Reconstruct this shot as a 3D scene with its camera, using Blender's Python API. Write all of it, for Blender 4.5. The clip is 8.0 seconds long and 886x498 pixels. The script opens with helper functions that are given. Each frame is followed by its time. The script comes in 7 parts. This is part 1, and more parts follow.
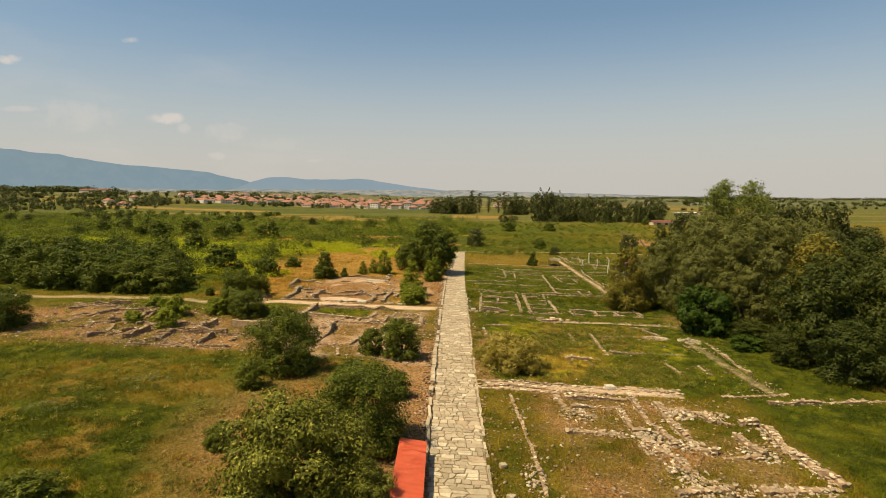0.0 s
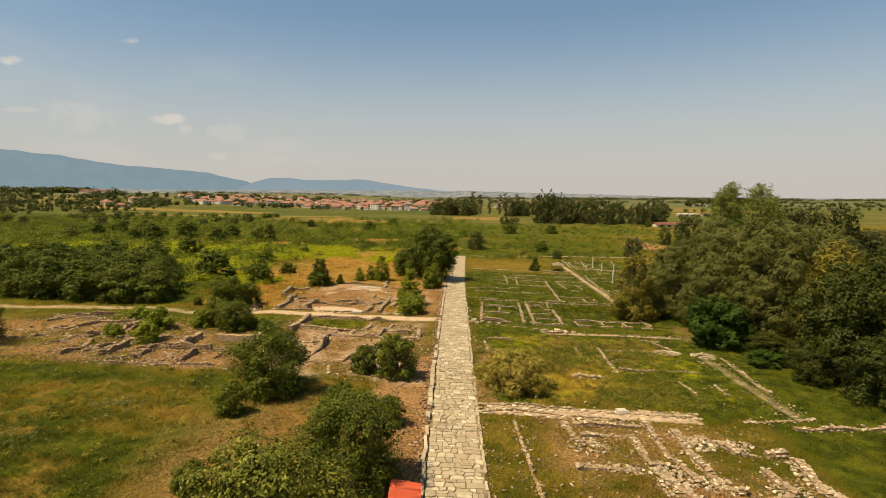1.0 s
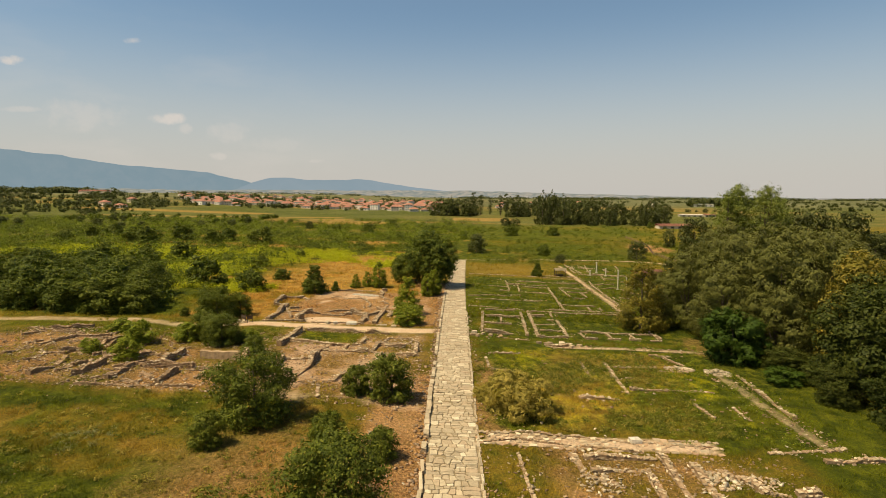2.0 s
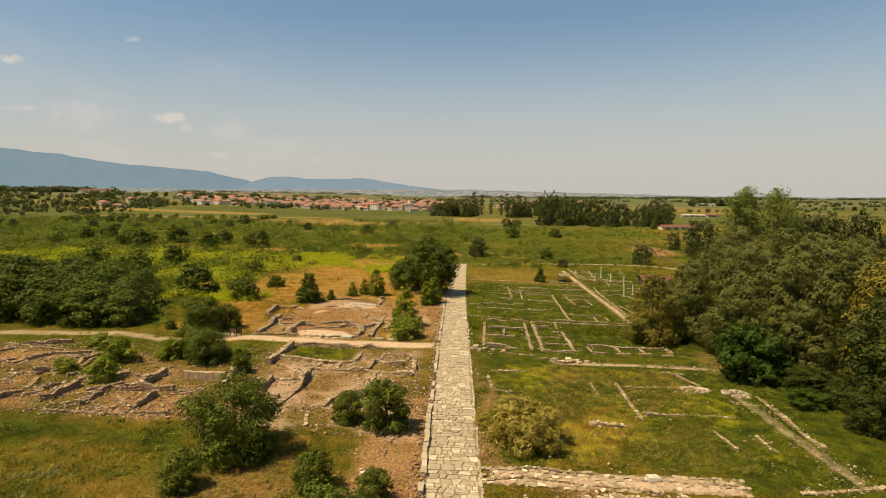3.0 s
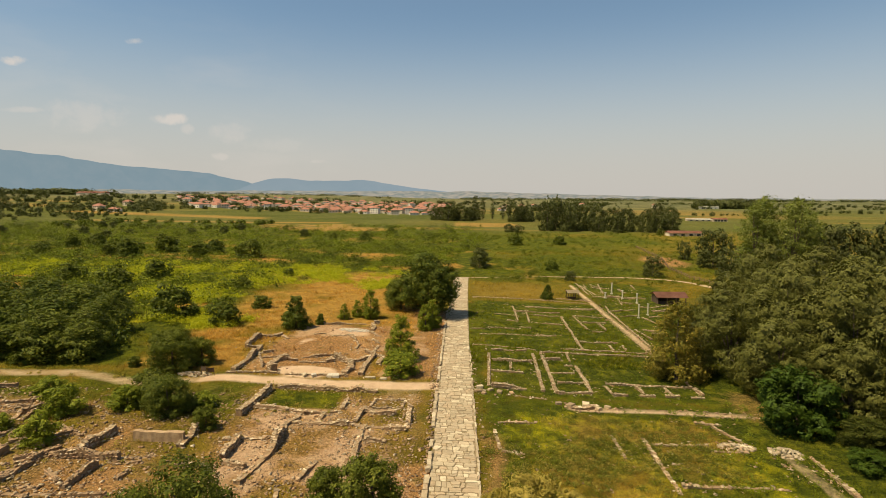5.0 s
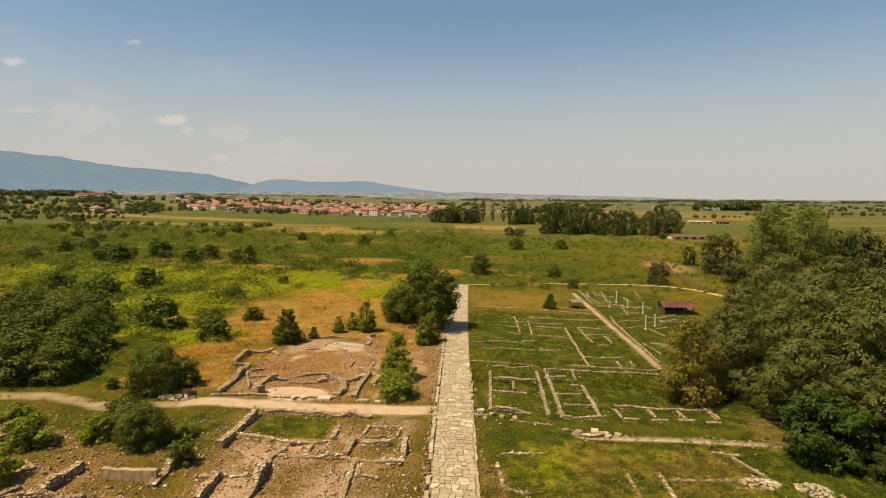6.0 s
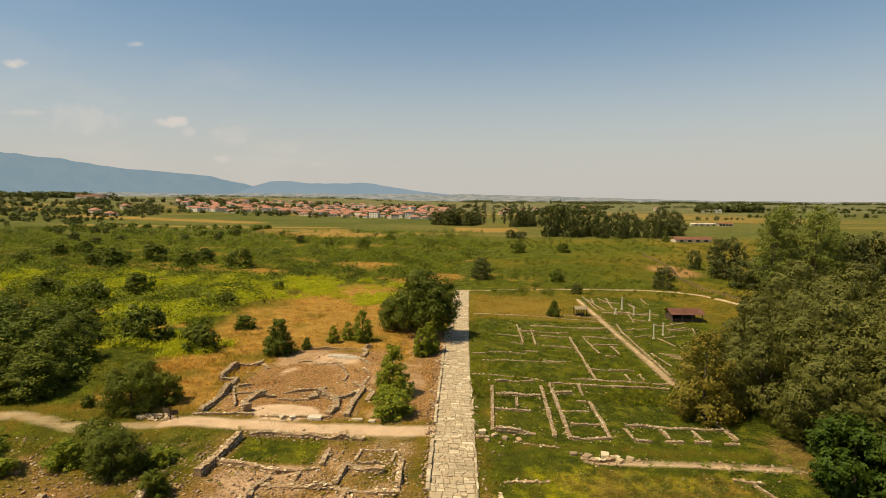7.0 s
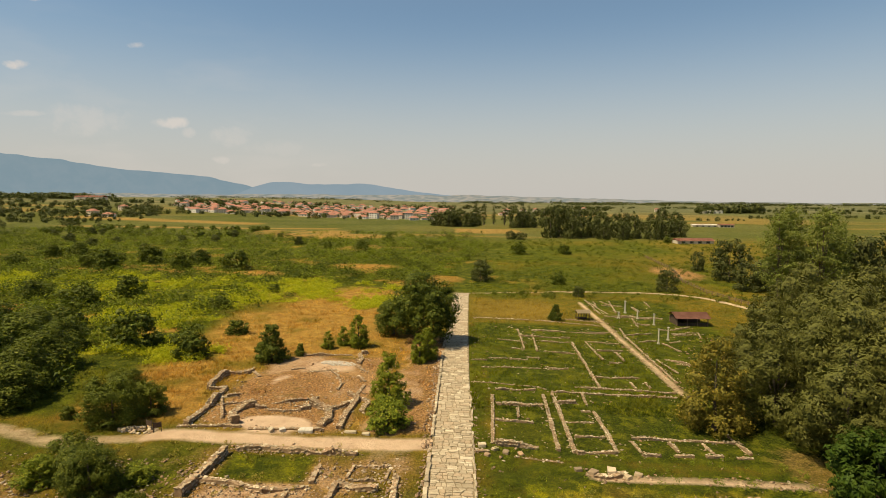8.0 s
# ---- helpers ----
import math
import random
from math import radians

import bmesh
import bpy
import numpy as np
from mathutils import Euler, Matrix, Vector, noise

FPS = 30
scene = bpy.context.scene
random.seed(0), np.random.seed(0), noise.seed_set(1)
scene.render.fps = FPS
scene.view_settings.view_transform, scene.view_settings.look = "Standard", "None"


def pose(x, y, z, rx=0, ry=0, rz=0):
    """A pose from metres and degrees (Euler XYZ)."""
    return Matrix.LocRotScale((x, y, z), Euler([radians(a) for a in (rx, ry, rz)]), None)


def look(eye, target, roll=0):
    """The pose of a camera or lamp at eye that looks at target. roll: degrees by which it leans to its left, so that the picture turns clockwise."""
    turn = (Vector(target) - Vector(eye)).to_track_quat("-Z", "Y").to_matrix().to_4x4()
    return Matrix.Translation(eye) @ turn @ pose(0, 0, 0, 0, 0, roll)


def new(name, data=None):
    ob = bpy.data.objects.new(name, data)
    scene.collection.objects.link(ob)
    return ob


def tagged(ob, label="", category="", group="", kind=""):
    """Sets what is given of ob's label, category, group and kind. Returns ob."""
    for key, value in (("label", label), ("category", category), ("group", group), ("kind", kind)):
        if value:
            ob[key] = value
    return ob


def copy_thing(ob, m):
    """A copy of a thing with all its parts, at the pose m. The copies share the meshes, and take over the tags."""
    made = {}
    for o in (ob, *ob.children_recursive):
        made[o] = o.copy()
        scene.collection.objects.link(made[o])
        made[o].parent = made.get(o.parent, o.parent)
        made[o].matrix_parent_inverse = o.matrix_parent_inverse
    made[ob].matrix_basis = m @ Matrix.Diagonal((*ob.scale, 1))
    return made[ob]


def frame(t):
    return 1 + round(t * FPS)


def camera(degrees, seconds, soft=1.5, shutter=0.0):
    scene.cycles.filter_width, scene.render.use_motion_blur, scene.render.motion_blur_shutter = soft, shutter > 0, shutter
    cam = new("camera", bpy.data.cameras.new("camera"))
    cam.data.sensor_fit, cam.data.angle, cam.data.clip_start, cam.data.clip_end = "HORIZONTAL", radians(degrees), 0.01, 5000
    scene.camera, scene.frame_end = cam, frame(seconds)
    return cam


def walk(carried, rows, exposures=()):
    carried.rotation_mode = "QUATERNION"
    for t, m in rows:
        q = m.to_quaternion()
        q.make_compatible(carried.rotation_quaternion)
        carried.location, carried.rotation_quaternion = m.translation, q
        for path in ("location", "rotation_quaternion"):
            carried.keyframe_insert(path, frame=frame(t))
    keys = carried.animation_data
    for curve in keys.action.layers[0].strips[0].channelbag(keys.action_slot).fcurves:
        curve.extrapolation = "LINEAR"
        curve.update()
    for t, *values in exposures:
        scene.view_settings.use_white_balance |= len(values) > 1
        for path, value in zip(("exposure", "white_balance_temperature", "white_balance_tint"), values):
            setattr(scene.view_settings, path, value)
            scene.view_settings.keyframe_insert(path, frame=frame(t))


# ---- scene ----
cam = camera(76.7, 8.0, 0.85)
PATH = [
    (0, (-0.481, -1.086, 20.912), (-0.511, 18.814, 18.962), 0.22),
    (0.5, (-0.343, 1.322, 21.275), (-0.373, 21.222, 19.355), 0.22),
    (1, (-0.201, 3.854, 21.681), (-0.261, 23.764, 19.751), 0.22),
    (1.5, (-0.054, 6.313, 22.102), (-0.124, 26.223, 20.172), 0.22),
    (3, (0.169, 13.752, 23.884), (0.069, 33.652, 21.904), 0.22),
    (3.5, (0.186, 16.494, 24.478), (0.076, 36.394, 22.488), 0.22),
    (4, (0.218, 19.23, 25.118), (0.088, 39.13, 23.118), 0.22),
    (4.5, (0.224, 21.936, 25.74), (0.094, 41.846, 23.78), 0.22),
    (6, (0.432, 29.654, 27.747), (0.302, 49.564, 25.847), 0.22),
    (6.5, (0.497, 32.252, 28.067), (0.367, 52.162, 26.207), 0.22),
    (7, (0.649, 34.518, 28.177), (0.489, 54.428, 26.337), 0.22),
    (7.5, (0.78, 36.412, 28.218), (0.63, 56.332, 26.408), 0.22),
    (8, (0.89, 37.935, 28.203), (0.73, 57.855, 26.393), 0.22),
]
walk(cam, [(t, look(eye, target, roll)) for t, eye, target, roll in PATH])

# ---- light ----
SUN_EL, SUN_AZ = radians(61), radians(-114)          # azimuth from straight ahead (+y), minus: to the west side
SUN_DIR = Vector((math.sin(SUN_AZ) * math.cos(SUN_EL), math.cos(SUN_AZ) * math.cos(SUN_EL), math.sin(SUN_EL)))
scene.view_settings.exposure = 0.55


def world_sky():
    w = bpy.data.worlds.new("sky")
    scene.world = w
    w.use_nodes = True
    nt = w.node_tree
    nt.nodes.clear()
    out, bg = nt.nodes.new("ShaderNodeOutputWorld"), nt.nodes.new("ShaderNodeBackground")
    sky = nt.nodes.new("ShaderNodeTexSky")
    sky.sky_type, sky.sun_disc = "NISHITA", False
    sky.sun_elevation, sky.sun_rotation = SUN_EL, SUN_AZ % (2 * math.pi)
    sky.altitude, sky.air_density, sky.dust_density, sky.ozone_density = 20, 1.0, 0.6, 1.0
    co = nt.nodes.new("ShaderNodeTexCoord")
    sep = nt.nodes.new("ShaderNodeSeparateXYZ")
    nt.links.new(co.outputs["Generated"], sep.inputs[0])
    # warm summer haze low over the plain
    haze = nt.nodes.new("ShaderNodeMapRange")
    haze.interpolation_type = "SMOOTHSTEP"
    for k, v in zip(("From Min", "From Max", "To Min", "To Max"), (0.0, 0.31, 0.97, 0.10)):
        haze.inputs[k].default_value = v
    nt.links.new(sep.outputs["Z"], haze.inputs["Value"])
    mix = nt.nodes.new("ShaderNodeMix")
    mix.data_type = "RGBA"
    nt.links.new(haze.outputs[0], mix.inputs["Factor"])
    tint = nt.nodes.new("ShaderNodeMix")
    tint.data_type, tint.blend_type = "RGBA", "MULTIPLY"
    tint.inputs["Factor"].default_value = 1.0
    tint.inputs["B"].default_value = (*SKY_TINT, 1)
    nt.links.new(sky.outputs[0], tint.inputs["A"])
    nt.links.new(tint.outputs["Result"], mix.inputs["A"])
    mix.inputs["B"].default_value = (*HAZE, 1)
    # thin low clouds
    mp = nt.nodes.new("ShaderNodeMapping")
    mp.inputs["Scale"].default_value = (4.0, 4.0, 12.0)
    mp.inputs["Location"].default_value = (0.3, 1.7, 0.2)
    nz = nt.nodes.new("ShaderNodeTexNoise")
    nz.inputs["Scale"].default_value, nz.inputs["Detail"].default_value, nz.inputs["Roughness"].default_value = 1.6, 6, 0.55
    nt.links.new(co.outputs["Generated"], mp.inputs[0])
    nt.links.new(mp.outputs[0], nz.inputs["Vector"])
    thick = nt.nodes.new("ShaderNodeMapRange")
    for k, v in zip(("From Min", "From Max", "To Min", "To Max"), (0.48, 0.70, 0.0, 0.22)):
        thick.inputs[k].default_value = v
    nt.links.new(nz.outputs["Fac"], thick.inputs["Value"])
    band = nt.nodes.new("ShaderNodeMapRange")
    for k, v in zip(("From Min", "From Max", "To Min", "To Max"), (0.30, 0.08, 0.0, 1.0)):
        band.inputs[k].default_value = v
    nt.links.new(sep.outputs["Z"], band.inputs["Value"])
    west = nt.nodes.new("ShaderNodeMapRange")
    for k, v in zip(("From Min", "From Max", "To Min", "To Max"), (-0.1, -0.35, 0.0, 1.0)):
        west.inputs[k].default_value = v
    nt.links.new(sep.outputs["X"], west.inputs["Value"])
    m1, m2 = nt.nodes.new("ShaderNodeMath"), nt.nodes.new("ShaderNodeMath")
    m1.operation = m2.operation = "MULTIPLY"
    nt.links.new(thick.outputs[0], m1.inputs[0])
    nt.links.new(band.outputs[0], m1.inputs[1])
    nt.links.new(m1.outputs[0], m2.inputs[0])
    nt.links.new(west.outputs[0], m2.inputs[1])
    # small separate clouds, by slope to the side and upwards of straight ahead
    ahead = nt.nodes.new("ShaderNodeMath")
    ahead.operation = "MAXIMUM"
    ahead.inputs[1].default_value = 0.05
    nt.links.new(sep.outputs["Y"], ahead.inputs[0])

    def calc(op, a, b):
        q = nt.nodes.new("ShaderNodeMath")
        q.operation = op
        for slot, value in zip(q.inputs, (a, b)):
            if isinstance(value, (int, float)):
                slot.default_value = value
            else:
                nt.links.new(value, slot)
        return q.outputs[0]
    side, up = calc("DIVIDE", sep.outputs["X"], ahead.outputs[0]), calc("DIVIDE", sep.outputs["Z"], ahead.outputs[0])
    puff = nt.nodes.new("ShaderNodeTexNoise")
    puff.inputs["Scale"].default_value, puff.inputs["Detail"].default_value, puff.inputs["Roughness"].default_value = 42, 6, 0.62
    nt.links.new(co.outputs["Generated"], puff.inputs["Vector"])
    total = m2.outputs[0]
    for az, el, w, h, dense in CLOUDS:
        d = calc("ADD", calc("POWER", calc("ABSOLUTE", calc("DIVIDE", calc("SUBTRACT", side, az), w), 0), 2), calc("POWER", calc("ABSOLUTE", calc("DIVIDE", calc("SUBTRACT", up, el), h), 0), 2))
        d = calc("ADD", d, calc("MULTIPLY", calc("SUBTRACT", puff.outputs["Fac"], 0.5), 4.5))
        fall = nt.nodes.new("ShaderNodeMapRange")
        fall.interpolation_type = "SMOOTHSTEP"
        for k, v in zip(("From Min", "From Max", "To Min", "To Max"), (1.7, -0.3, 0.0, dense)):
            fall.inputs[k].default_value = v
        nt.links.new(d, fall.inputs["Value"])
        total = calc("MAXIMUM", total, fall.outputs[0])
    cl = nt.nodes.new("ShaderNodeMix")
    cl.data_type = "RGBA"
    nt.links.new(total, cl.inputs["Factor"])
    nt.links.new(mix.outputs["Result"], cl.inputs["A"])
    cl.inputs["B"].default_value = (*CLOUD, 1)
    nt.links.new(cl.outputs["Result"], bg.inputs["Color"])
    bg.inputs["Strength"].default_value = SKY
    nt.links.new(bg.outputs[0], out.inputs[0])


SKY = 0.060
SKY_TINT = (0.95, 1.15, 1.14)
HAZE = (6.35, 5.95, 5.40)
CLOUD = (8.2, 7.4, 6.6)
CLOUDS = ((-0.489, 0.131, 0.026, 0.009, 0.75), (-0.457, 0.113, 0.012, 0.008, 0.35), (-0.388, 0.107, 0.034, 0.016, 0.30), (-0.30, 0.085, 0.06, 0.012, 0.16), (-0.400, 0.066, 0.014, 0.006, 0.4), (-0.640, 0.138, 0.065, 0.026, 0.30),
          (-0.757, 0.231, 0.020, 0.008, 0.8), (-0.545, 0.263, 0.013, 0.005, 0.5), (-0.229, 0.058, 0.013, 0.004, 0.35), (-0.745, 0.146, 0.035, 0.005, 0.35), (-0.725, 0.345, 0.030, 0.006, 0.4))
world_sky()
sun = new("sun", bpy.data.lights.new("sun", "SUN"))
sun.data.energy, sun.data.angle, sun.data.color = 5.0, radians(0.6), (1.0, 0.85, 0.56)
sun.matrix_world = look(SUN_DIR * 200, (0, 0, 0))


# ---- lie of the land ----
LATTICE = np.random.RandomState(7).rand(257, 257)


def vnoise(x, y, size=1.0, seed=0):
    """Smooth value noise, 0 to 1, on arrays."""
    x, y = np.asarray(x, float) / size + 31.7 * seed, np.asarray(y, float) / size + 17.3 * seed
    i, j = np.floor(x).astype(int), np.floor(y).astype(int)
    u, v = x - i, y - j
    u, v = u * u * (3 - 2 * u), v * v * (3 - 2 * v)
    i, j, k, l = i % 256, j % 256, (i + 1) % 256, (j + 1) % 256
    return (LATTICE[i, j] * (1 - u) + LATTICE[k, j] * u) * (1 - v) + (LATTICE[i, l] * (1 - u) + LATTICE[k, l] * u) * v


def fbm(x, y, size, seed=0):
    return 0.5 * vnoise(x, y, size, seed) + 0.3 * vnoise(x, y, size / 2.3, seed + 1) + 0.2 * vnoise(x, y, size / 5.1, seed + 2)


def land(x, y):
    """Height of the ground: it falls gently from west to east, and rises to foothills far in the west."""
    x, y = np.asarray(x, float), np.asarray(y, float)
    fade = 1 / (1 + np.exp(np.clip((y - 230) / 40, -50, 50)))
    z = -0.0525 * 60 * np.tanh(x / 60) * (0.25 + 0.75 * fade)
    far = 1 / (1 + np.exp(np.clip(-(y - 650) / 150, -50, 50)))
    return z + 26 * np.tanh(np.maximum(0, -x - 180) * 0.036 / 26) * far


def lift(x, y):
    """Small bumps away from the road."""
    off = np.clip((np.abs(np.asarray(x) - road_x(y)) - 3.2) / 3, 0, 1)
    return (fbm(x, y, 7.0, 3) - 0.5) * 0.35 * off


def road_x(y):
    y = np.asarray(y, float)
    return 0.75 + 0.0105 * (y - 50) + 0.000115 * (y - 50) ** 2


ROAD_HALF = 2.2


def ground_z(x, y):
    return float(land(x, y) + lift(x, y))


def box(x, y, x0, x1, y0, y1, soft=4.0):
    d = np.maximum(np.maximum(x0 - x, x - x1), np.maximum(y0 - y, y - y1))
    return np.clip(0.5 - d / soft, 0, 1)


def blob(x, y, cx, cy, rx, ry, soft=0.5):
    d = np.hypot((x - cx) / rx, (y - cy) / ry) - 1
    return np.clip(0.5 - d / soft, 0, 1)


def track_y(x):
    """Middle of the sandy track that leaves the road to the west."""
    x = np.asarray(x, float)
    return 99.5 + 0.03 * (x + 16) - 3.6 * np.exp(-((x + 40) / 7) ** 2) + 0.7 * np.sin(x / 9)


def field_gap(x, y):
    """Dry strips through the meadow."""
    return np.clip((fbm(x * 0.6 + y * 0.5, y * 0.8 - x * 0.4, 11, 64) - 0.56) * 6, 0, 1) * box(x, y, -140, -10, -70, 68, 6)


def zones(x, y):
    """What the ground is covered with: (lush green, bare earth, straw, 1) and (yellow weeds, pale sand, painted haze
    over far fields, 1).
    """
    x, y = np.asarray(x, float), np.asarray(y, float)
    wx, wy = x + 5 * (fbm(x, y, 9, 5) - 0.5) + 9 * (fbm(x, y, 34, 6) - 0.5) * np.clip((y - 60) / 60, 0, 1), y + 6 * (fbm(x, y, 9, 9) - 0.5) + 16 * (fbm(x, y, 34, 7) - 0.5) * np.clip((y - 100) / 60, 0, 1)
    n1, n2, n3 = fbm(x, y, 14, 20), fbm(x, y, 5, 30), fbm(x, y, 45, 40)
    east, west = x > road_x(y), x < road_x(y)
    green = np.zeros_like(x)
    dirt, straw, yellow, sand = green.copy(), green.copy(), green.copy(), green.copy()
    # east of the road: lawns round the house walls, meadow, dry ruin ground near by
    green = np.maximum(green, np.minimum(box(x, y, 7, 60, 98, 166, 3), np.clip(0.91 + 1.5 * (n1 - 0.46), 0.70, 1)))
    green = np.maximum(green, box(wx, wy, 4, 48, 62, 97, 5) * np.clip(0.62 + 1.6 * (n1 - 0.45), 0.2, 0.9))
    green = np.maximum(green, box(wx, wy, 26, 50, 60, 97, 5) * np.clip(0.9 + 0.5 * (n1 - 0.45), 0, 1))
    green = np.maximum(green, box(wx, wy, 3.5, 9, 60, 166, 3) * 0.7)
    green = np.maximum(green, box(wx, wy, 31, 70, -70, 62, 5) * np.clip(0.93 + 0.5 * (n1 - 0.5), 0, 1))
    green = np.maximum(green, box(wx, wy, 3, 8, -70, 58, 2) * 0.24)
    green = np.maximum(green, box(wx, wy, 22, 31, -70, 57, 4) * 0.4)
    straw = np.maximum(straw, east * box(wx, wy, 4, 32, 62, 92, 4) * np.clip(0.16 + 1.8 * (n1 - 0.48), 0, 0.42))
    straw = np.maximum(straw, east * blob(wx, wy, 13, 72, 11, 10, 1.1) * np.clip(0.42 + 1.8 * (n2 - 0.5), 0, 0.7))
    straw = np.maximum(straw, east * blob(wx, wy, 22, 79, 6, 4, 1.1) * 0.3)
    straw = np.maximum(straw, box(wx, wy, 6, 30, 172, 200, 8) * 0.36)
    dirt = np.maximum(dirt, box(wx, wy, 8, 27, -70, 58, 4) * np.clip(0.34 + 1.3 * (n2 - 0.44), 0, 0.8))
    green = np.maximum(green, box(wx, wy, 20, 30, 40, 50, 3) * 0.42)
    dirt = np.maximum(dirt, box(wx, wy, 11, 30, 44, 58, 3) * 0.45 * (n2 > 0.46))
    dirt = np.maximum(dirt, box(wx, wy, 3.4, 5.6, 60, 86, 1.5) * 0.6)
    green = np.maximum(green, box(wx, wy, 38, 64, 140, 200, 6) * np.clip(0.75 + 1.2 * (n1 - 0.5), 0, 1))
    green = np.maximum(green, box(wx, wy, 2, 130, 208, 440, 30) * np.clip(0.7 + 1.6 * (n3 - 0.5), 0, 1))
    dirt = np.maximum(dirt, blob(wx, wy, 92, 262, 9, 20, 0.6) * 0.7)
    dirt = np.maximum(dirt, blob(wx, wy, 41, 97, 5, 6, 0.8) * 0.4)
    straw = np.maximum(straw, field_gap(x, y) * 0.7)
    # west: meadow, dug-over ruins, dry grass round the hall
    field = box(wx, wy, -140, -9, -70, 67, 4)
    green = np.maximum(green, field * np.clip((n1 - 0.31) * 4.5, 0, 0.92) * (0.35 + 0.65 * box(x, y, -140, -21, -70, 72, 12)))
    straw = np.maximum(straw, field * np.clip((n2 - 0.50) * 2.2, 0, 0.45))
    dirt = np.maximum(dirt, field * blob(wx, wy, -16, 45, 8, 16, 1.2) * 0.55)
    dirt = np.maximum(dirt, west * box(wx, wy, -8, 3, -70, 78, 2.5) * 0.85)
    dirt = np.maximum(dirt, west * box(wx, wy, -95, -2, 68, 96, 3) * np.clip(0.62 + 1.2 * (n2 - 0.45), 0, 1) * np.where(x < -25, 0.80, 0.92))
    green = np.maximum(green, box(wx, wy, -95, -25, 68, 96, 3) * np.clip((n1 - 0.38) * 3.4, 0, 0.72))
    room = box(x, y, -21.8, -13, 89.5, 95.3, 1.2)
    bank = np.maximum(box(wx, wy, -38, -23.6, 83.5, 97.5, 3), box(wx, wy, -120, -38, 88.5, 98.5, 3))
    bank = np.maximum(bank, box(wx, wy, -46, -38, 76, 84, 4) * 0.8) * np.clip(0.35 + 2.2 * (n2 - 0.32), 0, 1)
    worn = np.maximum(bank * 0.85, box(wx, wy, -7.5, -2.4, 78, 96, 2) * 0.4)
    dirt = dirt * (1 - np.maximum(room, worn))
    green = np.maximum(green, np.maximum(room * 0.8, bank * 0.62))
    straw = np.maximum(straw, west * box(wx, wy, -48, -2, 101, 168, 8) * np.clip(0.62 + 1.5 * (n2 - 0.48), 0.2, 0.95))
    straw = np.maximum(straw, blob(wx, wy, -24, 180, 14, 24, 0.7) * 0.9)
    hall = box(wx, wy, -29, -8.5, 102, 133, 3)
    straw = straw * (1 - 0.8 * hall)
    dirt = np.maximum(dirt, hall * np.clip(0.85 + 0.9 * (n2 - 0.45), 0, 1))
    sand = np.maximum(sand, hall * np.clip((n1 - 0.42) * 2.4, 0, 0.42))
    dirt = np.maximum(dirt, blob(x, y, -19.2, 117.6, 5.6, 7.2, 0.25) * 0.95)
    sand = np.maximum(sand, (blob(x, y, -19.2, 117.6, 5.8, 7.6, 0.2) - blob(x, y, -19.0, 117.0, 4.9, 6.0, 0.3)).clip(0, 1) * np.clip((n2 - 0.42) * 5, 0, 0.8))
    dirt = np.maximum(dirt, west * box(wx, wy, -6, 3, 101, 150, 2) * 0.7)
    # scrub to the west and beyond: green with straw gaps and bright weeds
    scrub = np.maximum(box(wx, wy, -500, -48, 101, 480, 10), box(wx, wy, -500, 30, 200, 480, 40))
    green = np.maximum(green, scrub * np.clip(0.95 + 1.0 * (n3 - 0.45), 0, 1))
    straw = np.maximum(straw, scrub * np.clip((n1 - 0.60) * 8, 0, 0.75) * np.clip(1.3 - y / 500, 0.3, 1))
    weeds = np.maximum.reduce([blob(wx, wy, -64, 196, 36, 24, 0.5), blob(wx, wy, -45, 205, 30, 14, 0.5), blob(wx, wy, -128, 210, 34, 22, 0.5),
                               blob(wx, wy, -52, 133, 11, 8, 0.7), blob(wx, wy, -62, 160, 12, 14, 0.7), blob(wx, wy, -20, 190, 8, 12, 0.6)])
    yellow = np.maximum(yellow, weeds * np.clip((0.5 * n1 + 0.5 * n2 - 0.45) * 9.0, 0, 1))
    yellow = np.maximum(yellow, box(wx, wy, 4.5, 34, 62, 93, 4) * np.clip(0.22 + 1.6 * (n2 - 0.5), 0, 0.40))
    yellow = np.maximum(yellow, np.maximum(room * 0.26, bank * 0.15))
    # sandy track, its branch in the east, the path among the houses
    sand = np.maximum(sand, west * (x > -120) * np.clip(1.5 - np.abs(y - track_y(x) + (n2 - .5)) / 1.5, 0, 1) * np.where(x < -33, 0.5, 0.95))
    sand = np.maximum(sand, box(x, y, 16, 40, 93.6, 95.0, 0.9) * (0.75 + 0.3 * (n2 - 0.5)))
    sand = np.maximum(sand, box(x - 0.02 * (y - 124), y, 36.4, 38.0, 120, 196, 1.0) * 0.66)
    sand = np.maximum(sand, box(x, y, 36.3, 38.0, 60, 84, 1.0) * 0.42)
    sand = np.maximum(sand, west * box(wx, wy, -23, -2.4, 66, 97, 3) * np.clip(0.26 + 1.5 * (n2 - 0.46), 0, 0.52) * (1 - np.maximum(room, worn)))
    sand = np.maximum(sand, west * box(wx, wy, -7, -2.2, 100, 140, 2) * np.clip(0.22 + 1.2 * (n2 - 0.46), 0, 0.4))
    sand = np.maximum(sand, blob(x, y, -20, 103.2, 4.6, 2.4, 0.35))
    sand = np.maximum(sand, box(x, y, 4, 26, 58.3, 61.0, 0.8) * 0.7)
    sand = np.maximum(sand, blob(x, y, -18, 127, 4.5, 3.5, 0.5) * 0.6)
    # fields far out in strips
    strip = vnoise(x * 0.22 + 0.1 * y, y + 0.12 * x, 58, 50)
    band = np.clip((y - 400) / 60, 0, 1)
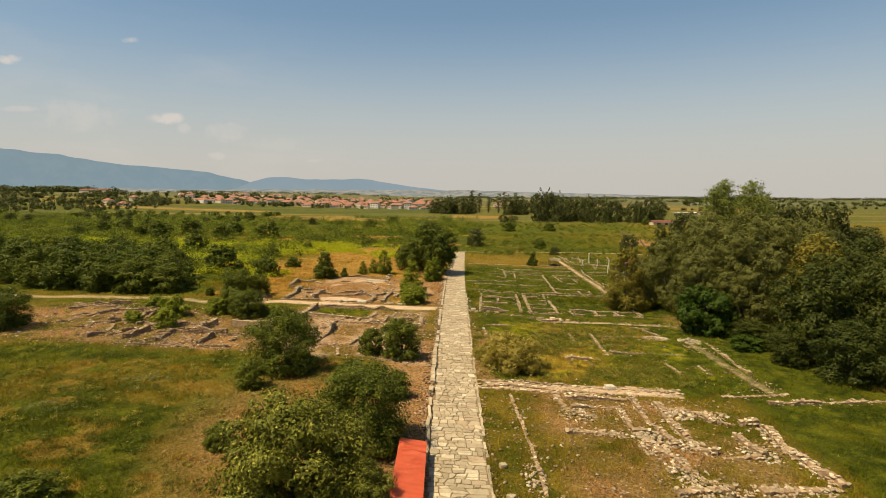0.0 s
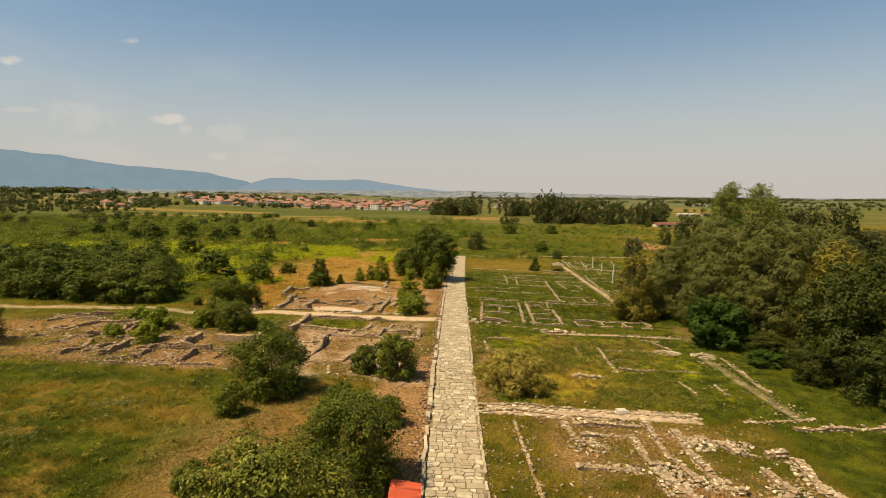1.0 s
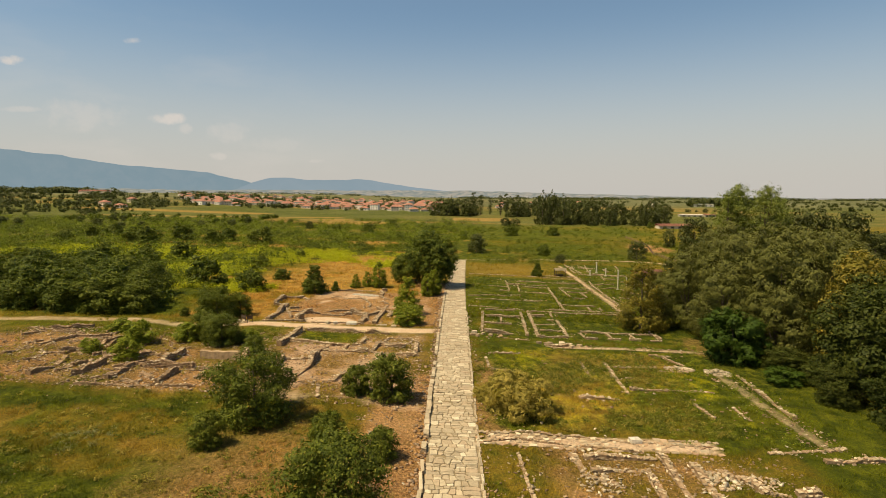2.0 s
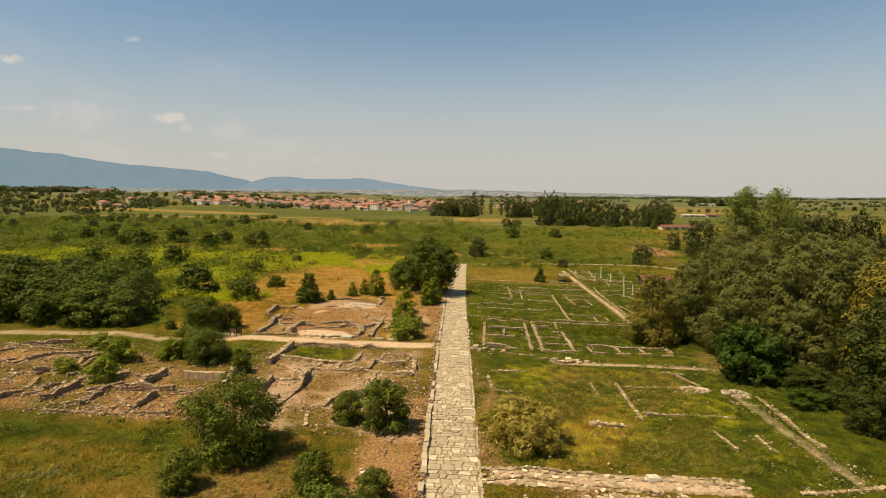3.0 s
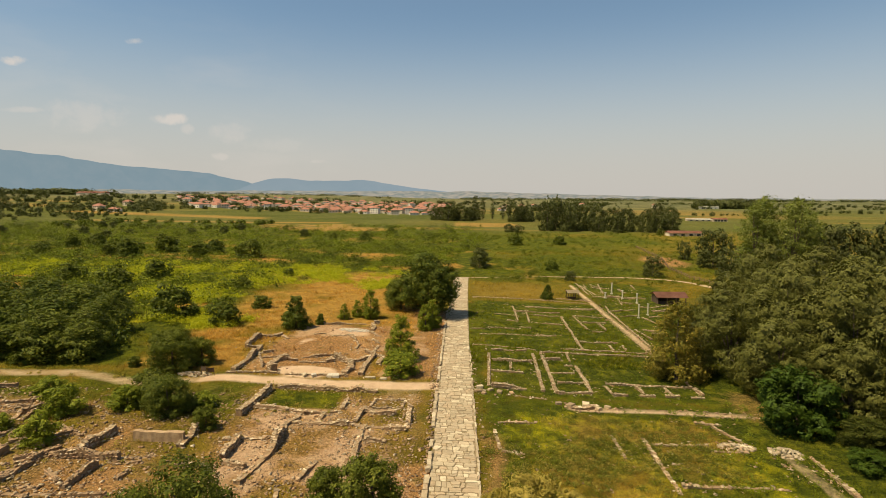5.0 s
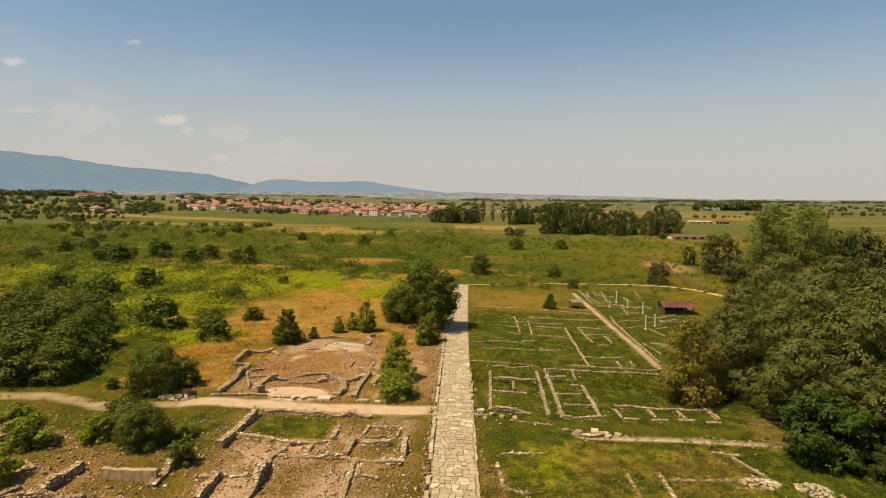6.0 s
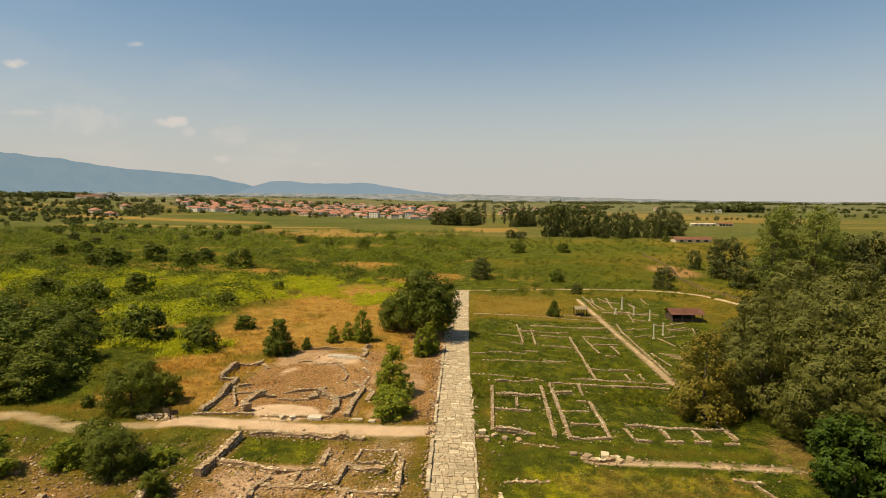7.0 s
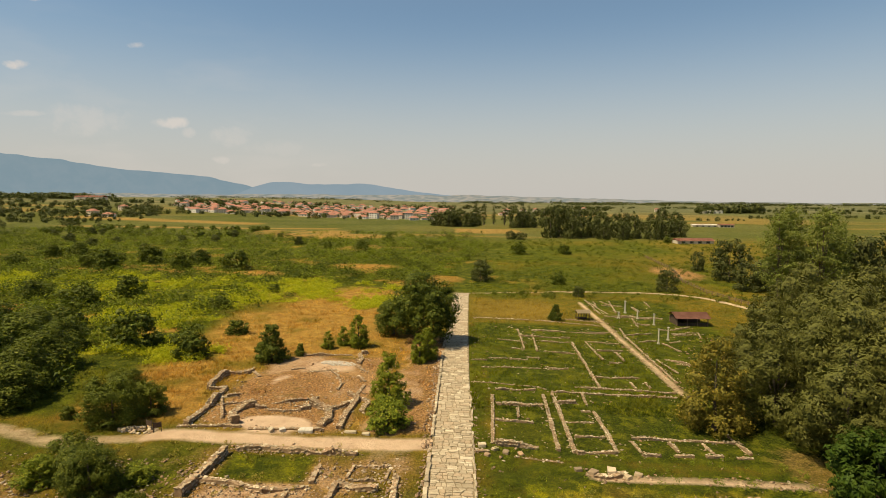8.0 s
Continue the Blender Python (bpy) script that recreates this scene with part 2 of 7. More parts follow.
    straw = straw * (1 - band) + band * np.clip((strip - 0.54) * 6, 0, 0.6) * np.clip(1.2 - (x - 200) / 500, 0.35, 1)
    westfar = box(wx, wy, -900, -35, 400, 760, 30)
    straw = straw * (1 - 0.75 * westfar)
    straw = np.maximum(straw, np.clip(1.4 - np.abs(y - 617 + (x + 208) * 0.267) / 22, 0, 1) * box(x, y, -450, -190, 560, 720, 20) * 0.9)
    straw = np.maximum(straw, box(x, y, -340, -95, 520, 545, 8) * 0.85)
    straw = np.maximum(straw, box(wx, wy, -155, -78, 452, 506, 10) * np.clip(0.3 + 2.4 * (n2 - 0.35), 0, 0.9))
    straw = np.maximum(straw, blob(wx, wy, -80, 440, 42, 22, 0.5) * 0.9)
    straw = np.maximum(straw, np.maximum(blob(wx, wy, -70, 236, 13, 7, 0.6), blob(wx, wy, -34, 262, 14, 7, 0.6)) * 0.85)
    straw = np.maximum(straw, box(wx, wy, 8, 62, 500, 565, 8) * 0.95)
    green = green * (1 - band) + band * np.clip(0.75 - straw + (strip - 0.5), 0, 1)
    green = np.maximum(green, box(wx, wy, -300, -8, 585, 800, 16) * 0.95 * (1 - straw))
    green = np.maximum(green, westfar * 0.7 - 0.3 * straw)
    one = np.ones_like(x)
    # share of painted haze in the ground colour, growing with distance
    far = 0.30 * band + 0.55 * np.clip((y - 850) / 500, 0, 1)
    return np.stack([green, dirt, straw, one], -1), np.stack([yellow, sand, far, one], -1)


# ---- materials ----
class Nodes:
    """Short hand for building node trees."""

    def __init__(self, name):
        self.m = bpy.data.materials.new(name)
        self.m.use_nodes = True
        self.nt = self.m.node_tree
        self.bsdf = self.nt.nodes["Principled BSDF"]
        self.bsdf.inputs["Roughness"].default_value = 0.85
        self.bsdf.inputs["Specular IOR Level"].default_value = 0.25

    def link(self, a, b):
        self.nt.links.new(a, b)

    def put(self, socket, v):
        if isinstance(v, (int, float)):
            socket.default_value = v
        elif isinstance(v, tuple):
            socket.default_value = (*v, 1) if len(v) == 3 and socket.type == "RGBA" else v
        else:
            self.link(v, socket)

    def noise(self, scale, detail=4, rough=0.6, vector=None, offset=0.0):
        if vector is None:
            vector = self.position()
        n = self.nt.nodes.new("ShaderNodeTexNoise")
        n.inputs["Scale"].default_value, n.inputs["Detail"].default_value, n.inputs["Roughness"].default_value = scale, detail, rough
        if offset:
            a = self.nt.nodes.new("ShaderNodeVectorMath")
            a.inputs[1].default_value = (offset, offset * 1.7, offset * 0.6)
            self.link(vector, a.inputs[0])
            vector = a.outputs[0]
        self.link(vector, n.inputs["Vector"])
        return n.outputs["Fac"]

    def position(self):
        return self.nt.nodes.new("ShaderNodeNewGeometry").outputs["Position"]

    def local(self):
        return self.nt.nodes.new("ShaderNodeTexCoord").outputs["Object"]

    def island(self):
        return self.nt.nodes.new("ShaderNodeNewGeometry").outputs["Random Per Island"]

    def random(self):
        return self.nt.nodes.new("ShaderNodeObjectInfo").outputs["Random"]

    def math(self, op, a, b=0.0, clamp=False):
        n = self.nt.nodes.new("ShaderNodeMath")
        n.operation, n.use_clamp = op, clamp
        self.put(n.inputs[0], a)
        self.put(n.inputs[1], b)
        return n.outputs[0]

    def span(self, v, a, b, c=0.0, d=1.0):
        n = self.nt.nodes.new("ShaderNodeMapRange")
        for s, x in zip(("From Min", "From Max", "To Min", "To Max"), (a, b, c, d)):
            n.inputs[s].default_value = x
        self.link(v, n.inputs["Value"])
        return n.outputs[0]

    def mix(self, f, a, b, how="MIX"):
        n = self.nt.nodes.new("ShaderNodeMix")
        n.data_type, n.blend_type = "RGBA", how
        self.put(n.inputs["Factor"], f)
        self.put(n.inputs["A"], a)
        self.put(n.inputs["B"], b)
        return n.outputs["Result"]

    def attribute(self, name):
        a = self.nt.nodes.new("ShaderNodeAttribute")
        a.attribute_name = name
        s = self.nt.nodes.new("ShaderNodeSeparateColor")
        self.link(a.outputs["Color"], s.inputs[0])
        return s.outputs

    def bump(self, height, strength=0.5, distance=0.05):
        b = self.nt.nodes.new("ShaderNodeBump")
        b.inputs["Strength"].default_value, b.inputs["Distance"].default_value = strength, distance
        self.link(height, b.inputs["Height"])
        self.link(b.outputs[0], self.bsdf.inputs["Normal"])

    def colour(self, c):
        self.put(self.bsdf.inputs["Base Color"], c)
        return self


def cover_colour(n):
    """Colour of the ground cover out of the two zone layers, for earth and for the blades of grass."""
    a, b = n.attribute("zone_a"), n.attribute("zone_b")
    big, mid, fine = n.noise(0.11, 4), n.noise(0.55, 5, offset=5), n.noise(3.2, 5, 0.7, offset=9)

    def ragged(v, amount=0.55):
        t = n.math("ADD", n.math("MULTIPLY", n.math("SUBTRACT", mid, 0.5), amount), v)
        t = n.math("ADD", t, n.math("MULTIPLY", n.math("SUBTRACT", fine, 0.5), amount * 0.7))
        on = n.math("MULTIPLY", v, 6.0, clamp=True)
        return n.math("MULTIPLY", n.span(t, 0.22, 0.72), on, clamp=True)

    c = n.mix(n.span(big, 0.35, 0.65), (0.135, 0.106, 0.013), (0.220, 0.158, 0.022))
    c = n.mix(n.span(mid, 0.42, 0.70), c, (0.072, 0.086, 0.008))
    lush = n.mix(n.span(mid, 0.36, 0.64), (0.034, 0.050, 0.004), (0.110, 0.126, 0.008))
    lush = n.mix(n.span(big, 0.52, 0.68, 0, 0.5), lush, (0.170, 0.165, 0.013))
    deep = n.mix(n.span(fine, 0.4, 0.66), (0.018, 0.031, 0.003), (0.096, 0.116, 0.008))
    deep = n.mix(n.span(mid, 0.50, 0.62, 0, 0.8), deep, (0.150, 0.158, 0.012))
    deep = n.mix(n.span(big, 0.52, 0.62, 0, 0.35), deep, (0.120, 0.118, 0.012))
    lush = n.mix(n.span(a[0], 0.82, 0.97), lush, deep)
    c = n.mix(ragged(a[0]), c, lush)
    dry = n.mix(n.span(mid, 0.35, 0.62), (0.265, 0.140, 0.032), (0.400, 0.250, 0.068))
    dry = n.mix(n.span(fine, 0.52, 0.68, 0, 0.6), dry, (0.150, 0.115, 0.020))
    c = n.mix(ragged(a[2]), c, dry)
    earth = n.mix(n.span(fine, 0.36, 0.62), (0.165, 0.080, 0.036), (0.450, 0.270, 0.140))
    earth = n.mix(n.span(big, 0.50, 0.66, 0, 0.5), earth, (0.480, 0.300, 0.165))
    earth = n.mix(n.span(mid, 0.56, 0.75, 0, 0.7), earth, (0.145, 0.120, 0.030))
    c = n.mix(ragged(a[1]), c, earth)
    weed = n.mix(n.span(mid, 0.35, 0.66), (0.160, 0.180, 0.009), (0.370, 0.350, 0.010))
    c = n.mix(ragged(b[0], 0.8), c, weed)
    c = n.mix(1.0, c, (1.06, 0.98, 0.74), "MULTIPLY")
    pale = n.mix(n.span(mid, 0.3, 0.7), (0.515, 0.345, 0.212), (0.645, 0.455, 0.288))
    c = n.mix(ragged(b[1], 0.35), c, pale)
    # muted field tones with aerial haze painted in, mixed over the far ground
    hazed_fields = n.mix(n.span(n.noise(0.012, 3), 0.4, 0.6), (0.085, 0.092, 0.040), (0.165, 0.150, 0.075))
    c = n.mix(b[2], c, hazed_fields)
    return c, fine, mid


def ground_material():
    n = Nodes("ground_cover")
    c, fine, mid = cover_colour(n)
    dark = n.mix(n.span(n.noise(14, 3, 0.7, offset=3), 0.3, 0.7, 0.0, 0.7), c, n.mix(0.6, c, (0.03, 0.03, 0.012)))
    tuft = n.noise(4.5, 4, 0.75, offset=13)
    bare = n.span(n.attribute("zone_b")[1], 0.2, 0.6)
    tuft = n.mix(bare, tuft, (0.49, 0.49, 0.49))
    dark = n.mix(bare, dark, c)
    c = n.mix(n.span(tuft, 0.50, 0.68, 0, 0.65), dark, n.mix(1.0, c, (1.55, 1.5, 1.45), "MULTIPLY"))
    n.colour(n.mix(n.span(tuft, 0.48, 0.34, 0, 0.55), c, n.mix(0.75, c, (0.02, 0.022, 0.008))))
    n.bump(n.math("ADD", n.math("MULTIPLY", mid, 1.2), fine), 1.0, 0.45)
    n.bsdf.inputs["Roughness"].default_value = 1.0
    n.bsdf.inputs["Specular IOR Level"].default_value = 0.05
    return n.m


def grass_material():
    n = Nodes("grass_blades")
    c, fine, mid = cover_colour(n)
    c = n.mix(n.span(n.island(), 0.0, 1.0, 0.0, 0.75), c, n.mix(1.0, c, (2.1, 2.0, 1.5), "MULTIPLY"))
    n.colour(c)
    n.bsdf.inputs["Roughness"].default_value = 0.9
    n.bsdf.inputs["Specular IOR Level"].default_value = 0.1
    tr = n.nt.nodes.new("ShaderNodeBsdfTranslucent")
    n.link(c, tr.inputs["Color"])
    ms = n.nt.nodes.new("ShaderNodeMixShader")
    ms.inputs[0].default_value = 0.45
    n.link(n.bsdf.outputs[0], ms.inputs[1])
    n.link(tr.outputs[0], ms.inputs[2])
    n.link(ms.outputs[0], n.nt.nodes["Material Output"].inputs["Surface"])
    return n.m


def stone_material(name, dark, light, warm, pale, by="object"):
    n = Nodes(name)
    r = n.random() if by == "object" else n.island()
    v = n.noise(2.6, 6, 0.65)
    f = n.noise(11, 5, 0.7, offset=4)
    stain = n.noise(0.35, 5, 0.65, offset=7)
    c = n.mix(n.span(r, 0, 1), dark, light)
    c = n.mix(n.span(n.math("FRACT", n.math("MULTIPLY", r, 7.3)), 0.55, 1.0, 0, 0.8), c, warm)
    c = n.mix(n.span(n.math("FRACT", n.math("MULTIPLY", r, 13.1)), 0.80, 0.95, 0, 0.8), c, pale)
    c = n.mix(n.span(v, 0.45, 0.75, 0, 0.55), c, n.mix(0.6, c, (0.10, 0.085, 0.05)))
    c = n.mix(n.span(f, 0.4, 0.7, 0, 0.35), c, n.mix(0.5, c, pale))
    c = n.mix(n.span(stain, 0.50, 0.68, 0, 0.5), c, n.mix(0.6, c, (0.13, 0.105, 0.06)))
    n.colour(c)
    n.bump(n.math("ADD", f, v), 0.6, 0.06)
    n.bsdf.inputs["Roughness"].default_value = 0.92
    return n.m


def leaf_material(name, dark, light, tip, glow=0.3):
    n = Nodes(name)
    r = n.island()
    v = n.noise(0.45, 3, offset=2)
    c = n.mix(n.span(r, 0, 1, 0.2, 0.85), dark, light)
    c = n.mix(n.span(v, 0.42, 0.68, 0, 0.7), c, n.mix(0.6, c, dark))
    c = n.mix(n.span(n.math("FRACT", n.math("MULTIPLY", r, 9.7)), 0.72, 1.0, 0, 0.6), c, tip)
    c = n.mix(n.span(n.random(), 0, 1, 0, 0.30), c, n.mix(0.5, c, tip))
    n.colour(c)
    n.bsdf.inputs["Roughness"].default_value = 0.6
    n.bsdf.inputs["Specular IOR Level"].default_value = 0.10
    tr = n.nt.nodes.new("ShaderNodeBsdfTranslucent")
    n.link(n.mix(1.0, c, (1.3, 1.5, 0.6), "MULTIPLY"), tr.inputs["Color"])
    ms = n.nt.nodes.new("ShaderNodeMixShader")
    ms.inputs[0].default_value = glow
    n.link(n.bsdf.outputs[0], ms.inputs[1])
    n.link(tr.outputs[0], ms.inputs[2])
    n.link(ms.outputs[0], n.nt.nodes["Material Output"].inputs["Surface"])
    return n.m


def plain_material(name, a, b, scale=3.0, rough=0.8, metal=0.0, relief=0.2):
    n = Nodes(name)
    v = n.noise(scale, 5, 0.65, n.local())
    n.colour(n.mix(n.span(v, 0.35, 0.68), a, b))
    n.bump(v, relief, 0.02)
    n.bsdf.inputs["Roughness"].default_value, n.bsdf.inputs["Metallic"].default_value = rough, metal
    return n.m


GROUND, GRASS = ground_material(), grass_material()
STONE = stone_material("ruin_stone", (0.195, 0.134, 0.076), (0.430, 0.320, 0.192), (0.37, 0.21, 0.108), (0.65, 0.525, 0.35))
STONE_LOOSE = stone_material("ruin_stone_small", (0.225, 0.160, 0.092), (0.480, 0.370, 0.230), (0.39, 0.23, 0.12), (0.68, 0.565, 0.39), "island")
STONE_BROWN = stone_material("brown_ruin_stone", (0.155, 0.090, 0.046), (0.350, 0.228, 0.128), (0.36, 0.19, 0.09), (0.58, 0.455, 0.30), "island")
SLAB = stone_material("paving_stone", (0.290, 0.222, 0.138), (0.430, 0.342, 0.222), (0.37, 0.262, 0.158), (0.56, 0.465, 0.32))
SLAB_FAR = stone_material("paving_stone_far", (0.290, 0.222, 0.138), (0.430, 0.342, 0.222), (0.37, 0.262, 0.158), (0.56, 0.465, 0.32), "island")
MORTAR = plain_material("wall_core_earth", (0.175, 0.105, 0.052), (0.32, 0.215, 0.118), 2.2, 0.95, 0, 0.6)
JOINT = plain_material("road_bed_earth", (0.150, 0.108, 0.056), (0.26, 0.195, 0.110), 1.3, 0.95, 0, 0.5)
MARBLE = plain_material("pale_marble", (0.40, 0.345, 0.26), (0.56, 0.49, 0.385), 3.0, 0.7)
BARK = plain_material("bark", (0.06, 0.045, 0.03), (0.13, 0.10, 0.07), 6.0, 0.95, 0, 0.7)
LEAF_SHRUB = leaf_material("shrub_leaf", (0.0211, 0.0352, 0.00352), (0.0877, 0.106, 0.00935), (0.229, 0.223, 0.0211), 0.14)
LEAF_BUSH = leaf_material("bush_leaf", (0.036, 0.050, 0.005), (0.115, 0.128, 0.012), (0.24, 0.225, 0.024), 0.18)
LEAF_PALE = leaf_material("pale_leaf", (0.0352, 0.0455, 0.00414), (0.155, 0.155, 0.0166), (0.435, 0.373, 0.0621), 0.18)
LEAF_WILLOW = leaf_material("willow_leaf", (0.0577, 0.0586, 0.0102), (0.123, 0.12, 0.0251), (0.167, 0.156, 0.0353), 0.14)
LEAF_DARK = leaf_material("dark_leaf", (0.0165, 0.0248, 0.0033), (0.0512, 0.0611, 0.00825), (0.112, 0.108, 0.0149), 0.14)
LEAF_PLANE = leaf_material("plane_leaf", (0.0701, 0.0654, 0.00842), (0.201, 0.161, 0.0206), (0.374, 0.252, 0.0374), 0.18)
LEAF_POPLAR = leaf_material("poplar_leaf", (0.0763, 0.0945, 0.0152), (0.182, 0.199, 0.0367), (0.305, 0.296, 0.0686), 0.25)
LEAF_WEED = leaf_material("weed_leaf", (0.204, 0.222, 0.0096), (0.432, 0.408, 0.012), (0.624, 0.552, 0.0144), 0.30)
LEAF_BRIGHT = leaf_material("bright_leaf", (0.0164, 0.0328, 0.00274), (0.0456, 0.0749, 0.00638), (0.0958, 0.129, 0.0118), 0.16)
LEAF_DRY = leaf_material("dry_leaf", (0.19, 0.155, 0.026), (0.34, 0.26, 0.05), (0.44, 0.315, 0.08), 0.35)
LEAF_SEED = leaf_material("pale_flower_heads", (0.15, 0.145, 0.045), (0.28, 0.26, 0.11), (0.42, 0.39, 0.22), 0.2)
LEAF_SCRUB = leaf_material("scrub_leaf", (0.0598, 0.0828, 0.0069), (0.178, 0.198, 0.0138), (0.345, 0.328, 0.0207), 0.20)
LEAF_FAR = leaf_material("far_leaf", (0.0364, 0.0431, 0.0107), (0.0828, 0.0878, 0.0215), (0.116, 0.112, 0.0298), 0.14)
ROOF_RED = plain_material("painted_sheet_roof", (0.72, 0.150, 0.065), (0.80, 0.180, 0.080), 1.2, 0.5, 0, 0.1)
TILE_RED = plain_material("clay_roof_tiles", (0.235, 0.100, 0.064), (0.36, 0.170, 0.112), 0.4, 0.85)
TILE_BROWN = plain_material("brown_roof_tiles", (0.17, 0.075, 0.050), (0.25, 0.115, 0.080), 0.5, 0.85)
PLASTER = plain_material("house_plaster", (0.50, 0.41, 0.29), (0.66, 0.56, 0.42), 0.15, 0.9)
WOOD = plain_material("weathered_wood", (0.13, 0.080, 0.045), (0.23, 0.15, 0.09), 5.0, 0.85)
WOOD_DARK = plain_material("dark_wood", (0.05, 0.032, 0.02), (0.10, 0.065, 0.04), 5.0, 0.8)
GLASS_DARK = plain_material("window_glass", (0.03, 0.035, 0.04), (0.05, 0.055, 0.06), 2.0, 0.15)
METAL = plain_material("grey_metal", (0.30, 0.30, 0.30), (0.42, 0.42, 0.42), 3.0, 0.5, 0.6)
WHITE_PAINT = plain_material("white_paint", (0.62, 0.55, 0.45), (0.74, 0.68, 0.58), 0.2, 0.7)


# ---- mesh helpers ----
def mesh_of(name, verts, faces, material, smooth=False):
    me = bpy.data.meshes.new(name)
    me.from_pydata([tuple(v) for v in verts], [], [tuple(f) for f in faces])
    me.materials.append(material)
    if smooth:
        me.polygons.foreach_set("use_smooth", [True] * len(me.polygons))
    return me


def mesh_of_arrays(name, verts, faces, material):
    """A mesh of many faces with the same number of corners, from arrays."""
    me = bpy.data.meshes.new(name)
    k = faces.shape[1]
    me.vertices.add(len(verts))
    me.vertices.foreach_set("co", np.ascontiguousarray(verts, np.float32).ravel())
    me.loops.add(faces.size)
    me.loops.foreach_set("vertex_index", np.ascontiguousarray(faces, np.int32).ravel())
    me.polygons.add(len(faces))
    me.polygons.foreach_set("loop_start", np.arange(0, faces.size, k, dtype=np.int32))
    me.materials.append(material)
    me.update(calc_edges=True)
    return me


def from_bm(name, bm, material, smooth=False):
    me = bpy.data.meshes.new(name)
    bm.to_mesh(me)
    bm.free()
    me.materials.append(material)
    if smooth:
        me.polygons.foreach_set("use_smooth", [True] * len(me.polygons))
    return me


def part(name, data, parent, label="", m=None):
    """Links a mesh as a part of a thing."""
    ob = new(name, data)
    ob.parent = parent
    if m is not None:
        ob.matrix_basis = m
    return tagged(ob, label)


def bm_box(bm, x0, x1, y0, y1, z0, z1, bevel=0.0):
    r = bmesh.ops.create_cube(bm, size=1.0, matrix=Matrix.Translation(((x0 + x1) / 2, (y0 + y1) / 2, (z0 + z1) / 2)) @ Matrix.Diagonal((x1 - x0, y1 - y0, z1 - z0, 1)))
    if bevel:
        edges = {e for v in r["verts"] for e in v.link_edges}
        bmesh.ops.bevel(bm, geom=list(edges), offset=bevel, segments=2, affect="EDGES", profile=0.5)
    return bm


def box_mesh(name, x0, x1, y0, y1, z0, z1, material, bevel=0.0):
    return from_bm(name, bm_box(bmesh.new(), x0, x1, y0, y1, z0, z1, bevel), material)


def set_zones(me, x, y):
    za, zb = zones(x, y)
    for name, v in (("zone_a", za), ("zone_b", zb)):
        at = me.attributes.new(name, "FLOAT_COLOR", "POINT")
        at.data.foreach_set("color", np.ascontiguousarray(v, np.float32).ravel())


# ---- ground to the horizon ----
def spread(lo, hi, step, end_lo, end_hi, grow=1.09):
    mid = list(np.arange(lo, hi + 1e-6, step))
    d, v = step, mid[-1]
    while v < end_hi:
        d *= grow
        v += d
        mid.append(v)
    d, v = step, mid[0]
    while v > end_lo:
        d *= grow
        v -= d
        mid.insert(0, v)
    return np.array(mid)


def build_ground():
    xs, ys = spread(-64, 52, 0.9, -6500, 6500, 1.07), spread(22, 130, 0.9, -400, 4900, 1.04)
    gx, gy = np.meshgrid(xs, ys, indexing="ij")
    x, y = gx.ravel(), gy.ravel()
    z = land(x, y) + lift(x, y)
    under = np.abs(x - road_x(y)) < ROAD_HALF + 0.3
    z = np.where(under & (y < 205), z - 0.06, z)
    nx, ny = len(xs), len(ys)
    i, j = np.meshgrid(np.arange(nx - 1), np.arange(ny - 1), indexing="ij")
    a = (i * ny + j).ravel()
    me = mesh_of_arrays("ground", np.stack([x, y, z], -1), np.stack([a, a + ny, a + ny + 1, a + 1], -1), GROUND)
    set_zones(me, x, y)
    me.polygons.foreach_set("use_smooth", [True] * len(me.polygons))
    return tagged(new("ground", me), "dry summer plain of olive grass, bare earth, straw and lush lawn", "ground", kind="structure")


build_ground()


def build_grass(seed=3):
    rs = np.random.RandomState(seed)
    n = 480000
    y = 29 + 92 * rs.rand(n) ** 1.5
    x = rs.uniform(-1, 1, n) * (6 + 0.80 * y)
    back = rs.rand(n) < 0.10
    y, x = np.where(back, rs.uniform(-45, 29, n), y), np.where(back, rs.uniform(-32, 32, n), x)
    za, zb = zones(x, y)
    clump = fbm(x, y, 1.5, 60)
    keep = rs.rand(n) < np.clip(1.05 - 0.9 * za[:, 1] - 1.0 * zb[:, 1], 0.02, 1) * np.clip(0.25 + 2.2 * (clump - 0.28), 0.2, 1)
    keep &= (np.abs(x - road_x(y)) > ROAD_HALF + 0.25) & (x < 62) & (zb[:, 1] < 0.30)
    x, y, za, clump = x[keep], y[keep], za[keep], clump[keep]
    n = len(x)
    h = (0.10 + 0.30 * rs.rand(n) ** 1.6) * (0.35 + 1.6 * clump ** 1.5) * (1.15 - 0.5 * za[:, 1] + 0.3 * za[:, 2] - 0.2 * za[:, 0])
    w = 0.018 + 0.034 * rs.rand(n)
    a = rs.rand(n) * math.tau
    lean = rs.normal(0, 0.55, (n, 2)) * h[:, None]
    p = np.stack([x, y, land(x, y) + lift(x, y) - 0.03], -1)
    side = np.stack([np.cos(a) * w, np.sin(a) * w, 0 * a], -1)
    v = np.stack([p - side, p + side, p + np.stack([lean[:, 0], lean[:, 1], h], -1)], 1).reshape(-1, 3)
    me = mesh_of_arrays("grass", v, np.arange(3 * n).reshape(-1, 3), GRASS)
    set_zones(me, v[:, 0], v[:, 1])
    return tagged(new("grass", me), "tufts of dry and green meadow grass on the plain", "grass", kind="stuff")


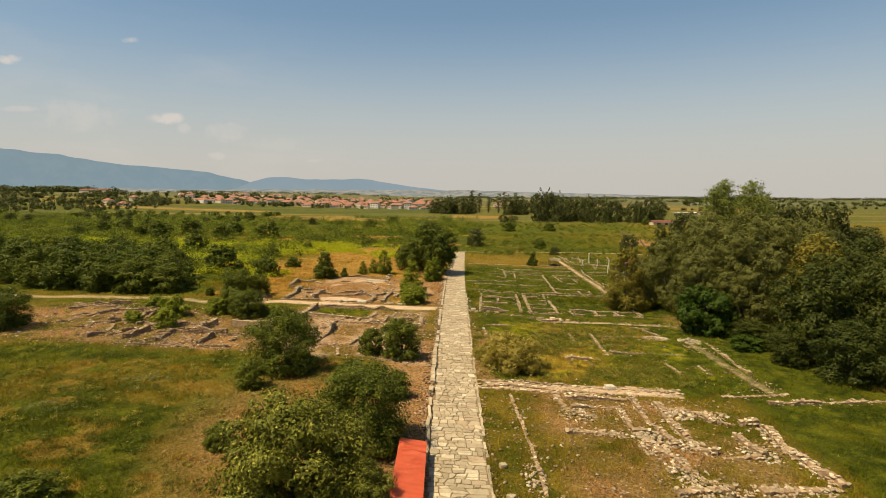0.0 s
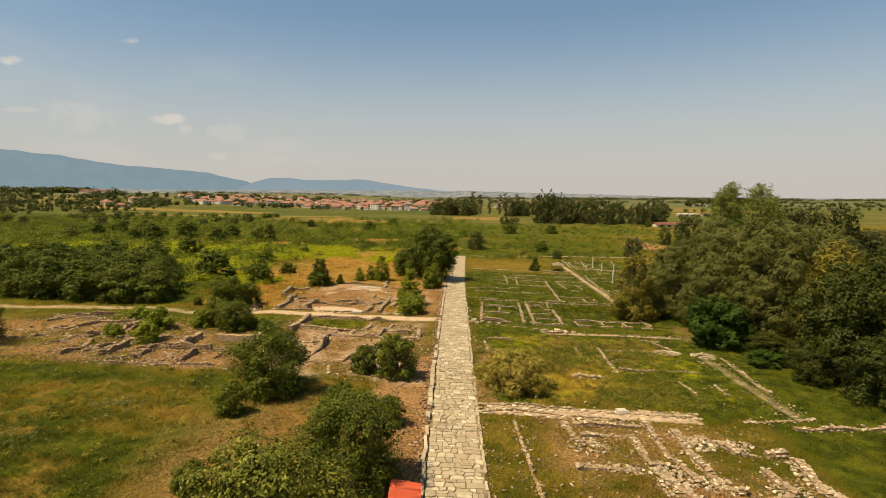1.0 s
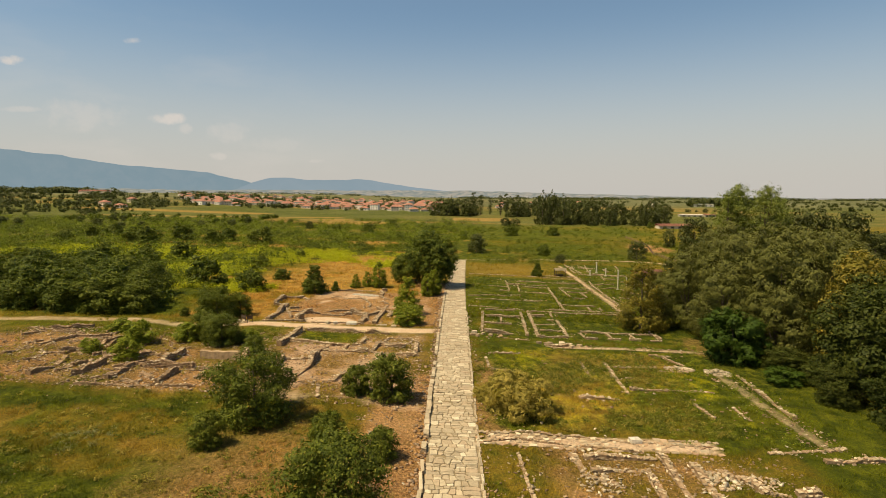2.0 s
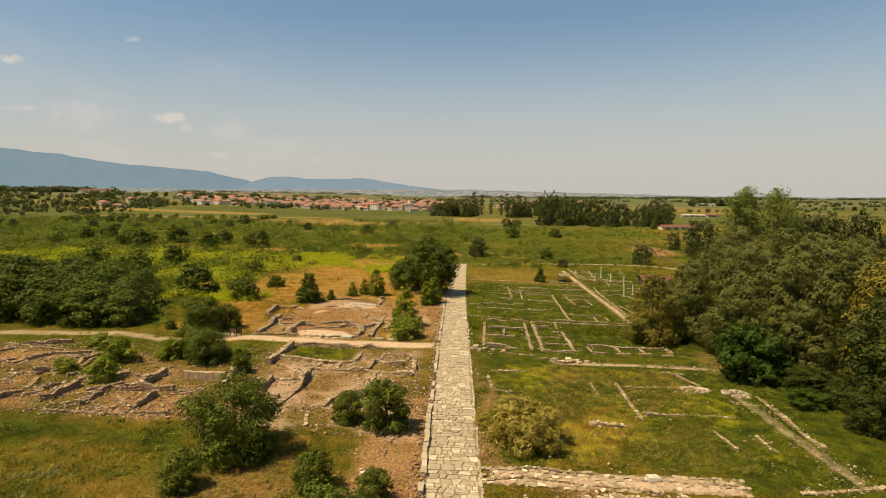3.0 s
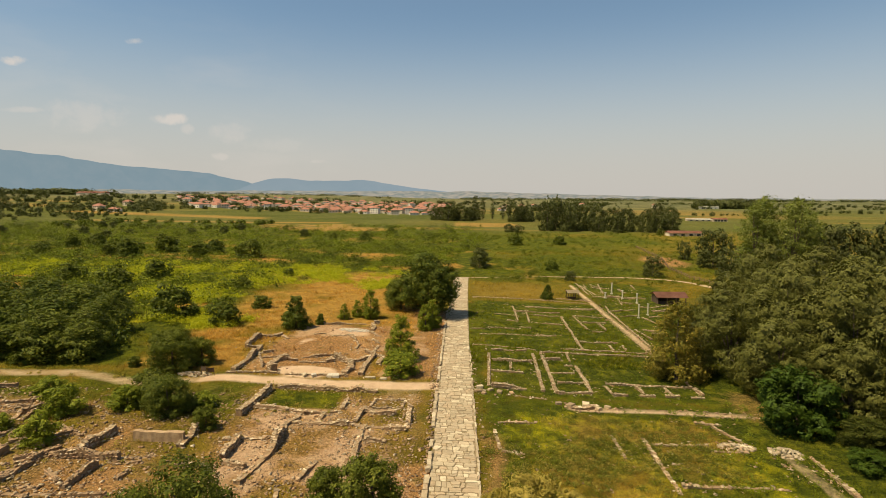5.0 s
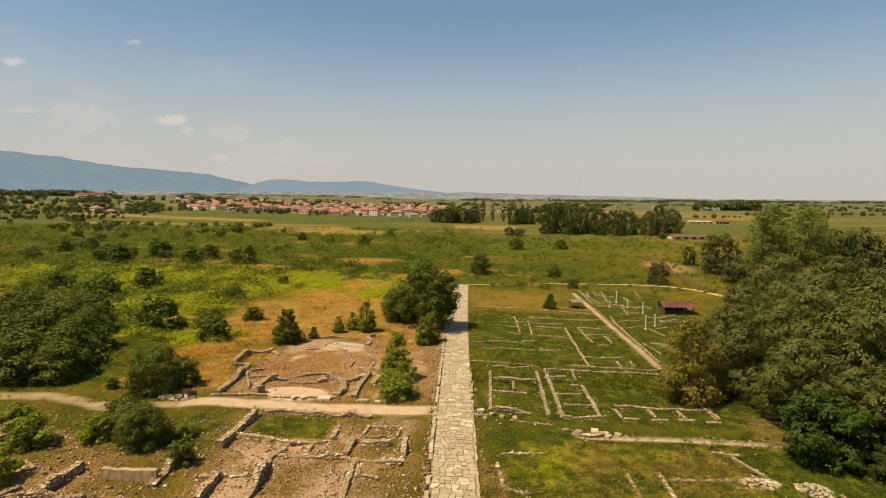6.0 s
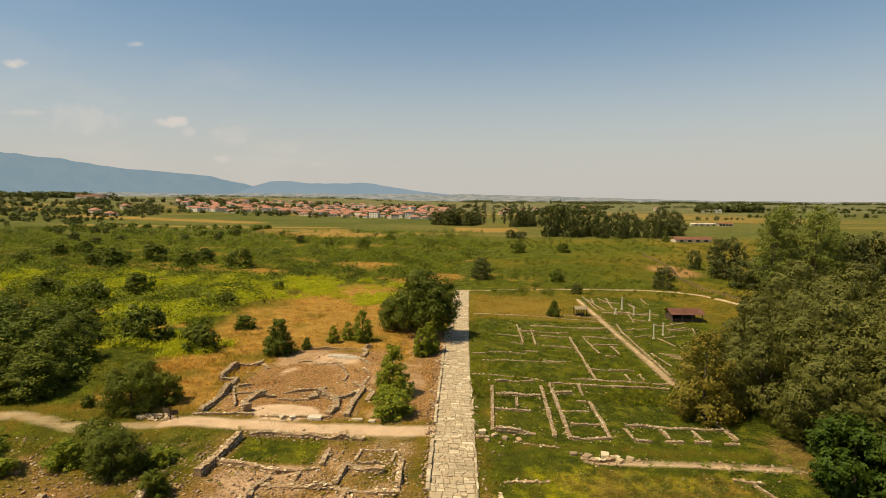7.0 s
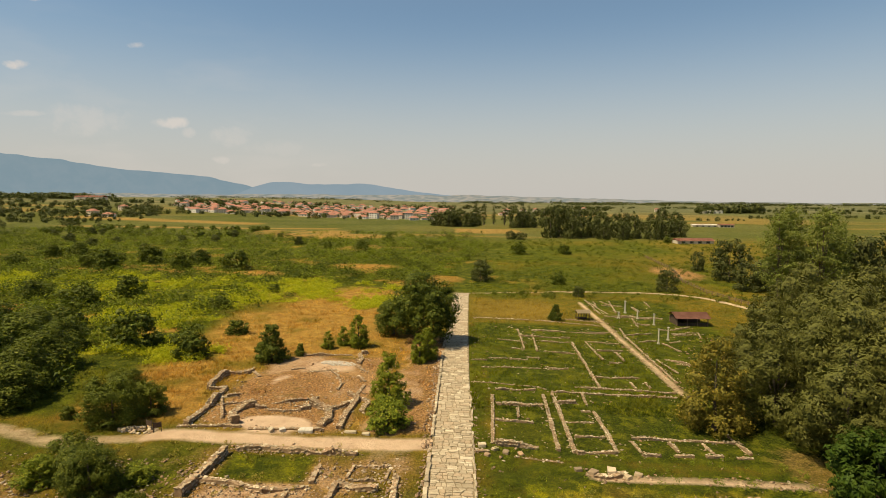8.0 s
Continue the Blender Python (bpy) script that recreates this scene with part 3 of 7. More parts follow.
def build_far_grass(seed=4):
    """Coarser tufts farther out."""
    rs = np.random.RandomState(seed)
    n = 170000
    y = 112 + 190 * rs.rand(n) ** 1.3
    x = rs.uniform(-1, 0.55, n) * (6 + 0.80 * y)
    za, zb = zones(x, y)
    clump = fbm(x, y, 3.2, 61)
    keep = rs.rand(n) < np.clip(1.05 - 0.9 * za[:, 1] - 1.0 * zb[:, 1], 0.02, 1) * np.clip(0.15 + 3.0 * (clump - 0.35), 0.1, 1)
    keep &= (np.abs(x - road_x(y)) > ROAD_HALF + 0.3) & (zb[:, 1] < 0.30)
    x, y, clump = x[keep], y[keep], clump[keep]
    n = len(x)
    h = (0.2 + 0.5 * rs.rand(n) ** 2) * (0.3 + 1.5 * clump ** 1.5)
    w = 0.05 + 0.09 * rs.rand(n)
    a = rs.rand(n) * math.tau
    lean = rs.normal(0, 0.6, (n, 2)) * h[:, None]
    p = np.stack([x, y, land(x, y) + lift(x, y) - 0.03], -1)
    side = np.stack([np.cos(a) * w, np.sin(a) * w, 0 * a], -1)
    v = np.stack([p - side, p + side, p + np.stack([lean[:, 0], lean[:, 1], h], -1)], 1).reshape(-1, 3)
    me = mesh_of_arrays("tall_grass", v, np.arange(3 * n).reshape(-1, 3), GRASS)
    set_zones(me, v[:, 0], v[:, 1])
    return tagged(new("tall_grass", me), "coarse tufts of dry and green grass farther out", "grass", kind="stuff")


build_far_grass()
build_grass()


# ---- stones ----
def rock_mesh(name, seed, material, flat=0.85, points=12):
    rs = np.random.RandomState(seed)
    bm = bmesh.new()
    p = rs.uniform(-1, 1, (points, 3))
    p = np.sign(p) * np.abs(p) ** 0.5 * 0.54
    for q in p:
        bm.verts.new((q[0], q[1], q[2] * flat))
    r = bmesh.ops.convex_hull(bm, input=bm.verts)
    bmesh.ops.delete(bm, geom=list({g for g in r["geom_interior"] if isinstance(g, bmesh.types.BMVert)}), context="VERTS")
    return from_bm(name, bm, material)


ROCKS = [rock_mesh("stone", 100 + k, STONE) for k in range(14)]
ROCK_DATA, SMALL_ROCKS = [], []
for me in ROCKS:
    me.calc_loop_triangles()
    ROCK_DATA.append((np.array([v.co[:] for v in me.vertices]), np.array([t.vertices[:] for t in me.loop_triangles])))


for k in range(10):
    me = rock_mesh("stone", 140 + k, STONE, 0.85, 8)
    me.calc_loop_triangles()
    SMALL_ROCKS.append((np.array([v.co[:] for v in me.vertices]), np.array([t.vertices[:] for t in me.loop_triangles])))
    bpy.data.meshes.remove(me)


def joined_stones(name, rows, material, shapes=None):
    """One mesh of many stones; rows: x, y, z, size x, size y, size z, turn."""
    vs, fs, base = [], [], 0
    for k, (x, y, z, sx, sy, sz, turn) in enumerate(rows):
        v, f = (shapes or ROCK_DATA)[k % len(shapes or ROCK_DATA)]
        c, s = math.cos(turn), math.sin(turn)
        q = v * (sx, sy, sz)
        vs.append(np.stack([q[:, 0] * c - q[:, 1] * s + x, q[:, 0] * s + q[:, 1] * c + y, q[:, 2] + z], -1))
        fs.append(f + base)
        base += len(v)
    return mesh_of_arrays(name, np.concatenate(vs), np.concatenate(fs), material)


WALL_RANDOM = random.Random(21)
LABELS = {
    "east": ("low rubble house wall standing in green lawn", "low house walls in the lawn"),
    "west_hall": ("thick rubble wall of a ruined hall on bare earth", "walls of the hall with the apse"),
    "west_house": ("broken rubble wall of an excavated house on brown earth", "walls of the excavated house"),
    "west_ruin": ("collapsed rubble wall among dry grass and earth", "walls of the western ruin"),
    "near_ruin": ("knee-high rubble wall of an excavated building", "walls of the ruin by the causeway"),
    "meadow": ("low rubble wall overgrown by meadow grass", "walls in the meadow"),
}


SPILL = []
SPILL_RATE = {"near_ruin": 1.6, "west_house": 1.6, "west_ruin": 2.4, "west_hall": 1.1, "east": 0.45, "meadow": 0.6}


def crumble(x, y, phase, low=0.22):
    """How far a wall still stands at a place: worn almost to the ground here and there."""
    return low + (1.1 - low) * float(np.clip((vnoise(x + phase, y, 2.8, 5) - 0.26) * 2.8, 0, 1))


def ruin_wall(kind, thick, high, *line, stone=0.33):
    """A ruined rubble wall along a line: an earth and mortar core with stones on its top and faces."""
    rnd = WALL_RANDOM
    if kind in ("east", "west_hall", "west_ruin"):
        stone, thick = 0.25, thick * (0.72 if kind == "east" else 0.86)
    if kind == "meadow":
        thick, high = thick * 0.8, high * 0.7
    even = {"east": 0.6, "west_hall": 0.5, "west_house": 0.34}.get(kind, 0.22)
    high = high * (0.72 if kind == "east" else 1.0)
    pts = [Vector(p) for p in line]
    x0, y0 = pts[0]
    z0 = ground_z(x0, y0)
    root = new("ruined_wall")
    root.location = (x0, y0, z0)
    label, group = LABELS[kind]
    tagged(root, label, "wall", group)
    verts, faces, rows = [], [], []
    phase = rnd.uniform(0, 50)
    for a, b in zip(pts, pts[1:]):
        d = b - a
        length = d.length
        d = d / length
        side = Vector((-d.y, d.x))
        turn = math.atan2(d.y, d.x)
        steps = max(2, int(length / 0.6))
        base = len(verts)
        for k in range(steps + 1):
            p = a + d * (length * k / steps)
            g = ground_z(p.x, p.y)
            top = g + high * crumble(p.x, p.y, phase, even) * (0.25 + 0.95 * float(vnoise(p.x + phase, p.y, 1.5, 2)))
            half = thick / 2 * 0.86
            for s, zz in ((-1, g - 0.3), (-0.92, top), (0.92, top), (1, g - 0.3)):
                q = p + side * (half * s * rnd.uniform(0.88, 1.08))
                verts.append((q.x - x0, q.y - y0, zz + (rnd.uniform(-0.06, 0.04) if zz == top else 0) - z0))
        for k in range(steps):
            o = base + 4 * k
            for e in range(3):
                faces.append((o + e, o + e + 1, o + e + 5, o + e + 4))
        faces += [(base, base + 3, base + 2, base + 1), tuple(base + 4 * steps + e for e in range(4))]
        # stones: rows along the top and both faces
        at = 0.0
        while at < length:
            s = stone * rnd.uniform(0.65, 1.35)
            p = a + d * min(at + s / 2, length - 0.1)
            g = ground_z(p.x, p.y)
            worn = crumble(p.x, p.y, phase, even)
            top = high * worn * (0.25 + 0.95 * float(vnoise(p.x + phase, p.y, 1.5, 2)))
            across = max(1, round(thick / (stone * 1.15)))
            for c in range(across):
                if rnd.random() < 0.16 + 0.45 * (1 - min(worn, 1)):
                    continue
                q = p + side * (((c + 0.5) / across - 0.5) * thick * 0.95 + rnd.uniform(-0.06, 0.06)) + d * rnd.uniform(-0.1, 0.1)
                rows.append((q.x, q.y, g + top + rnd.uniform(-0.05, 0.06), s * 1.05, thick / across * rnd.uniform(0.8, 1.1), stone * rnd.uniform(0.40, 0.65), turn + rnd.uniform(-0.14, 0.14)))
            for _ in range(int(SPILL_RATE[kind] + rnd.random())):
                q = p + side * rnd.gauss(0, thick * 0.5 + 0.35) + d * rnd.uniform(-0.3, 0.3)
                w = 0.09 + 0.26 * rnd.random() ** 2
                SPILL.append((q.x, q.y, ground_z(q.x, q.y) + w * 0.15, w * rnd.uniform(0.9, 1.6), w, w * 0.75, rnd.uniform(0, 6.28)))
            for sgn in (-1, 1):
                lev = top - 0.30
                while lev > 0.02:
                    if rnd.random() < 0.7:
                        q = p + side * (sgn * thick * 0.46) + d * rnd.uniform(-0.12, 0.12)
                        rows.append((q.x, q.y, g + lev, s, stone * rnd.uniform(0.4, 0.7), stone * rnd.uniform(0.55, 0.85), turn + rnd.uniform(-0.08, 0.08)))
                    lev -= 0.34
            at += s * 0.95
    part("core", mesh_of("core", verts, faces, MORTAR), root, "earth and mortar core")
    if kind in ("near_ruin", "west_house", "meadow") and len(rows) <= 300:
        for k, (x, y, z, sx, sy, sz, turn) in enumerate(rows):
            part("stone", ROCKS[rnd.randrange(len(ROCKS))], root, "", Matrix.LocRotScale((x - x0, y - y0, z - z0), Euler((rnd.uniform(-0.15, 0.15), rnd.uniform(-0.15, 0.15), turn)), (sx, sy, sz)))
    else:
        me = joined_stones("stonework", [(x - x0, y - y0, z - z0, *r) for x, y, z, *r in rows], STONE_BROWN if kind == "west_ruin" else STONE_LOOSE)
        tagged(part("stonework", me, root, "weathered grey and brown rubble stones"), kind="stuff")
    return root


# ---- the paved road ----
def slab_shape(rs, poly, h):
    """A worn paving slab over a polygon round the origin, its top edges rounded off."""
    ring = []
    for k in range(len(poly)):
        p, q = Vector(poly[k]), Vector(poly[(k + 1) % len(poly)])
        if (q - p).length > 0.22:
            ring += [p.lerp(q, 0.13), p.lerp(q, 0.5) + Vector(rs.normal(0, 0.014, 2)), p.lerp(q, 0.87)]
        else:
            ring.append(p.lerp(q, 0.5))
    n = len(ring)
    verts = [(p.x, p.y, -0.10) for p in ring] + [(p.x, p.y, h - 0.03) for p in ring]
    verts += [(p.x * 0.92, p.y * 0.92, h + rs.normal(0, 0.005)) for p in ring]
    faces = [(k, (k + 1) % n, n + (k + 1) % n, n + k) for k in range(n)] + [(n + k, n + (k + 1) % n, 2 * n + (k + 1) % n, 2 * n + k) for k in range(n)]
    faces.append(tuple(range(2 * n, 3 * n)))
    return verts, faces


def build_road():
    rs = np.random.RandomState(11)
    ys = np.arange(-42, 206, 1.0)
    verts = []
    for y in ys:
        for s in (-1, 1):
            x = float(road_x(y)) + s * (ROAD_HALF + 0.1)
            verts.append((x, y, float(land(x, y)) + 0.0))
    bed = mesh_of("road", verts, [(2 * k, 2 * k + 1, 2 * k + 3, 2 * k + 2) for k in range(len(ys) - 1)], JOINT)
    road = tagged(new("road", bed), "ancient road paved with worn irregular pale stone slabs", "road", kind="structure")
    lots, y = [], -40.0
    edge = [float(v) for v in np.linspace(-ROAD_HALF, ROAD_HALF, 12)]
    low = [-40.0 + rs.normal(0, 0.06) for _ in edge]
    while y < 204:
        depth = rs.uniform(0.48, 1.0)
        high = [y + depth + rs.normal(0, 0.085) for _ in edge]

        def at(line, u):
            return float(np.interp(u, edge, line))
        cuts = [-ROAD_HALF]
        while cuts[-1] < ROAD_HALF - 0.55:
            cuts.append(cuts[-1] + rs.uniform(0.45, 1.25))
        cuts[-1] = ROAD_HALF
        lean = [rs.normal(0, 0.085) for _ in cuts]
        lean[0] = lean[-1] = 0.0
        cuts[0] += rs.uniform(-0.14, 0.18)
        cuts[-1] += rs.uniform(-0.18, 0.14)
        for k in range(len(cuts) - 1):
            u0, u1, l0, l1 = cuts[k], cuts[k + 1], lean[k], lean[k + 1]
            quad = [(u0 - l0, at(low, u0)), ((u0 + u1) / 2, at(low, (u0 + u1) / 2)), (u1 - l1, at(low, u1)), (u1 + l1, at(high, u1)), ((u0 + u1) / 2, at(high, (u0 + u1) / 2)), (u0 + l0, at(high, u0))]
            if depth > 0.66 and rs.rand() < 0.5:
                t = rs.uniform(0.35, 0.65)
                a, b = (u0, at(low, u0) * (1 - t) + at(high, u0) * t), (u1, at(low, u1) * (1 - t) + at(high, u1) * t + rs.normal(0, 0.04))
                lots += [[quad[0], quad[1], quad[2], b, a], [a, b, quad[3], quad[4], quad[5]]]
            elif u1 - u0 > 0.85 and rs.rand() < 0.4:
                lots += [[quad[0], quad[1], quad[4], quad[5]], [quad[1], quad[2], quad[3], quad[4]]]
            else:
                lots.append(quad)
        low = high
        y += depth
    count, jv, jf = 0, [], []
    for poly in lots:
        if rs.rand() < 0.012:
            continue
        cx, cy = sum(p[0] for p in poly) / len(poly), sum(p[1] for p in poly) / len(poly)
        g = rs.uniform(0.018, 0.05)
        local = []
        for p in poly:
            d = math.hypot(p[0] - cx, p[1] - cy)
            k = 1 - g * 1.5 / d
            local.append(((p[0] - cx) * k, (p[1] - cy) * k))
        v, f = slab_shape(rs, local, 0.05 + rs.uniform(0, 0.05))
        ox = float(road_x(cy))
        oz = float(land(ox + cx, cy))
        tilt = rs.normal(0, 0.014, 2)
        v = [(a, b, c + a * tilt[0] + b * tilt[1] - 0.0525 * a) for a, b, c in v]
        if cy > 30 and count < 300:
            part("slab", mesh_of("slab", v, f, SLAB), road, "", Matrix.Translation((ox + cx, cy, oz)))
            count += 1
        else:
            base = len(jv)
            jv += [(a + ox + cx, b + cy, c + oz) for a, b, c in v]
            jf += [tuple(base + k for k in g2) for g2 in f]
    tagged(part("paving", mesh_of("paving", jv, jf, SLAB_FAR), road, "worn pale paving slabs"), kind="stuff")
    return road


build_road()


def kerb(side, y0, y1, wide, high, label, out=0.0, gap=0.05, long=(0.6, 1.5), skip=0.08, seed=1):
    """A row of long kerb blocks along one edge of the road."""
    rs = np.random.RandomState(seed)
    root = tagged(new("kerb"), label, "kerb", "kerbs of the road")
    root.location = (float(road_x(y0)) + side * ROAD_HALF, y0, 0)
    ox, oy = root.location.x, y0
    y = y0
    while y < y1:
        l = min(rs.uniform(*long), y1 - y + 0.3)
        if rs.rand() > skip:
            x = float(road_x(y + l / 2)) + side * (ROAD_HALF + out + wide / 2 + 0.06) + rs.normal(0, 0.03)
            h = high * rs.uniform(0.75, 1.15)
            bm = bm_box(bmesh.new(), -wide / 2 * rs.uniform(0.8, 1.1), wide / 2, -l / 2 + gap / 2, l / 2 - gap / 2, -0.25, h, 0.045)
            for v in bm.verts:
                v.co += Vector(rs.normal(0, 0.026, 3))
            part("kerb_stone", from_bm("kerb_stone", bm, SLAB), root, "", pose(x - ox, y + l / 2 - oy, ground_z(x, y + l / 2), 0, 0, rs.normal(0, 1.5)))
        y += l
    return root


kerb(1, -38, 31, 0.22, 0.14, "thin pale kerb stones along the paved road", seed=8, long=(0.9, 1.8))
kerb(-1, -38, 26, 0.35, 0.30, "low worn kerb stones along the paved road", seed=9, long=(0.9, 2.2))
kerb(1, 31, 118, 0.22, 0.14, "thin pale kerb stones along the paved road", seed=2, long=(0.7, 1.6))
kerb(-1, 40, 56, 0.32, 0.28, "long pale kerb blocks along the paved road", out=0.1, seed=3, skip=0.02, long=(1.6, 3.2))
kerb(-1, 56, 76, 0.50, 0.30, "broken grey kerb blocks along the paved road", out=0.05, seed=4, skip=0.2)
kerb(-1, 76, 97, 0.42, 0.28, "low worn kerb stones along the paved road", seed=5, skip=0.2)
kerb(-1, 102, 150, 0.36, 0.30, "mossy kerb stones along the paved road", seed=6, skip=0.15)


def far_track():
    """The dirt track that crosses the meadow behind the houses."""
    line = [Vector(p) for p in ((3.5, 203.2), (20, 209), (38, 213.6), (52, 215), (64, 214.8), (73, 212.5), (79.5, 207), (83, 198), (86, 188))]
    verts, faces, n = [], [], 0
    for a, b in zip(line, line[1:]):
        steps = max(2, int((b - a).length / 1.2))
        side = Vector((-(b - a).y, (b - a).x)).normalized()
        for k in range(steps):
            p = a.lerp(b, k / steps)
            wide = (0.35 + 0.75 * min(1.0, max(0.0, (p.x - 22) / 40))) * (0.7 + 0.7 * float(vnoise(p.x, p.y, 2.4, 12)))
            for q in (-1, 0, 1):
                v = p + side * (wide * q)
                verts.append((v.x, v.y, ground_z(v.x, v.y) + (0.10 if q == 0 else 0.05)))
            n += 1
    for k in range(n - 1):
        faces += [(3 * k + e, 3 * k + e + 1, 3 * k + e + 4, 3 * k + e + 3) for e in (0, 1)]
    return tagged(new("track", mesh_of("track", verts, faces, TRACK_EARTH)), "pale dirt track crossing the dry meadow", "track", kind="structure")


TRACK_EARTH = plain_material("pale_track_earth", (0.30, 0.205, 0.11), (0.46, 0.34, 0.20), 0.6, 0.95, 0, 0.5)
far_track()


# ---- trees and bushes ----
def leaf_arrays(blobs, count, leaf, rs, shell=0.62, long=1.6, droop=0.0, sprays=0, flat=0.8, arch=0.0, corners=3, fine=1.0):
    """Leaves as small blades spread through the outer part of ellipsoids (x, y, z, rx, ry, rz), gathered in sprays on each of them."""
    B = np.array(blobs, float)
    weight = B[:, 3] * B[:, 4] + B[:, 4] * B[:, 5]
    weight /= weight.sum()
    away, lobe = np.zeros((len(B), 2)), np.zeros((len(B), 3))
    if sprays:
        k = np.repeat(np.arange(len(B)), sprays)
        d = rs.normal(0, 1, (len(k), 3))
        d /= np.linalg.norm(d, axis=1)[:, None]
        d[:, 2] = np.where(d[:, 2] < -0.75, -d[:, 2], d[:, 2])
        c = B[k, :3] + d * B[k, 3:] * rs.uniform(1 - 0.38 * fine, 1.0, (len(k), 1))
        size = B[k, 3:].mean(1) * rs.uniform(0.20, 0.40, len(k)) * fine
        out = c[:, :2] - B[:, :2].mean(0)
        out /= np.linalg.norm(out, axis=1)[:, None] + 1e-6
        inner = B.copy()
        inner[:, 3:] *= 0.86
        B = np.concatenate([inner, np.column_stack([c, size, size, size * flat])])
        away, lobe = np.concatenate([away, out]), np.concatenate([lobe, d])
        weight = np.concatenate([weight * 0.28, 0.72 * size ** 2 / (size ** 2).sum()])
    pick = rs.choice(len(B), count, p=weight)
    d = rs.normal(0, 1, (count, 3))
    d /= np.linalg.norm(d, axis=1)[:, None]
    r = shell + (1.06 - shell) * rs.rand(count) ** 0.7
    r = np.where(rs.rand(count) < 0.07, r * rs.uniform(1.05, 1.3, count), r)
    ragged = 0.72 + 0.55 * vnoise(d[:, 0] * 3 + pick * 1.7, d[:, 1] * 3 + d[:, 2] * 2.3, 1.0, 4)
    step = d * B[pick, 3:] * (r * ragged)[:, None]
    step[:, 2] -= arch * (step[:, :2] * away[pick]).sum(1)
    p = B[pick, :3] + step
    nrm = 0.55 * d / B[pick, 3:] * B[pick, 3:4] + (2.0 - 1.1 * fine) * lobe[pick] + rs.normal(0, 0.25, (count, 3)) + (0, 0, 0.15)
    nrm /= np.linalg.norm(nrm, axis=1)[:, None]
    t = np.cross(nrm, rs.normal(0, 1, (count, 3)))
    t[:, 2] -= droop
    t /= np.linalg.norm(t, axis=1)[:, None]
    b = np.cross(nrm, t)
    s = leaf * rs.uniform(0.6, 1.35, count)[:, None]
    if corners == 3:
        v = np.stack([p - t * s * long * 0.45 - b * s * 0.55, p - t * s * long * 0.45 + b * s * 0.55, p + t * s * long * 0.75], 1)
    else:
        mid = p + nrm * s * 0.18
        v = np.stack([p - t * s * long * 0.5, mid - b * s * 0.5, p + t * s * long * 0.5, mid + b * s * 0.5], 1)
    return v.reshape(-1, 3)


def leaf_mesh(name, v, material, corners=3):
    return mesh_of_arrays(name, v, np.arange(len(v)).reshape(-1, corners), material)


def tube(bm, a, b, ra, rb, seg=7):
    a, b = Vector(a), Vector(b)
    m = Matrix.Translation((a + b) / 2) @ (b - a).to_track_quat("Z", "Y").to_matrix().to_4x4()
    bmesh.ops.create_cone(bm, cap_ends=False, segments=seg, radius1=ra, radius2=rb, depth=(b - a).length, matrix=m)


def crown_blobs(rs, wide, high, low, shape, n):
    """Clumps that make up a crown: round, cone, or billowing."""
    out = []
    for k in range(n):
        u = (k + rs.rand()) / n
        z = low + (high - low) * (0.10 + 0.82 * u)
        if shape == "cone":
            reach, size = wide * 0.40 * (1 - 0.78 * u ** 1.4), wide * (0.27 - 0.15 * u)
        elif shape == "billow":
            reach, size = wide * 0.42 * math.sqrt(max(0.08, 1 - (1.35 * u - 0.40) ** 2)), wide * rs.uniform(0.22, 0.30)
        elif shape == "tall":
            reach, size = wide * 0.30 * math.sin(math.pi * (0.12 + 0.80 * u)), wide * 0.20
        else:
            z = low + (high - low) * (0.16 + 0.70 * u)
            reach, size = wide * 0.40 * math.sqrt(max(0.05, 1 - (1.45 * u - 0.50) ** 2)), wide * rs.uniform(0.13, 0.22)
        a = k * 2.4 + rs.uniform(-0.6, 0.6)
        rr = reach * math.sqrt(rs.uniform(0.30, 1.15))
        out.append((rr * math.cos(a), rr * math.sin(a), z, size * rs.uniform(0.85, 1.2), size * rs.uniform(0.85, 1.2), size * rs.uniform(0.7, 1.0)))
    return out


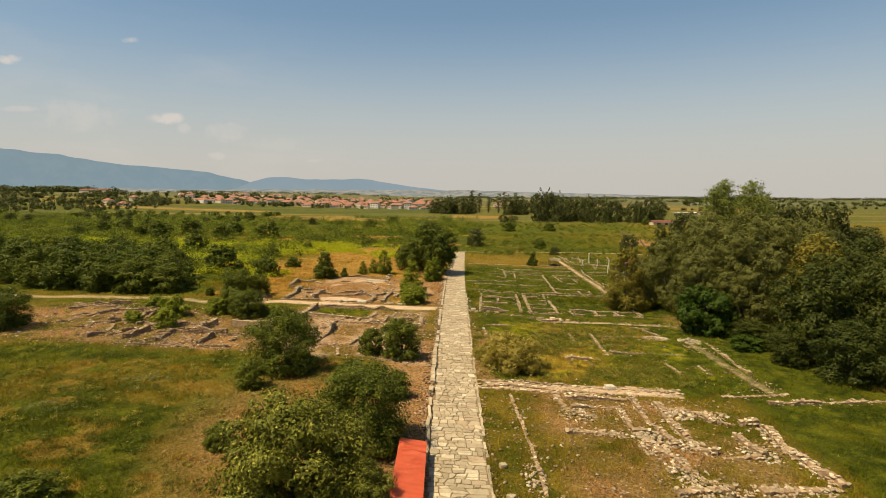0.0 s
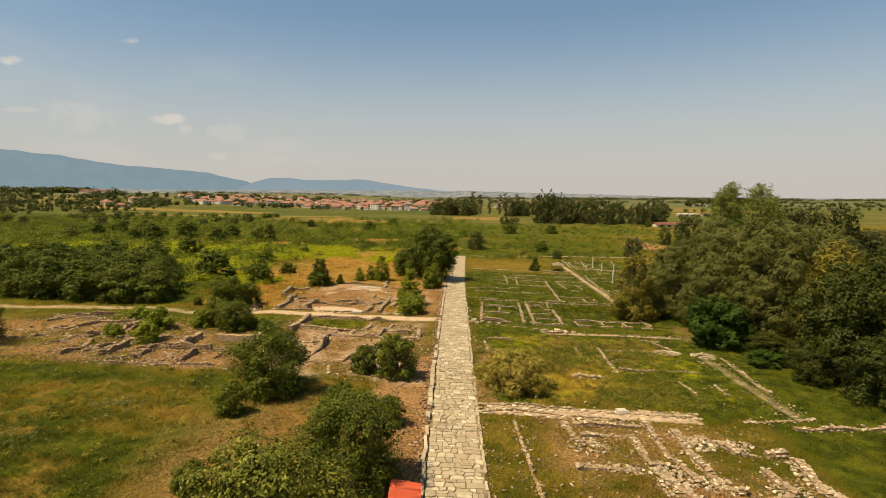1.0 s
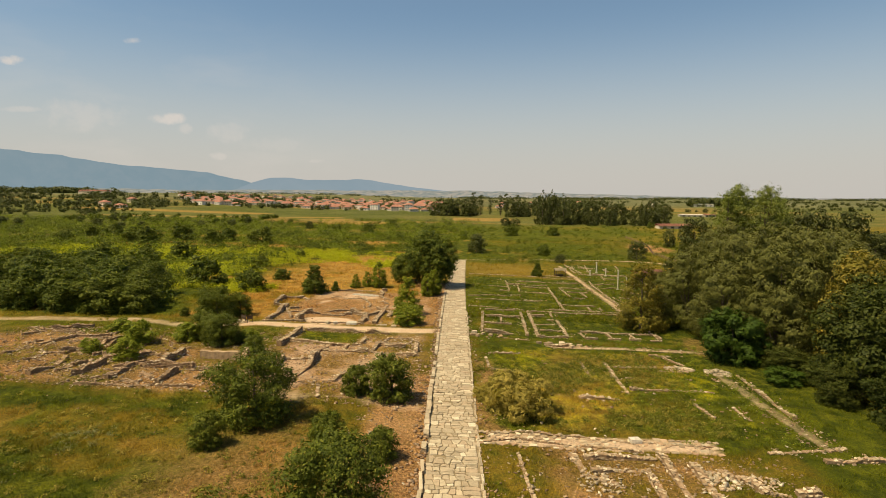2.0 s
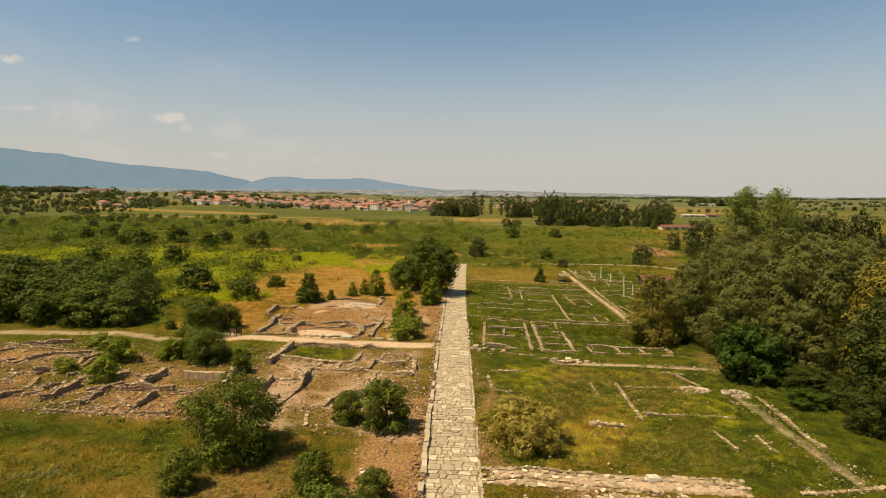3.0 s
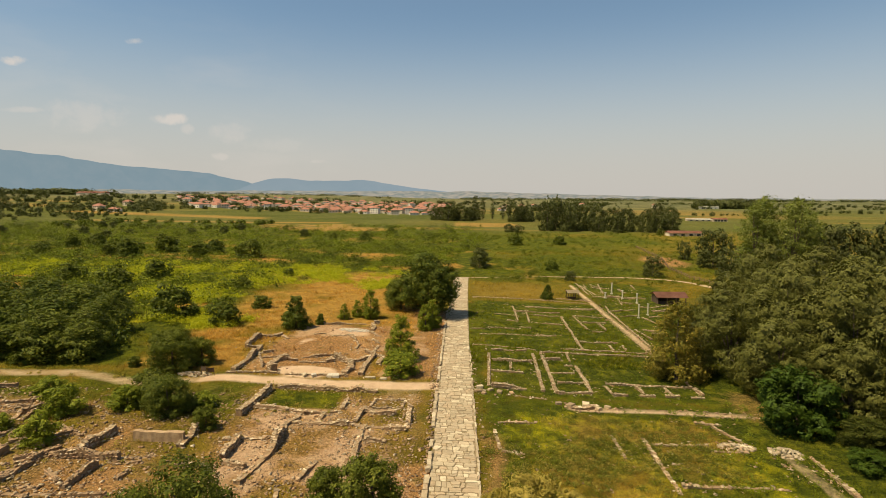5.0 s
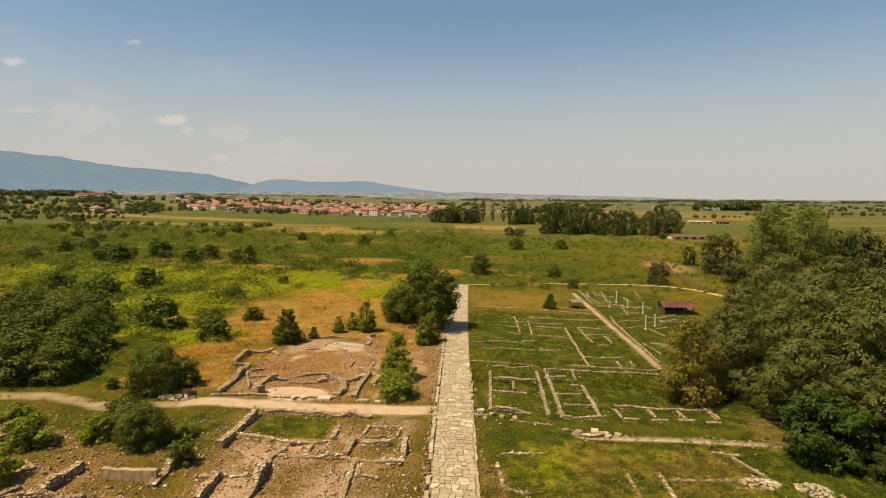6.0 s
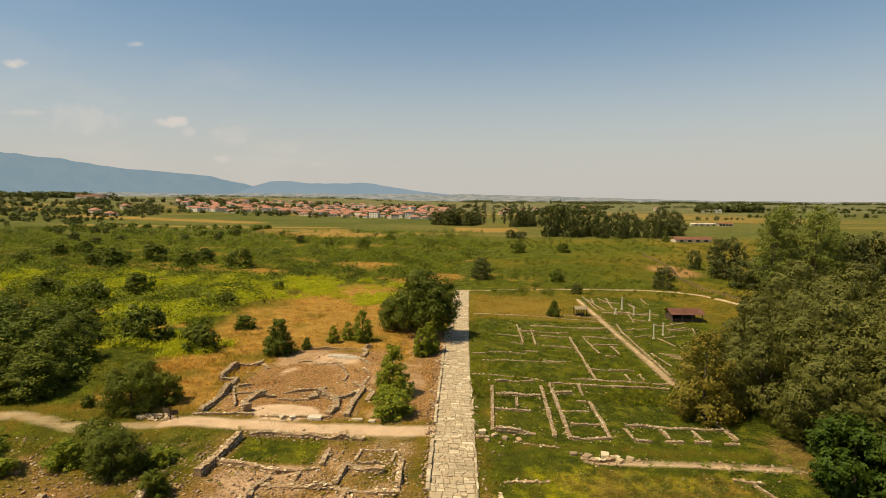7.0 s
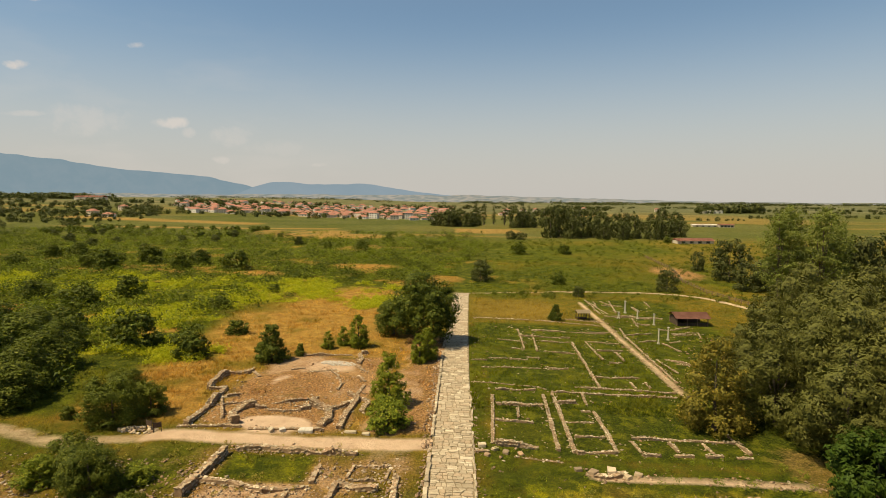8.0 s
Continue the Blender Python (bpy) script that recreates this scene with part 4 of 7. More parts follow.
def plant(name, label, category, material, wide, high, seed, count, leaf, shape="round", low=0.0, clumps=16, trunk=True, group="", long=1.6, droop=0.0, shell=0.55, limbs=0, sprays=20, flat=0.75, arch=0.0, corners=3, fine=1.0):
    """A tree or bush at the origin: trunk with limbs, and a crown of leaves."""
    rs = np.random.RandomState(seed)
    root = tagged(new(name), label, category, group)
    blobs = crown_blobs(rs, wide, high, low, shape, clumps)
    if low < 0.5 and shape in ("round", "cone"):
        for k in range(7):
            a = 0.9 * k + rs.uniform(-0.2, 0.2)
            blobs.append((0.29 * wide * math.cos(a), 0.29 * wide * math.sin(a), 0.11 * high, 0.17 * wide, 0.17 * wide, 0.15 * high))
    if shape not in ("cone", "billow"):
        body = 0.36 if shape == "round" else 0.24
        blobs.append((0, 0, low + (high - low) * 0.48, wide * body, wide * body, (high - low) * (body + 0.05)))
    v = leaf_arrays(blobs, count, leaf, rs, shell, long, droop, sprays, flat, arch, corners, fine)
    v[:, 2] = np.maximum(v[:, 2], 0.03 + 0.1 * rs.rand(len(v)))
    part("crown", leaf_mesh("crown", v, material, corners), root)
    if trunk:
        bm = bmesh.new()
        r = 0.018 * high + 0.07
        fork = max(low, 0.18 * high) + 0.1 * high
        rings = []
        for z, q in ((-0.4, 1.5), (0.15, 1.15), (fork * 0.6, 0.9), (fork, 0.75), (low + (high - low) * 0.72, 0.2)):
            rings.append([bm.verts.new((r * q * math.cos(math.tau * k / 9) + 0.4 * r * math.sin(z), r * q * math.sin(math.tau * k / 9), z)) for k in range(9)])
        for a, b in zip(rings, rings[1:]):
            for k in range(9):
                bm.faces.new((a[k], a[(k + 1) % 9], b[(k + 1) % 9], b[k]))
        stem = part("trunk", from_bm("trunk", bm, BARK, True), root, "brown trunk")
        if limbs:
            for q in blobs[:: max(1, len(blobs) // limbs)]:
                bm = bmesh.new()
                tube(bm, (0, 0, fork * rs.uniform(0.7, 1.0)), Vector(q[:3]), r * 0.5, r * 0.10)
                part("limb", from_bm("limb", bm, BARK, True), stem)
    return root


def stand(ob, x, y, size=1.0, turn=0.0, tall=1.0, sink=0.1):
    ob.matrix_basis = Matrix.LocRotScale((x, y, ground_z(x, y) - sink), Euler((0, 0, radians(turn))), (size, size, size * tall))
    return ob


def again(ob, x, y, size=1.0, turn=0.0, tall=1.0, sink=0.1, label=""):
    c = copy_thing(ob, Matrix.Identity(4))
    if label:
        c["label"] = label
    return stand(c, x, y, size, turn, tall, sink)


# bushes west of the road
bush_a = stand(plant("bush", "large round dark green bush on dry earth", "bush", LEAF_SHRUB, 8.6, 7.2, 1, 20000, 0.125, group="bushes among the ruins", sprays=24), -18.3, 61.0)
bush_b = stand(plant("bush", "dense mid-green bush beside the kerb", "bush", LEAF_BUSH, 8.4, 7.4, 2, 26000, 0.11, group="bushes among the ruins", clumps=22, sprays=24), -7.0, 43.2)
plant_pale = stand(plant("fig_tree", "broad bushy tree with pale yellow-green leaves beside the road hut", "tree", LEAF_PALE, 10.2, 7.8, 3, 36000, 0.14, clumps=24, long=1.35, sprays=20), -10.5, 34.0, 0.95)
again(plant_pale, -6.2, 33.2, 0.55, 100, 0.85, label="small pale-leaved tree beside the road hut")
bush_c = stand(plant("bush", "leafy green bush on brown earth", "bush", LEAF_BUSH, 5.6, 5.4, 4, 9000, 0.14, group="bushes among the ruins", clumps=13), -5.8, 68.2)
again(bush_c, -9.8, 69.4, 0.66, 80, 1.0, label="small green bush on brown earth")
again(bush_c, -20.4, 54.8, 0.58, 200, 1.0, label="small green bush in dry grass")
again(bush_c, -18.2, 41.4, 0.46, 150, 0.9, label="small green bush in dry grass")
again(bush_c, -26.6, 32.0, 0.85, 20, 0.55, label="low dark green bush in dry grass")
again(bush_a, -61.0, 74.6, 0.85, 140, 1.0)
again(bush_b, -31.6, 86.4, 0.74, 60, 0.85, label="leafy green bush on a grassy bank")
again(bush_c, -34.8, 88.8, 0.9, 250, 0.9, label="leafy green bush on a grassy bank")
again(bush_a, -38.4, 101.4, 0.82, 75, 1.0, label="large dark green bush beside the sandy track")
again(bush_c, -35.6, 104.6, 0.8, 10, 1.0, label="dark green bush in straw-coloured grass")
again(bush_c, -25.6, 82.6, 0.5, 10, 1.0, label="small green bush beside a ruined wall")
bush_light = stand(plant("bush", "small yellow-green bush among ruined walls", "bush", LEAF_SCRUB, 4.2, 3.8, 9, 5500, 0.13, group="bushes among the ruins", clumps=12), -40.2, 77.6, 0.85, 0, 1.0)
again(bush_light, -43.0, 85.2, 1.15, 300, 0.8, label="low green bush among ruined walls")
again(bush_light, -46.5, 80.5, 0.7, 100, 0.7, label="low green bush among ruined walls")
again(bush_light, -36.8, 87.5, 1.0, 200, 0.75, label="low green bush on a grassy bank")
again(bush_light, -28.5, 88.5, 0.8, 20, 0.6, label="low green bush on a grassy bank")
again(bush_light, -48.5, 91.0, 0.9, 20, 0.6, label="low green bush beside the sandy track")
again(bush_b, -41.5, 109.5, 0.66, 120, 0.85, label="dark green bush in straw-coloured grass")
again(bush_light, -6.4, 104.2, 1.4, 50, 0.7, label="low green bush beside the sandy track")
again(bush_c, -44.0, 102.0, 0.35, 50, 0.9, label="tiny bush beside the sandy track")
again(bush_c, -10.4, 56.2, 0.62, 120, 1.0, label="green bush on brown earth behind the road hut")
again(bush_c, -5.2, 54.5, 0.56, 33, 1.0, label="green bush on brown earth beside the kerb")
# the thicket in the west
bush_mid = stand(plant("bush", "dense dark green thicket bush of arching sprays", "bush", LEAF_SHRUB, 8.8, 7.2, 6, 12500, 0.155, group="bushes of the western thicket", clumps=18, sprays=22, flat=0.40, arch=0.5, long=2.2), -54.0, 105.4, 0.98, 0, 0.82)
for k, (x, y, s, tall) in enumerate(((-59.5, 105, 1.2, .8), (-66, 106, 1.25, .8), (-73, 107, 1.25, .85), (-80, 109, 1.2, .9), (-57.5, 112, 1.1, .82), (-64, 113, 1.3, .82), (-71, 115, 1.3, .85), (-79, 117, 1.3, .85), (-87, 114, 1.3, .9), (-60, 120, 1.15, .8), (-67, 123, 1.3, .8), (-75, 126, 1.3, .85), (-84, 126, 1.4, .85), (-93, 122, 1.3, .9), (-65, 131, 1.0, .75), (-73, 135, 1.15, .75), (-82, 137, 1.2, .8), (-94, 134, 1.3, .85), (-104, 129, 1.3, .9))):
    again(bush_mid, x, y, s, 67 * k, tall)

# dry round bush in the meadow
dry = stand(plant("dry_bush", "round straw-yellow bush of dry twigs in the meadow", "bush", LEAF_DRY, 7.6, 4.0, 8, 11000, 0.14, clumps=18, long=2.6, sprays=16), 8.0, 66.6, 1.0, 0, 1.0)
again(dry, 4.9, 70.0, 0.42, 100, 0.9, label="small olive bush beside the road")

# trees by the hall and the road
road_tree = stand(plant("tree", "broad leafy green tree beside the paved road", "tree", LEAF_SHRUB, 13.5, 13.5, 12, 22000, 0.24, clumps=26, low=0.6, sprays=20), -3.6, 146.0)
again(road_tree, -10.0, 150.5, 0.62, 120, 0.9, label="leafy green tree behind the road tree")
cone = stand(plant("young_tree", "young cone-shaped tree with fresh green leaves", "tree", LEAF_SCRUB, 4.6, 7.8, 13, 8000, 0.15, "cone", 0.3, 18, group="young trees by the hall"), -7.0, 111.5)
cone_dark = stand(plant("young_tree", "young dense dark green tree in dry grass", "tree", LEAF_SHRUB, 5.4, 6.6, 14, 7000, 0.18, "cone", 0.0, 18, group="young trees by the hall"), -28.2, 128.5)
again(cone_dark, 27.1, 171.7, 0.62, 40, 1.05)
again(cone, -15.4, 139.0, 0.85, 90)
again(cone, -18.3, 139.7, 0.5, 30)
again(cone, -20.6, 137.2, 0.46, 200)
again(cone, -3.8, 131.6, 0.72, 60)
again(cone, -2.4, 134.0, 0.80, 160)
again(cone_dark, -24.3, 132.0, 0.36, 10)

# the willow wood in the east
willow = stand(plant("willow", "billowing grey-green willow with dense fine leaves", "tree", LEAF_WILLOW, 10.5, 13.0, 20, 17000, 0.165, "billow", clumps=9, low=0.2, group="willows of the river wood", long=2.2, limbs=6, sprays=46, flat=0.85, shell=0.6, fine=0.6), 46.0, 100.0)
for x, y, s, turn, tall in ((50, 104, 1.12, 70, 1.15), (45, 111, 0.95, 140, 1.05), (53.5, 96, 1.05, 200, 1.2), (57.5, 107, 1.2, 300, 1.15), (51.5, 115, 1.05, 20, 1.15), (62.5, 100, 1.15, 110, 1.2), (49.8, 91.5, 0.75, 260, 1.1), (45, 121, 0.8, 30, 1.0), (58.5, 119, 1.15, 10, 1.12), (67, 112, 1.25, 90, 1.12), (54, 127.5, 1.0, 170, 1.0), (58, 130, 1.15, 45, 1.1), (46.3, 95.5, 0.62, 340, 1.05), (66, 126, 1.2, 210, 1.12), (66, 137, 1.25, 75, 1.1), (76, 134, 1.25, 130, 1.1), (85, 128, 1.25, 15, 1.05), (75, 120, 1.2, 280, 1.1)):
    again(willow, x, y, s, turn, tall)
plane = stand(plant("plane_tree", "upright plane tree with yellowing brown-green leaves", "tree", LEAF_PLANE, 9.4, 13.0, 22, 14000, 0.21, "cone", 0.0, 24, long=1.2, sprays=14), 35.6, 108.6)
dark = stand(plant("tree", "tall dark green broadleaf tree at the edge of the river wood", "tree", LEAF_DARK, 13.0, 14.5, 23, 17000, 0.23, clumps=24, low=0.2, group="dark trees of the river wood", sprays=18), 52.0, 77.0)
for x, y, s, turn, tall in ((61, 85, 1.05, 100, 1.05), (50, 67, 0.68, 50, .85), (63, 73, 1.1, 220, 1.0), (58, 61, 0.85, 30, .9), (72, 96, 1.1, 20, 1.1), (46.5, 73, 0.42, 240, .9)):
    again(dark, x, y, s, turn, tall)
again(plane, 60.5, 90.5, 1.35, 120, 1.02, label="tall yellowing plane tree behind the willows")
again(plane, 66.5, 95.5, 1.3, 220, 0.95, label="tall yellowing plane tree behind the willows")
bright = stand(plant("bush", "bright fresh green bush at the edge of the willows", "bush", LEAF_BRIGHT, 8.0, 7.4, 24, 12000, 0.2, clumps=18, sprays=12), 42.8, 90.4, 1.12)
again(dark, 48.0, 86.5, 0.5, 100, 0.5, label="low dark undergrowth at the edge of the wood")
again(bright, 44.6, 80.5, 0.62, 10, 0.5, label="low bright green bush beside the path")
again(dark, 50.0, 80.0, 0.5, 190, 0.6, label="low dark undergrowth at the edge of the wood")

# tall airy trees behind the wood
tall = stand(plant("poplar", "tall airy poplar with light green crown", "tree", LEAF_POPLAR, 15.0, 27, 30, 9000, 0.26, "tall", 2.0, 34, group="poplars behind the wood", shell=0.2, limbs=9, sprays=9), 95.5, 197)
for x, y, s, turn, t2 in ((100, 201, 1.05, 60, 1.04), (107, 196, 1.05, 130, 1.03), (114, 202, 0.95, 200, 1.0)):
    again(tall, x, y, s, turn, t2)


SHRUBS = ((-54, 134, 9.5), (-176, 287, 8), (-99, 246, 8.5), (-77, 242, 12), (-98, 260, 9), (-126, 244, 13), (-133, 248, 11), (-121, 265, 12), (-48, 194, 4), (-42, 129, 7), (-40, 145, 5), (-46, 343, 9), (-37, 400, 7.5), (-64, 340, 6), (-9, 350, 5), (10, 296, 4), (38, 327, 9), (62, 330, 8), (39, 229, 6), (147, 410, 6), (-103, 176, 8.5), (-86, 169, 9.5), (-71, 130, 9.5), (-72, 142, 8.6), (-165, 287, 10), (-166, 252, 8.7), (-82, 182, 9), (-53, 169, 5.4))


def far_plant(seed, wide, high, shape, leaves=1400, material=LEAF_FAR, low=0.0, name="tree", label="distant dark green tree on the plain", group="far trees on the plain"):
    return plant(name, label, "tree", material, wide, high, seed, leaves, wide * 0.034 * math.sqrt(2600 / leaves), shape, low, 14, group=group, sprays=10)


far_a = stand(far_plant(41, 14, 13, "round", 2600), 12.4, 231.0, 0.62, 0, 1.0)
far_b = stand(far_plant(42, 19, 17, "round"), 168, 466, 0.8, 0, 1.0)
far_c = stand(far_plant(43, 9.5, 24, "tall", name="poplar", label="slender dark poplar far out on the plain"), 40, 640, 1.0)
again(far_a, 72.0, 218.0, 0.58, 40, 1.05, label="round green bush beside the far track")
again(far_a, 40.5, 205.5, 0.30, 40, 0.9, label="small green bush in the meadow")
FAR = random.Random(5)
shrub = stand(plant("shrub", "dark green shrub on the western plain", "bush", LEAF_SHRUB, 7.0, 4.6, 45, 2600, 0.26, clumps=12, trunk=False, sprays=14, flat=0.6, group="single shrubs on the plain"), -86, 125.5, 1.0)
for x, y, w in SHRUBS:
    again(shrub, x, y, w / 7.0, FAR.uniform(0, 360), FAR.uniform(0.8, 1.1))
for k in range(26):
    y = FAR.uniform(430, 740)
    x = FAR.uniform(-0.86, -0.56) * y
    again(far_b, x, y, FAR.uniform(0.2, 0.42), FAR.uniform(0, 360), FAR.uniform(0.6, 0.9), label="dark bushy tree on the western plain")
for x, y, s, tall_ in ((77, 452, 1.0, 1.9), (86, 464, 1.1, 1.75), (96, 470, 1.0, 1.75), (92, 446, 1.0, 1.35), (101, 456, .9, 1.5), (110, 456, .9, 1.6), (119, 462, 1.0, 1.55), (129, 455, 1.0, 1.5), (138, 450, 1.0, 1.4), (113, 440, .8, 1.2), (126, 436, .8, 1.3), (147, 442, .8, 1.5), (151, 436, .6, 2.3), (46, 432, .6, .8), (52, 428, .55, .8), (178, 466, .85, 1.3), (68, 590, 1.1, 1.4), (76, 600, .9, 1.5), (84, 596, 1.0, 1.3)):
    again(far_b, x, y, s * 0.8, FAR.uniform(0, 360), tall_)
for x, y, s in ((-10, 610, 1.0), (2, 600, 1.1), (14, 606, 1.1), (22, 598, .9), (8, 622, 1.1), (-4, 625, .9), (30, 620, .8)):
    again(far_b, x, y, s, FAR.uniform(0, 360), FAR.uniform(0.9, 1.2))
for x, y in ((30, 640), (36, 655), (52, 660), (62, 640), (75, 700), (88, 690), (100, 720), (34, 690)):
    again(far_c, x, y, FAR.uniform(0.85, 1.15), FAR.uniform(0, 360), FAR.uniform(0.85, 1.1))
for x, y, s, t2 in ((104, 640, .8, .8), (128, 650, .8, .8), (212, 560, .9, .8), (268, 700, 1, .9), (300, 820, 1.1, 1)):
    again(far_b, x, y, s, FAR.uniform(0, 360), t2)
for x, y, s, t2 in ((101, 222, .85, 1.2), (104.5, 243, 1.05, 1.5), (104, 268, .45, 1.9), (110, 228, .9, 1.2), (118, 216, 1.1, 1.5), (124, 204, 1.0, 2.0), (132, 208, 1.05, 1.95), (140, 202, 1.1, 1.9), (121, 232, 1.1, 1.3), (134, 228, 1.2, 1.5), (148, 216, 1.1, 1.1), (146, 240, 1.1, 1.0), (160, 244, 1.1, 0.9), (158, 222, 1.1, 1.0), (172, 232, 1.1, 0.9), (186, 246, 1.2, 0.8)):
    again(far_a, x, y, s, FAR.uniform(0, 360), t2 * 0.8, label="dark green tree of the distant wood")
for k in range(16):
    x, y = FAR.uniform(-420, -110), FAR.uniform(330, 450)
    again(far_a, x * (y / 480), y, FAR.uniform(0.3, 0.6), FAR.uniform(0, 360), FAR.uniform(0.7, 0.9), label="round dark green bush in the western scrub")
for k in range(44):
    y = FAR.uniform(720, 1250)
    x = FAR.uniform(-0.8, -0.05) * y
    if y < 880 and x > -330:
        continue
    again(far_b, x, y, FAR.uniform(0.35, 0.65), FAR.uniform(0, 360), FAR.uniform(0.7, 1.0), label="distant dark tree near the village")
for k in range(14):
    y = FAR.uniform(600, 1500)
    x = FAR.uniform(0.30, 0.85) * y
    again(far_b, x, y, FAR.uniform(0.3, 0.6), FAR.uniform(0, 360), FAR.uniform(0.7, 1.1))


def scatter_shrubs(name, label, n, place, leaves, material, seed, size=(1.2, 3.2), leaf=0.3):
    """Countless shrubs in one sheet of leaves."""
    rs = np.random.RandomState(seed)
    x, y, s = place(rs, n * 14)
    on = np.flatnonzero(s > 0)[:n]
    x, y, s = x[on], y[on], s[on]
    z = land(x, y) + lift(x, y)
    out = []
    for px, py, pz, ps in zip(x, y, z, s):
        r = rs.uniform(*size) * ps
        k = rs.randint(3, 6)
        blobs = [(px + rs.normal(0, r * 0.45), py + rs.normal(0, r * 0.45), pz + r * rs.uniform(0.2, 0.55), r * 0.55, r * 0.55, r * rs.uniform(0.4, 0.65)) for _ in range(k)]
        out.append(leaf_arrays(blobs, leaves, leaf * (0.6 + 0.25 * r), rs, 0.5))
    v = np.concatenate(out)
    return tagged(new(name, leaf_mesh(name, v, material)), label, "shrubs", kind="stuff")


def in_scrub(rs, n):
    y = rs.uniform(108, 490, n)
    x = rs.uniform(-0.95, 0.06, n) * y
    za, zb = zones(x, y)
    dens = np.where((x < -50) | (y > 215), 1.6, np.where((y > 126) & (x > -48), 0.10, 0.02))
    dens = np.where(zb[:, 0] > 0.3, dens * 0.30, np.where(za[:, 2] > 0.4, dens * 0.08, dens))
    dens = dens * (0.25 + 1.5 * np.maximum(0, fbm(x, y, 26, 70) - 0.3))
    return x, y, np.where((rs.rand(n) < dens) & (x < road_x(np.minimum(y, 210)) - 6 + np.maximum(0, y - 230) * 0.2), 1.0, 0.0)


def in_weeds(rs, n):
    y = rs.uniform(118, 245, n)
    x = rs.uniform(-0.85, -0.04, n) * y
    return x, y, np.where(zones(x, y)[1][:, 0] > 0.35, 0.8, 0.0)


def in_east(rs, n):
    y = rs.uniform(200, 430, n)
    x = rs.uniform(0.05, 0.5, n) * y
    return x, y, np.where(rs.rand(n) < 0.2 + 0.8 * np.maximum(0, fbm(x, y, 30, 80) - 0.3), 0.8, 0.0)


def by_road(rs, n):
    y = rs.uniform(60, 100, n)
    x = rs.uniform(4, 40, n)
    return x, y, np.where(rs.rand(n) < np.maximum(0, fbm(x, y, 8, 90) - 0.35) * 3, 0.30, 0.0)


def in_meadow(rs, n):
    y = rs.uniform(62, 91, n)
    x = rs.uniform(4, 30, n)
    return x, y, np.where(rs.rand(n) < np.maximum(0, fbm(x, y, 6, 98) - 0.4) * 3, 0.28, 0.0)


def western_banks(rs, n):
    y = rs.uniform(34, 98, n)
    x = rs.uniform(-60, -10, n)
    return x, y, np.where(rs.rand(n) < np.maximum(0, fbm(x, y, 9, 95) - 0.4) * 2.5, 0.26, 0.0)


def meadow_tussocks(rs, n):
    y = rs.uniform(32, 67, n)
    x = rs.uniform(-62, -13, n)
    return x, y, np.where(rs.rand(n) < np.maximum(0, fbm(x, y, 7, 97) - 0.42) * 3, 0.28, 0.0)


def pale_patches(rs, n):
    x, y = rs.uniform(-44, -24, n), rs.uniform(40, 64, n)
    return x, y, np.where(np.maximum(blob(x, y, -31.5, 55.2, 2.6, 2.2, 0.6), blob(x, y, -35.5, 47.5, 3.0, 1.6, 0.6)) > rs.rand(n), 0.28, 0.0)


scatter_shrubs("tussocks", "green grass tussocks in the western meadow", 560, meadow_tussocks, 50, LEAF_BUSH, 56, (0.9, 2.4), 0.09)
scatter_shrubs("flowering_weeds", "patches of pale flowering weeds in the western meadow", 85, pale_patches, 50, LEAF_SEED, 59, (0.7, 1.6), 0.06)
scatter_shrubs("scrub", "green scrub covering the western plain", 3300, in_scrub, 54, LEAF_SCRUB, 50, (1.3, 3.2), 0.23)
scatter_shrubs("dark_scrub", "dark green scrub bushes on the western plain", 1000, in_scrub, 105, LEAF_SHRUB, 51, (1.8, 4.2), 0.2)
scatter_shrubs("meadow_scrub", "low green shrubs in the eastern meadow", 520, in_east, 130, LEAF_BUSH, 52, (0.9, 2.6), 0.17)
scatter_shrubs("yellow_weeds", "bright yellow-green weeds covering patches of the plain", 2300, in_weeds, 40, LEAF_WEED, 55, (0.9, 2.0), 0.18)
scatter_shrubs("weeds", "tall green weeds in the meadow by the road", 300, by_road, 55, LEAF_SCRUB, 53, (0.9, 2.4), 0.10)
scatter_shrubs("tall_weeds", "tall yellowing weeds in the meadow by the road", 900, in_meadow, 60, LEAF_PALE, 57, (0.8, 2.2), 0.09)
scatter_shrubs("straw_weeds", "tall straw-coloured grass heads in the meadow by the road", 420, in_meadow, 60, LEAF_DRY, 58, (0.8, 2.0), 0.085)
scatter_shrubs("dry_weeds", "dry brown weeds in the western meadow", 420, western_banks, 50, LEAF_DRY, 54, (0.8, 2.2), 0.11)


def causeway():
    """A strip of worn flat stones that leaves the road to the east."""
    rs = np.random.RandomState(31)
    root = tagged(new("pavement"), "worn causeway of flat pale stones and earth", "pavement", kind="structure")
    root.location = (4.0, 59.6, 0)
    for x in np.arange(3.4, 26.5, 0.62):
        for row, dens in ((-1.25, 0.92), (-0.65, 0.5), (0.0, 0.4), (0.6, 0.5), (1.2, 0.92)):
            if rs.rand() > dens:
                continue
            px, py = x + rs.normal(0, 0.09), 59.6 + row + 0.12 * math.sin(x / 3) + rs.normal(0, 0.07)
            part("slab", ROCKS[rs.randint(len(ROCKS))], root, "", Matrix.LocRotScale((px - 4.0, py - 59.6, ground_z(px, py) + 0.03), Euler((rs.normal(0, 0.05), rs.normal(0, 0.05), rs.normal(0, 0.2))), (rs.uniform(0.45, 0.85), rs.uniform(0.35, 0.62), 0.20)))


causeway()


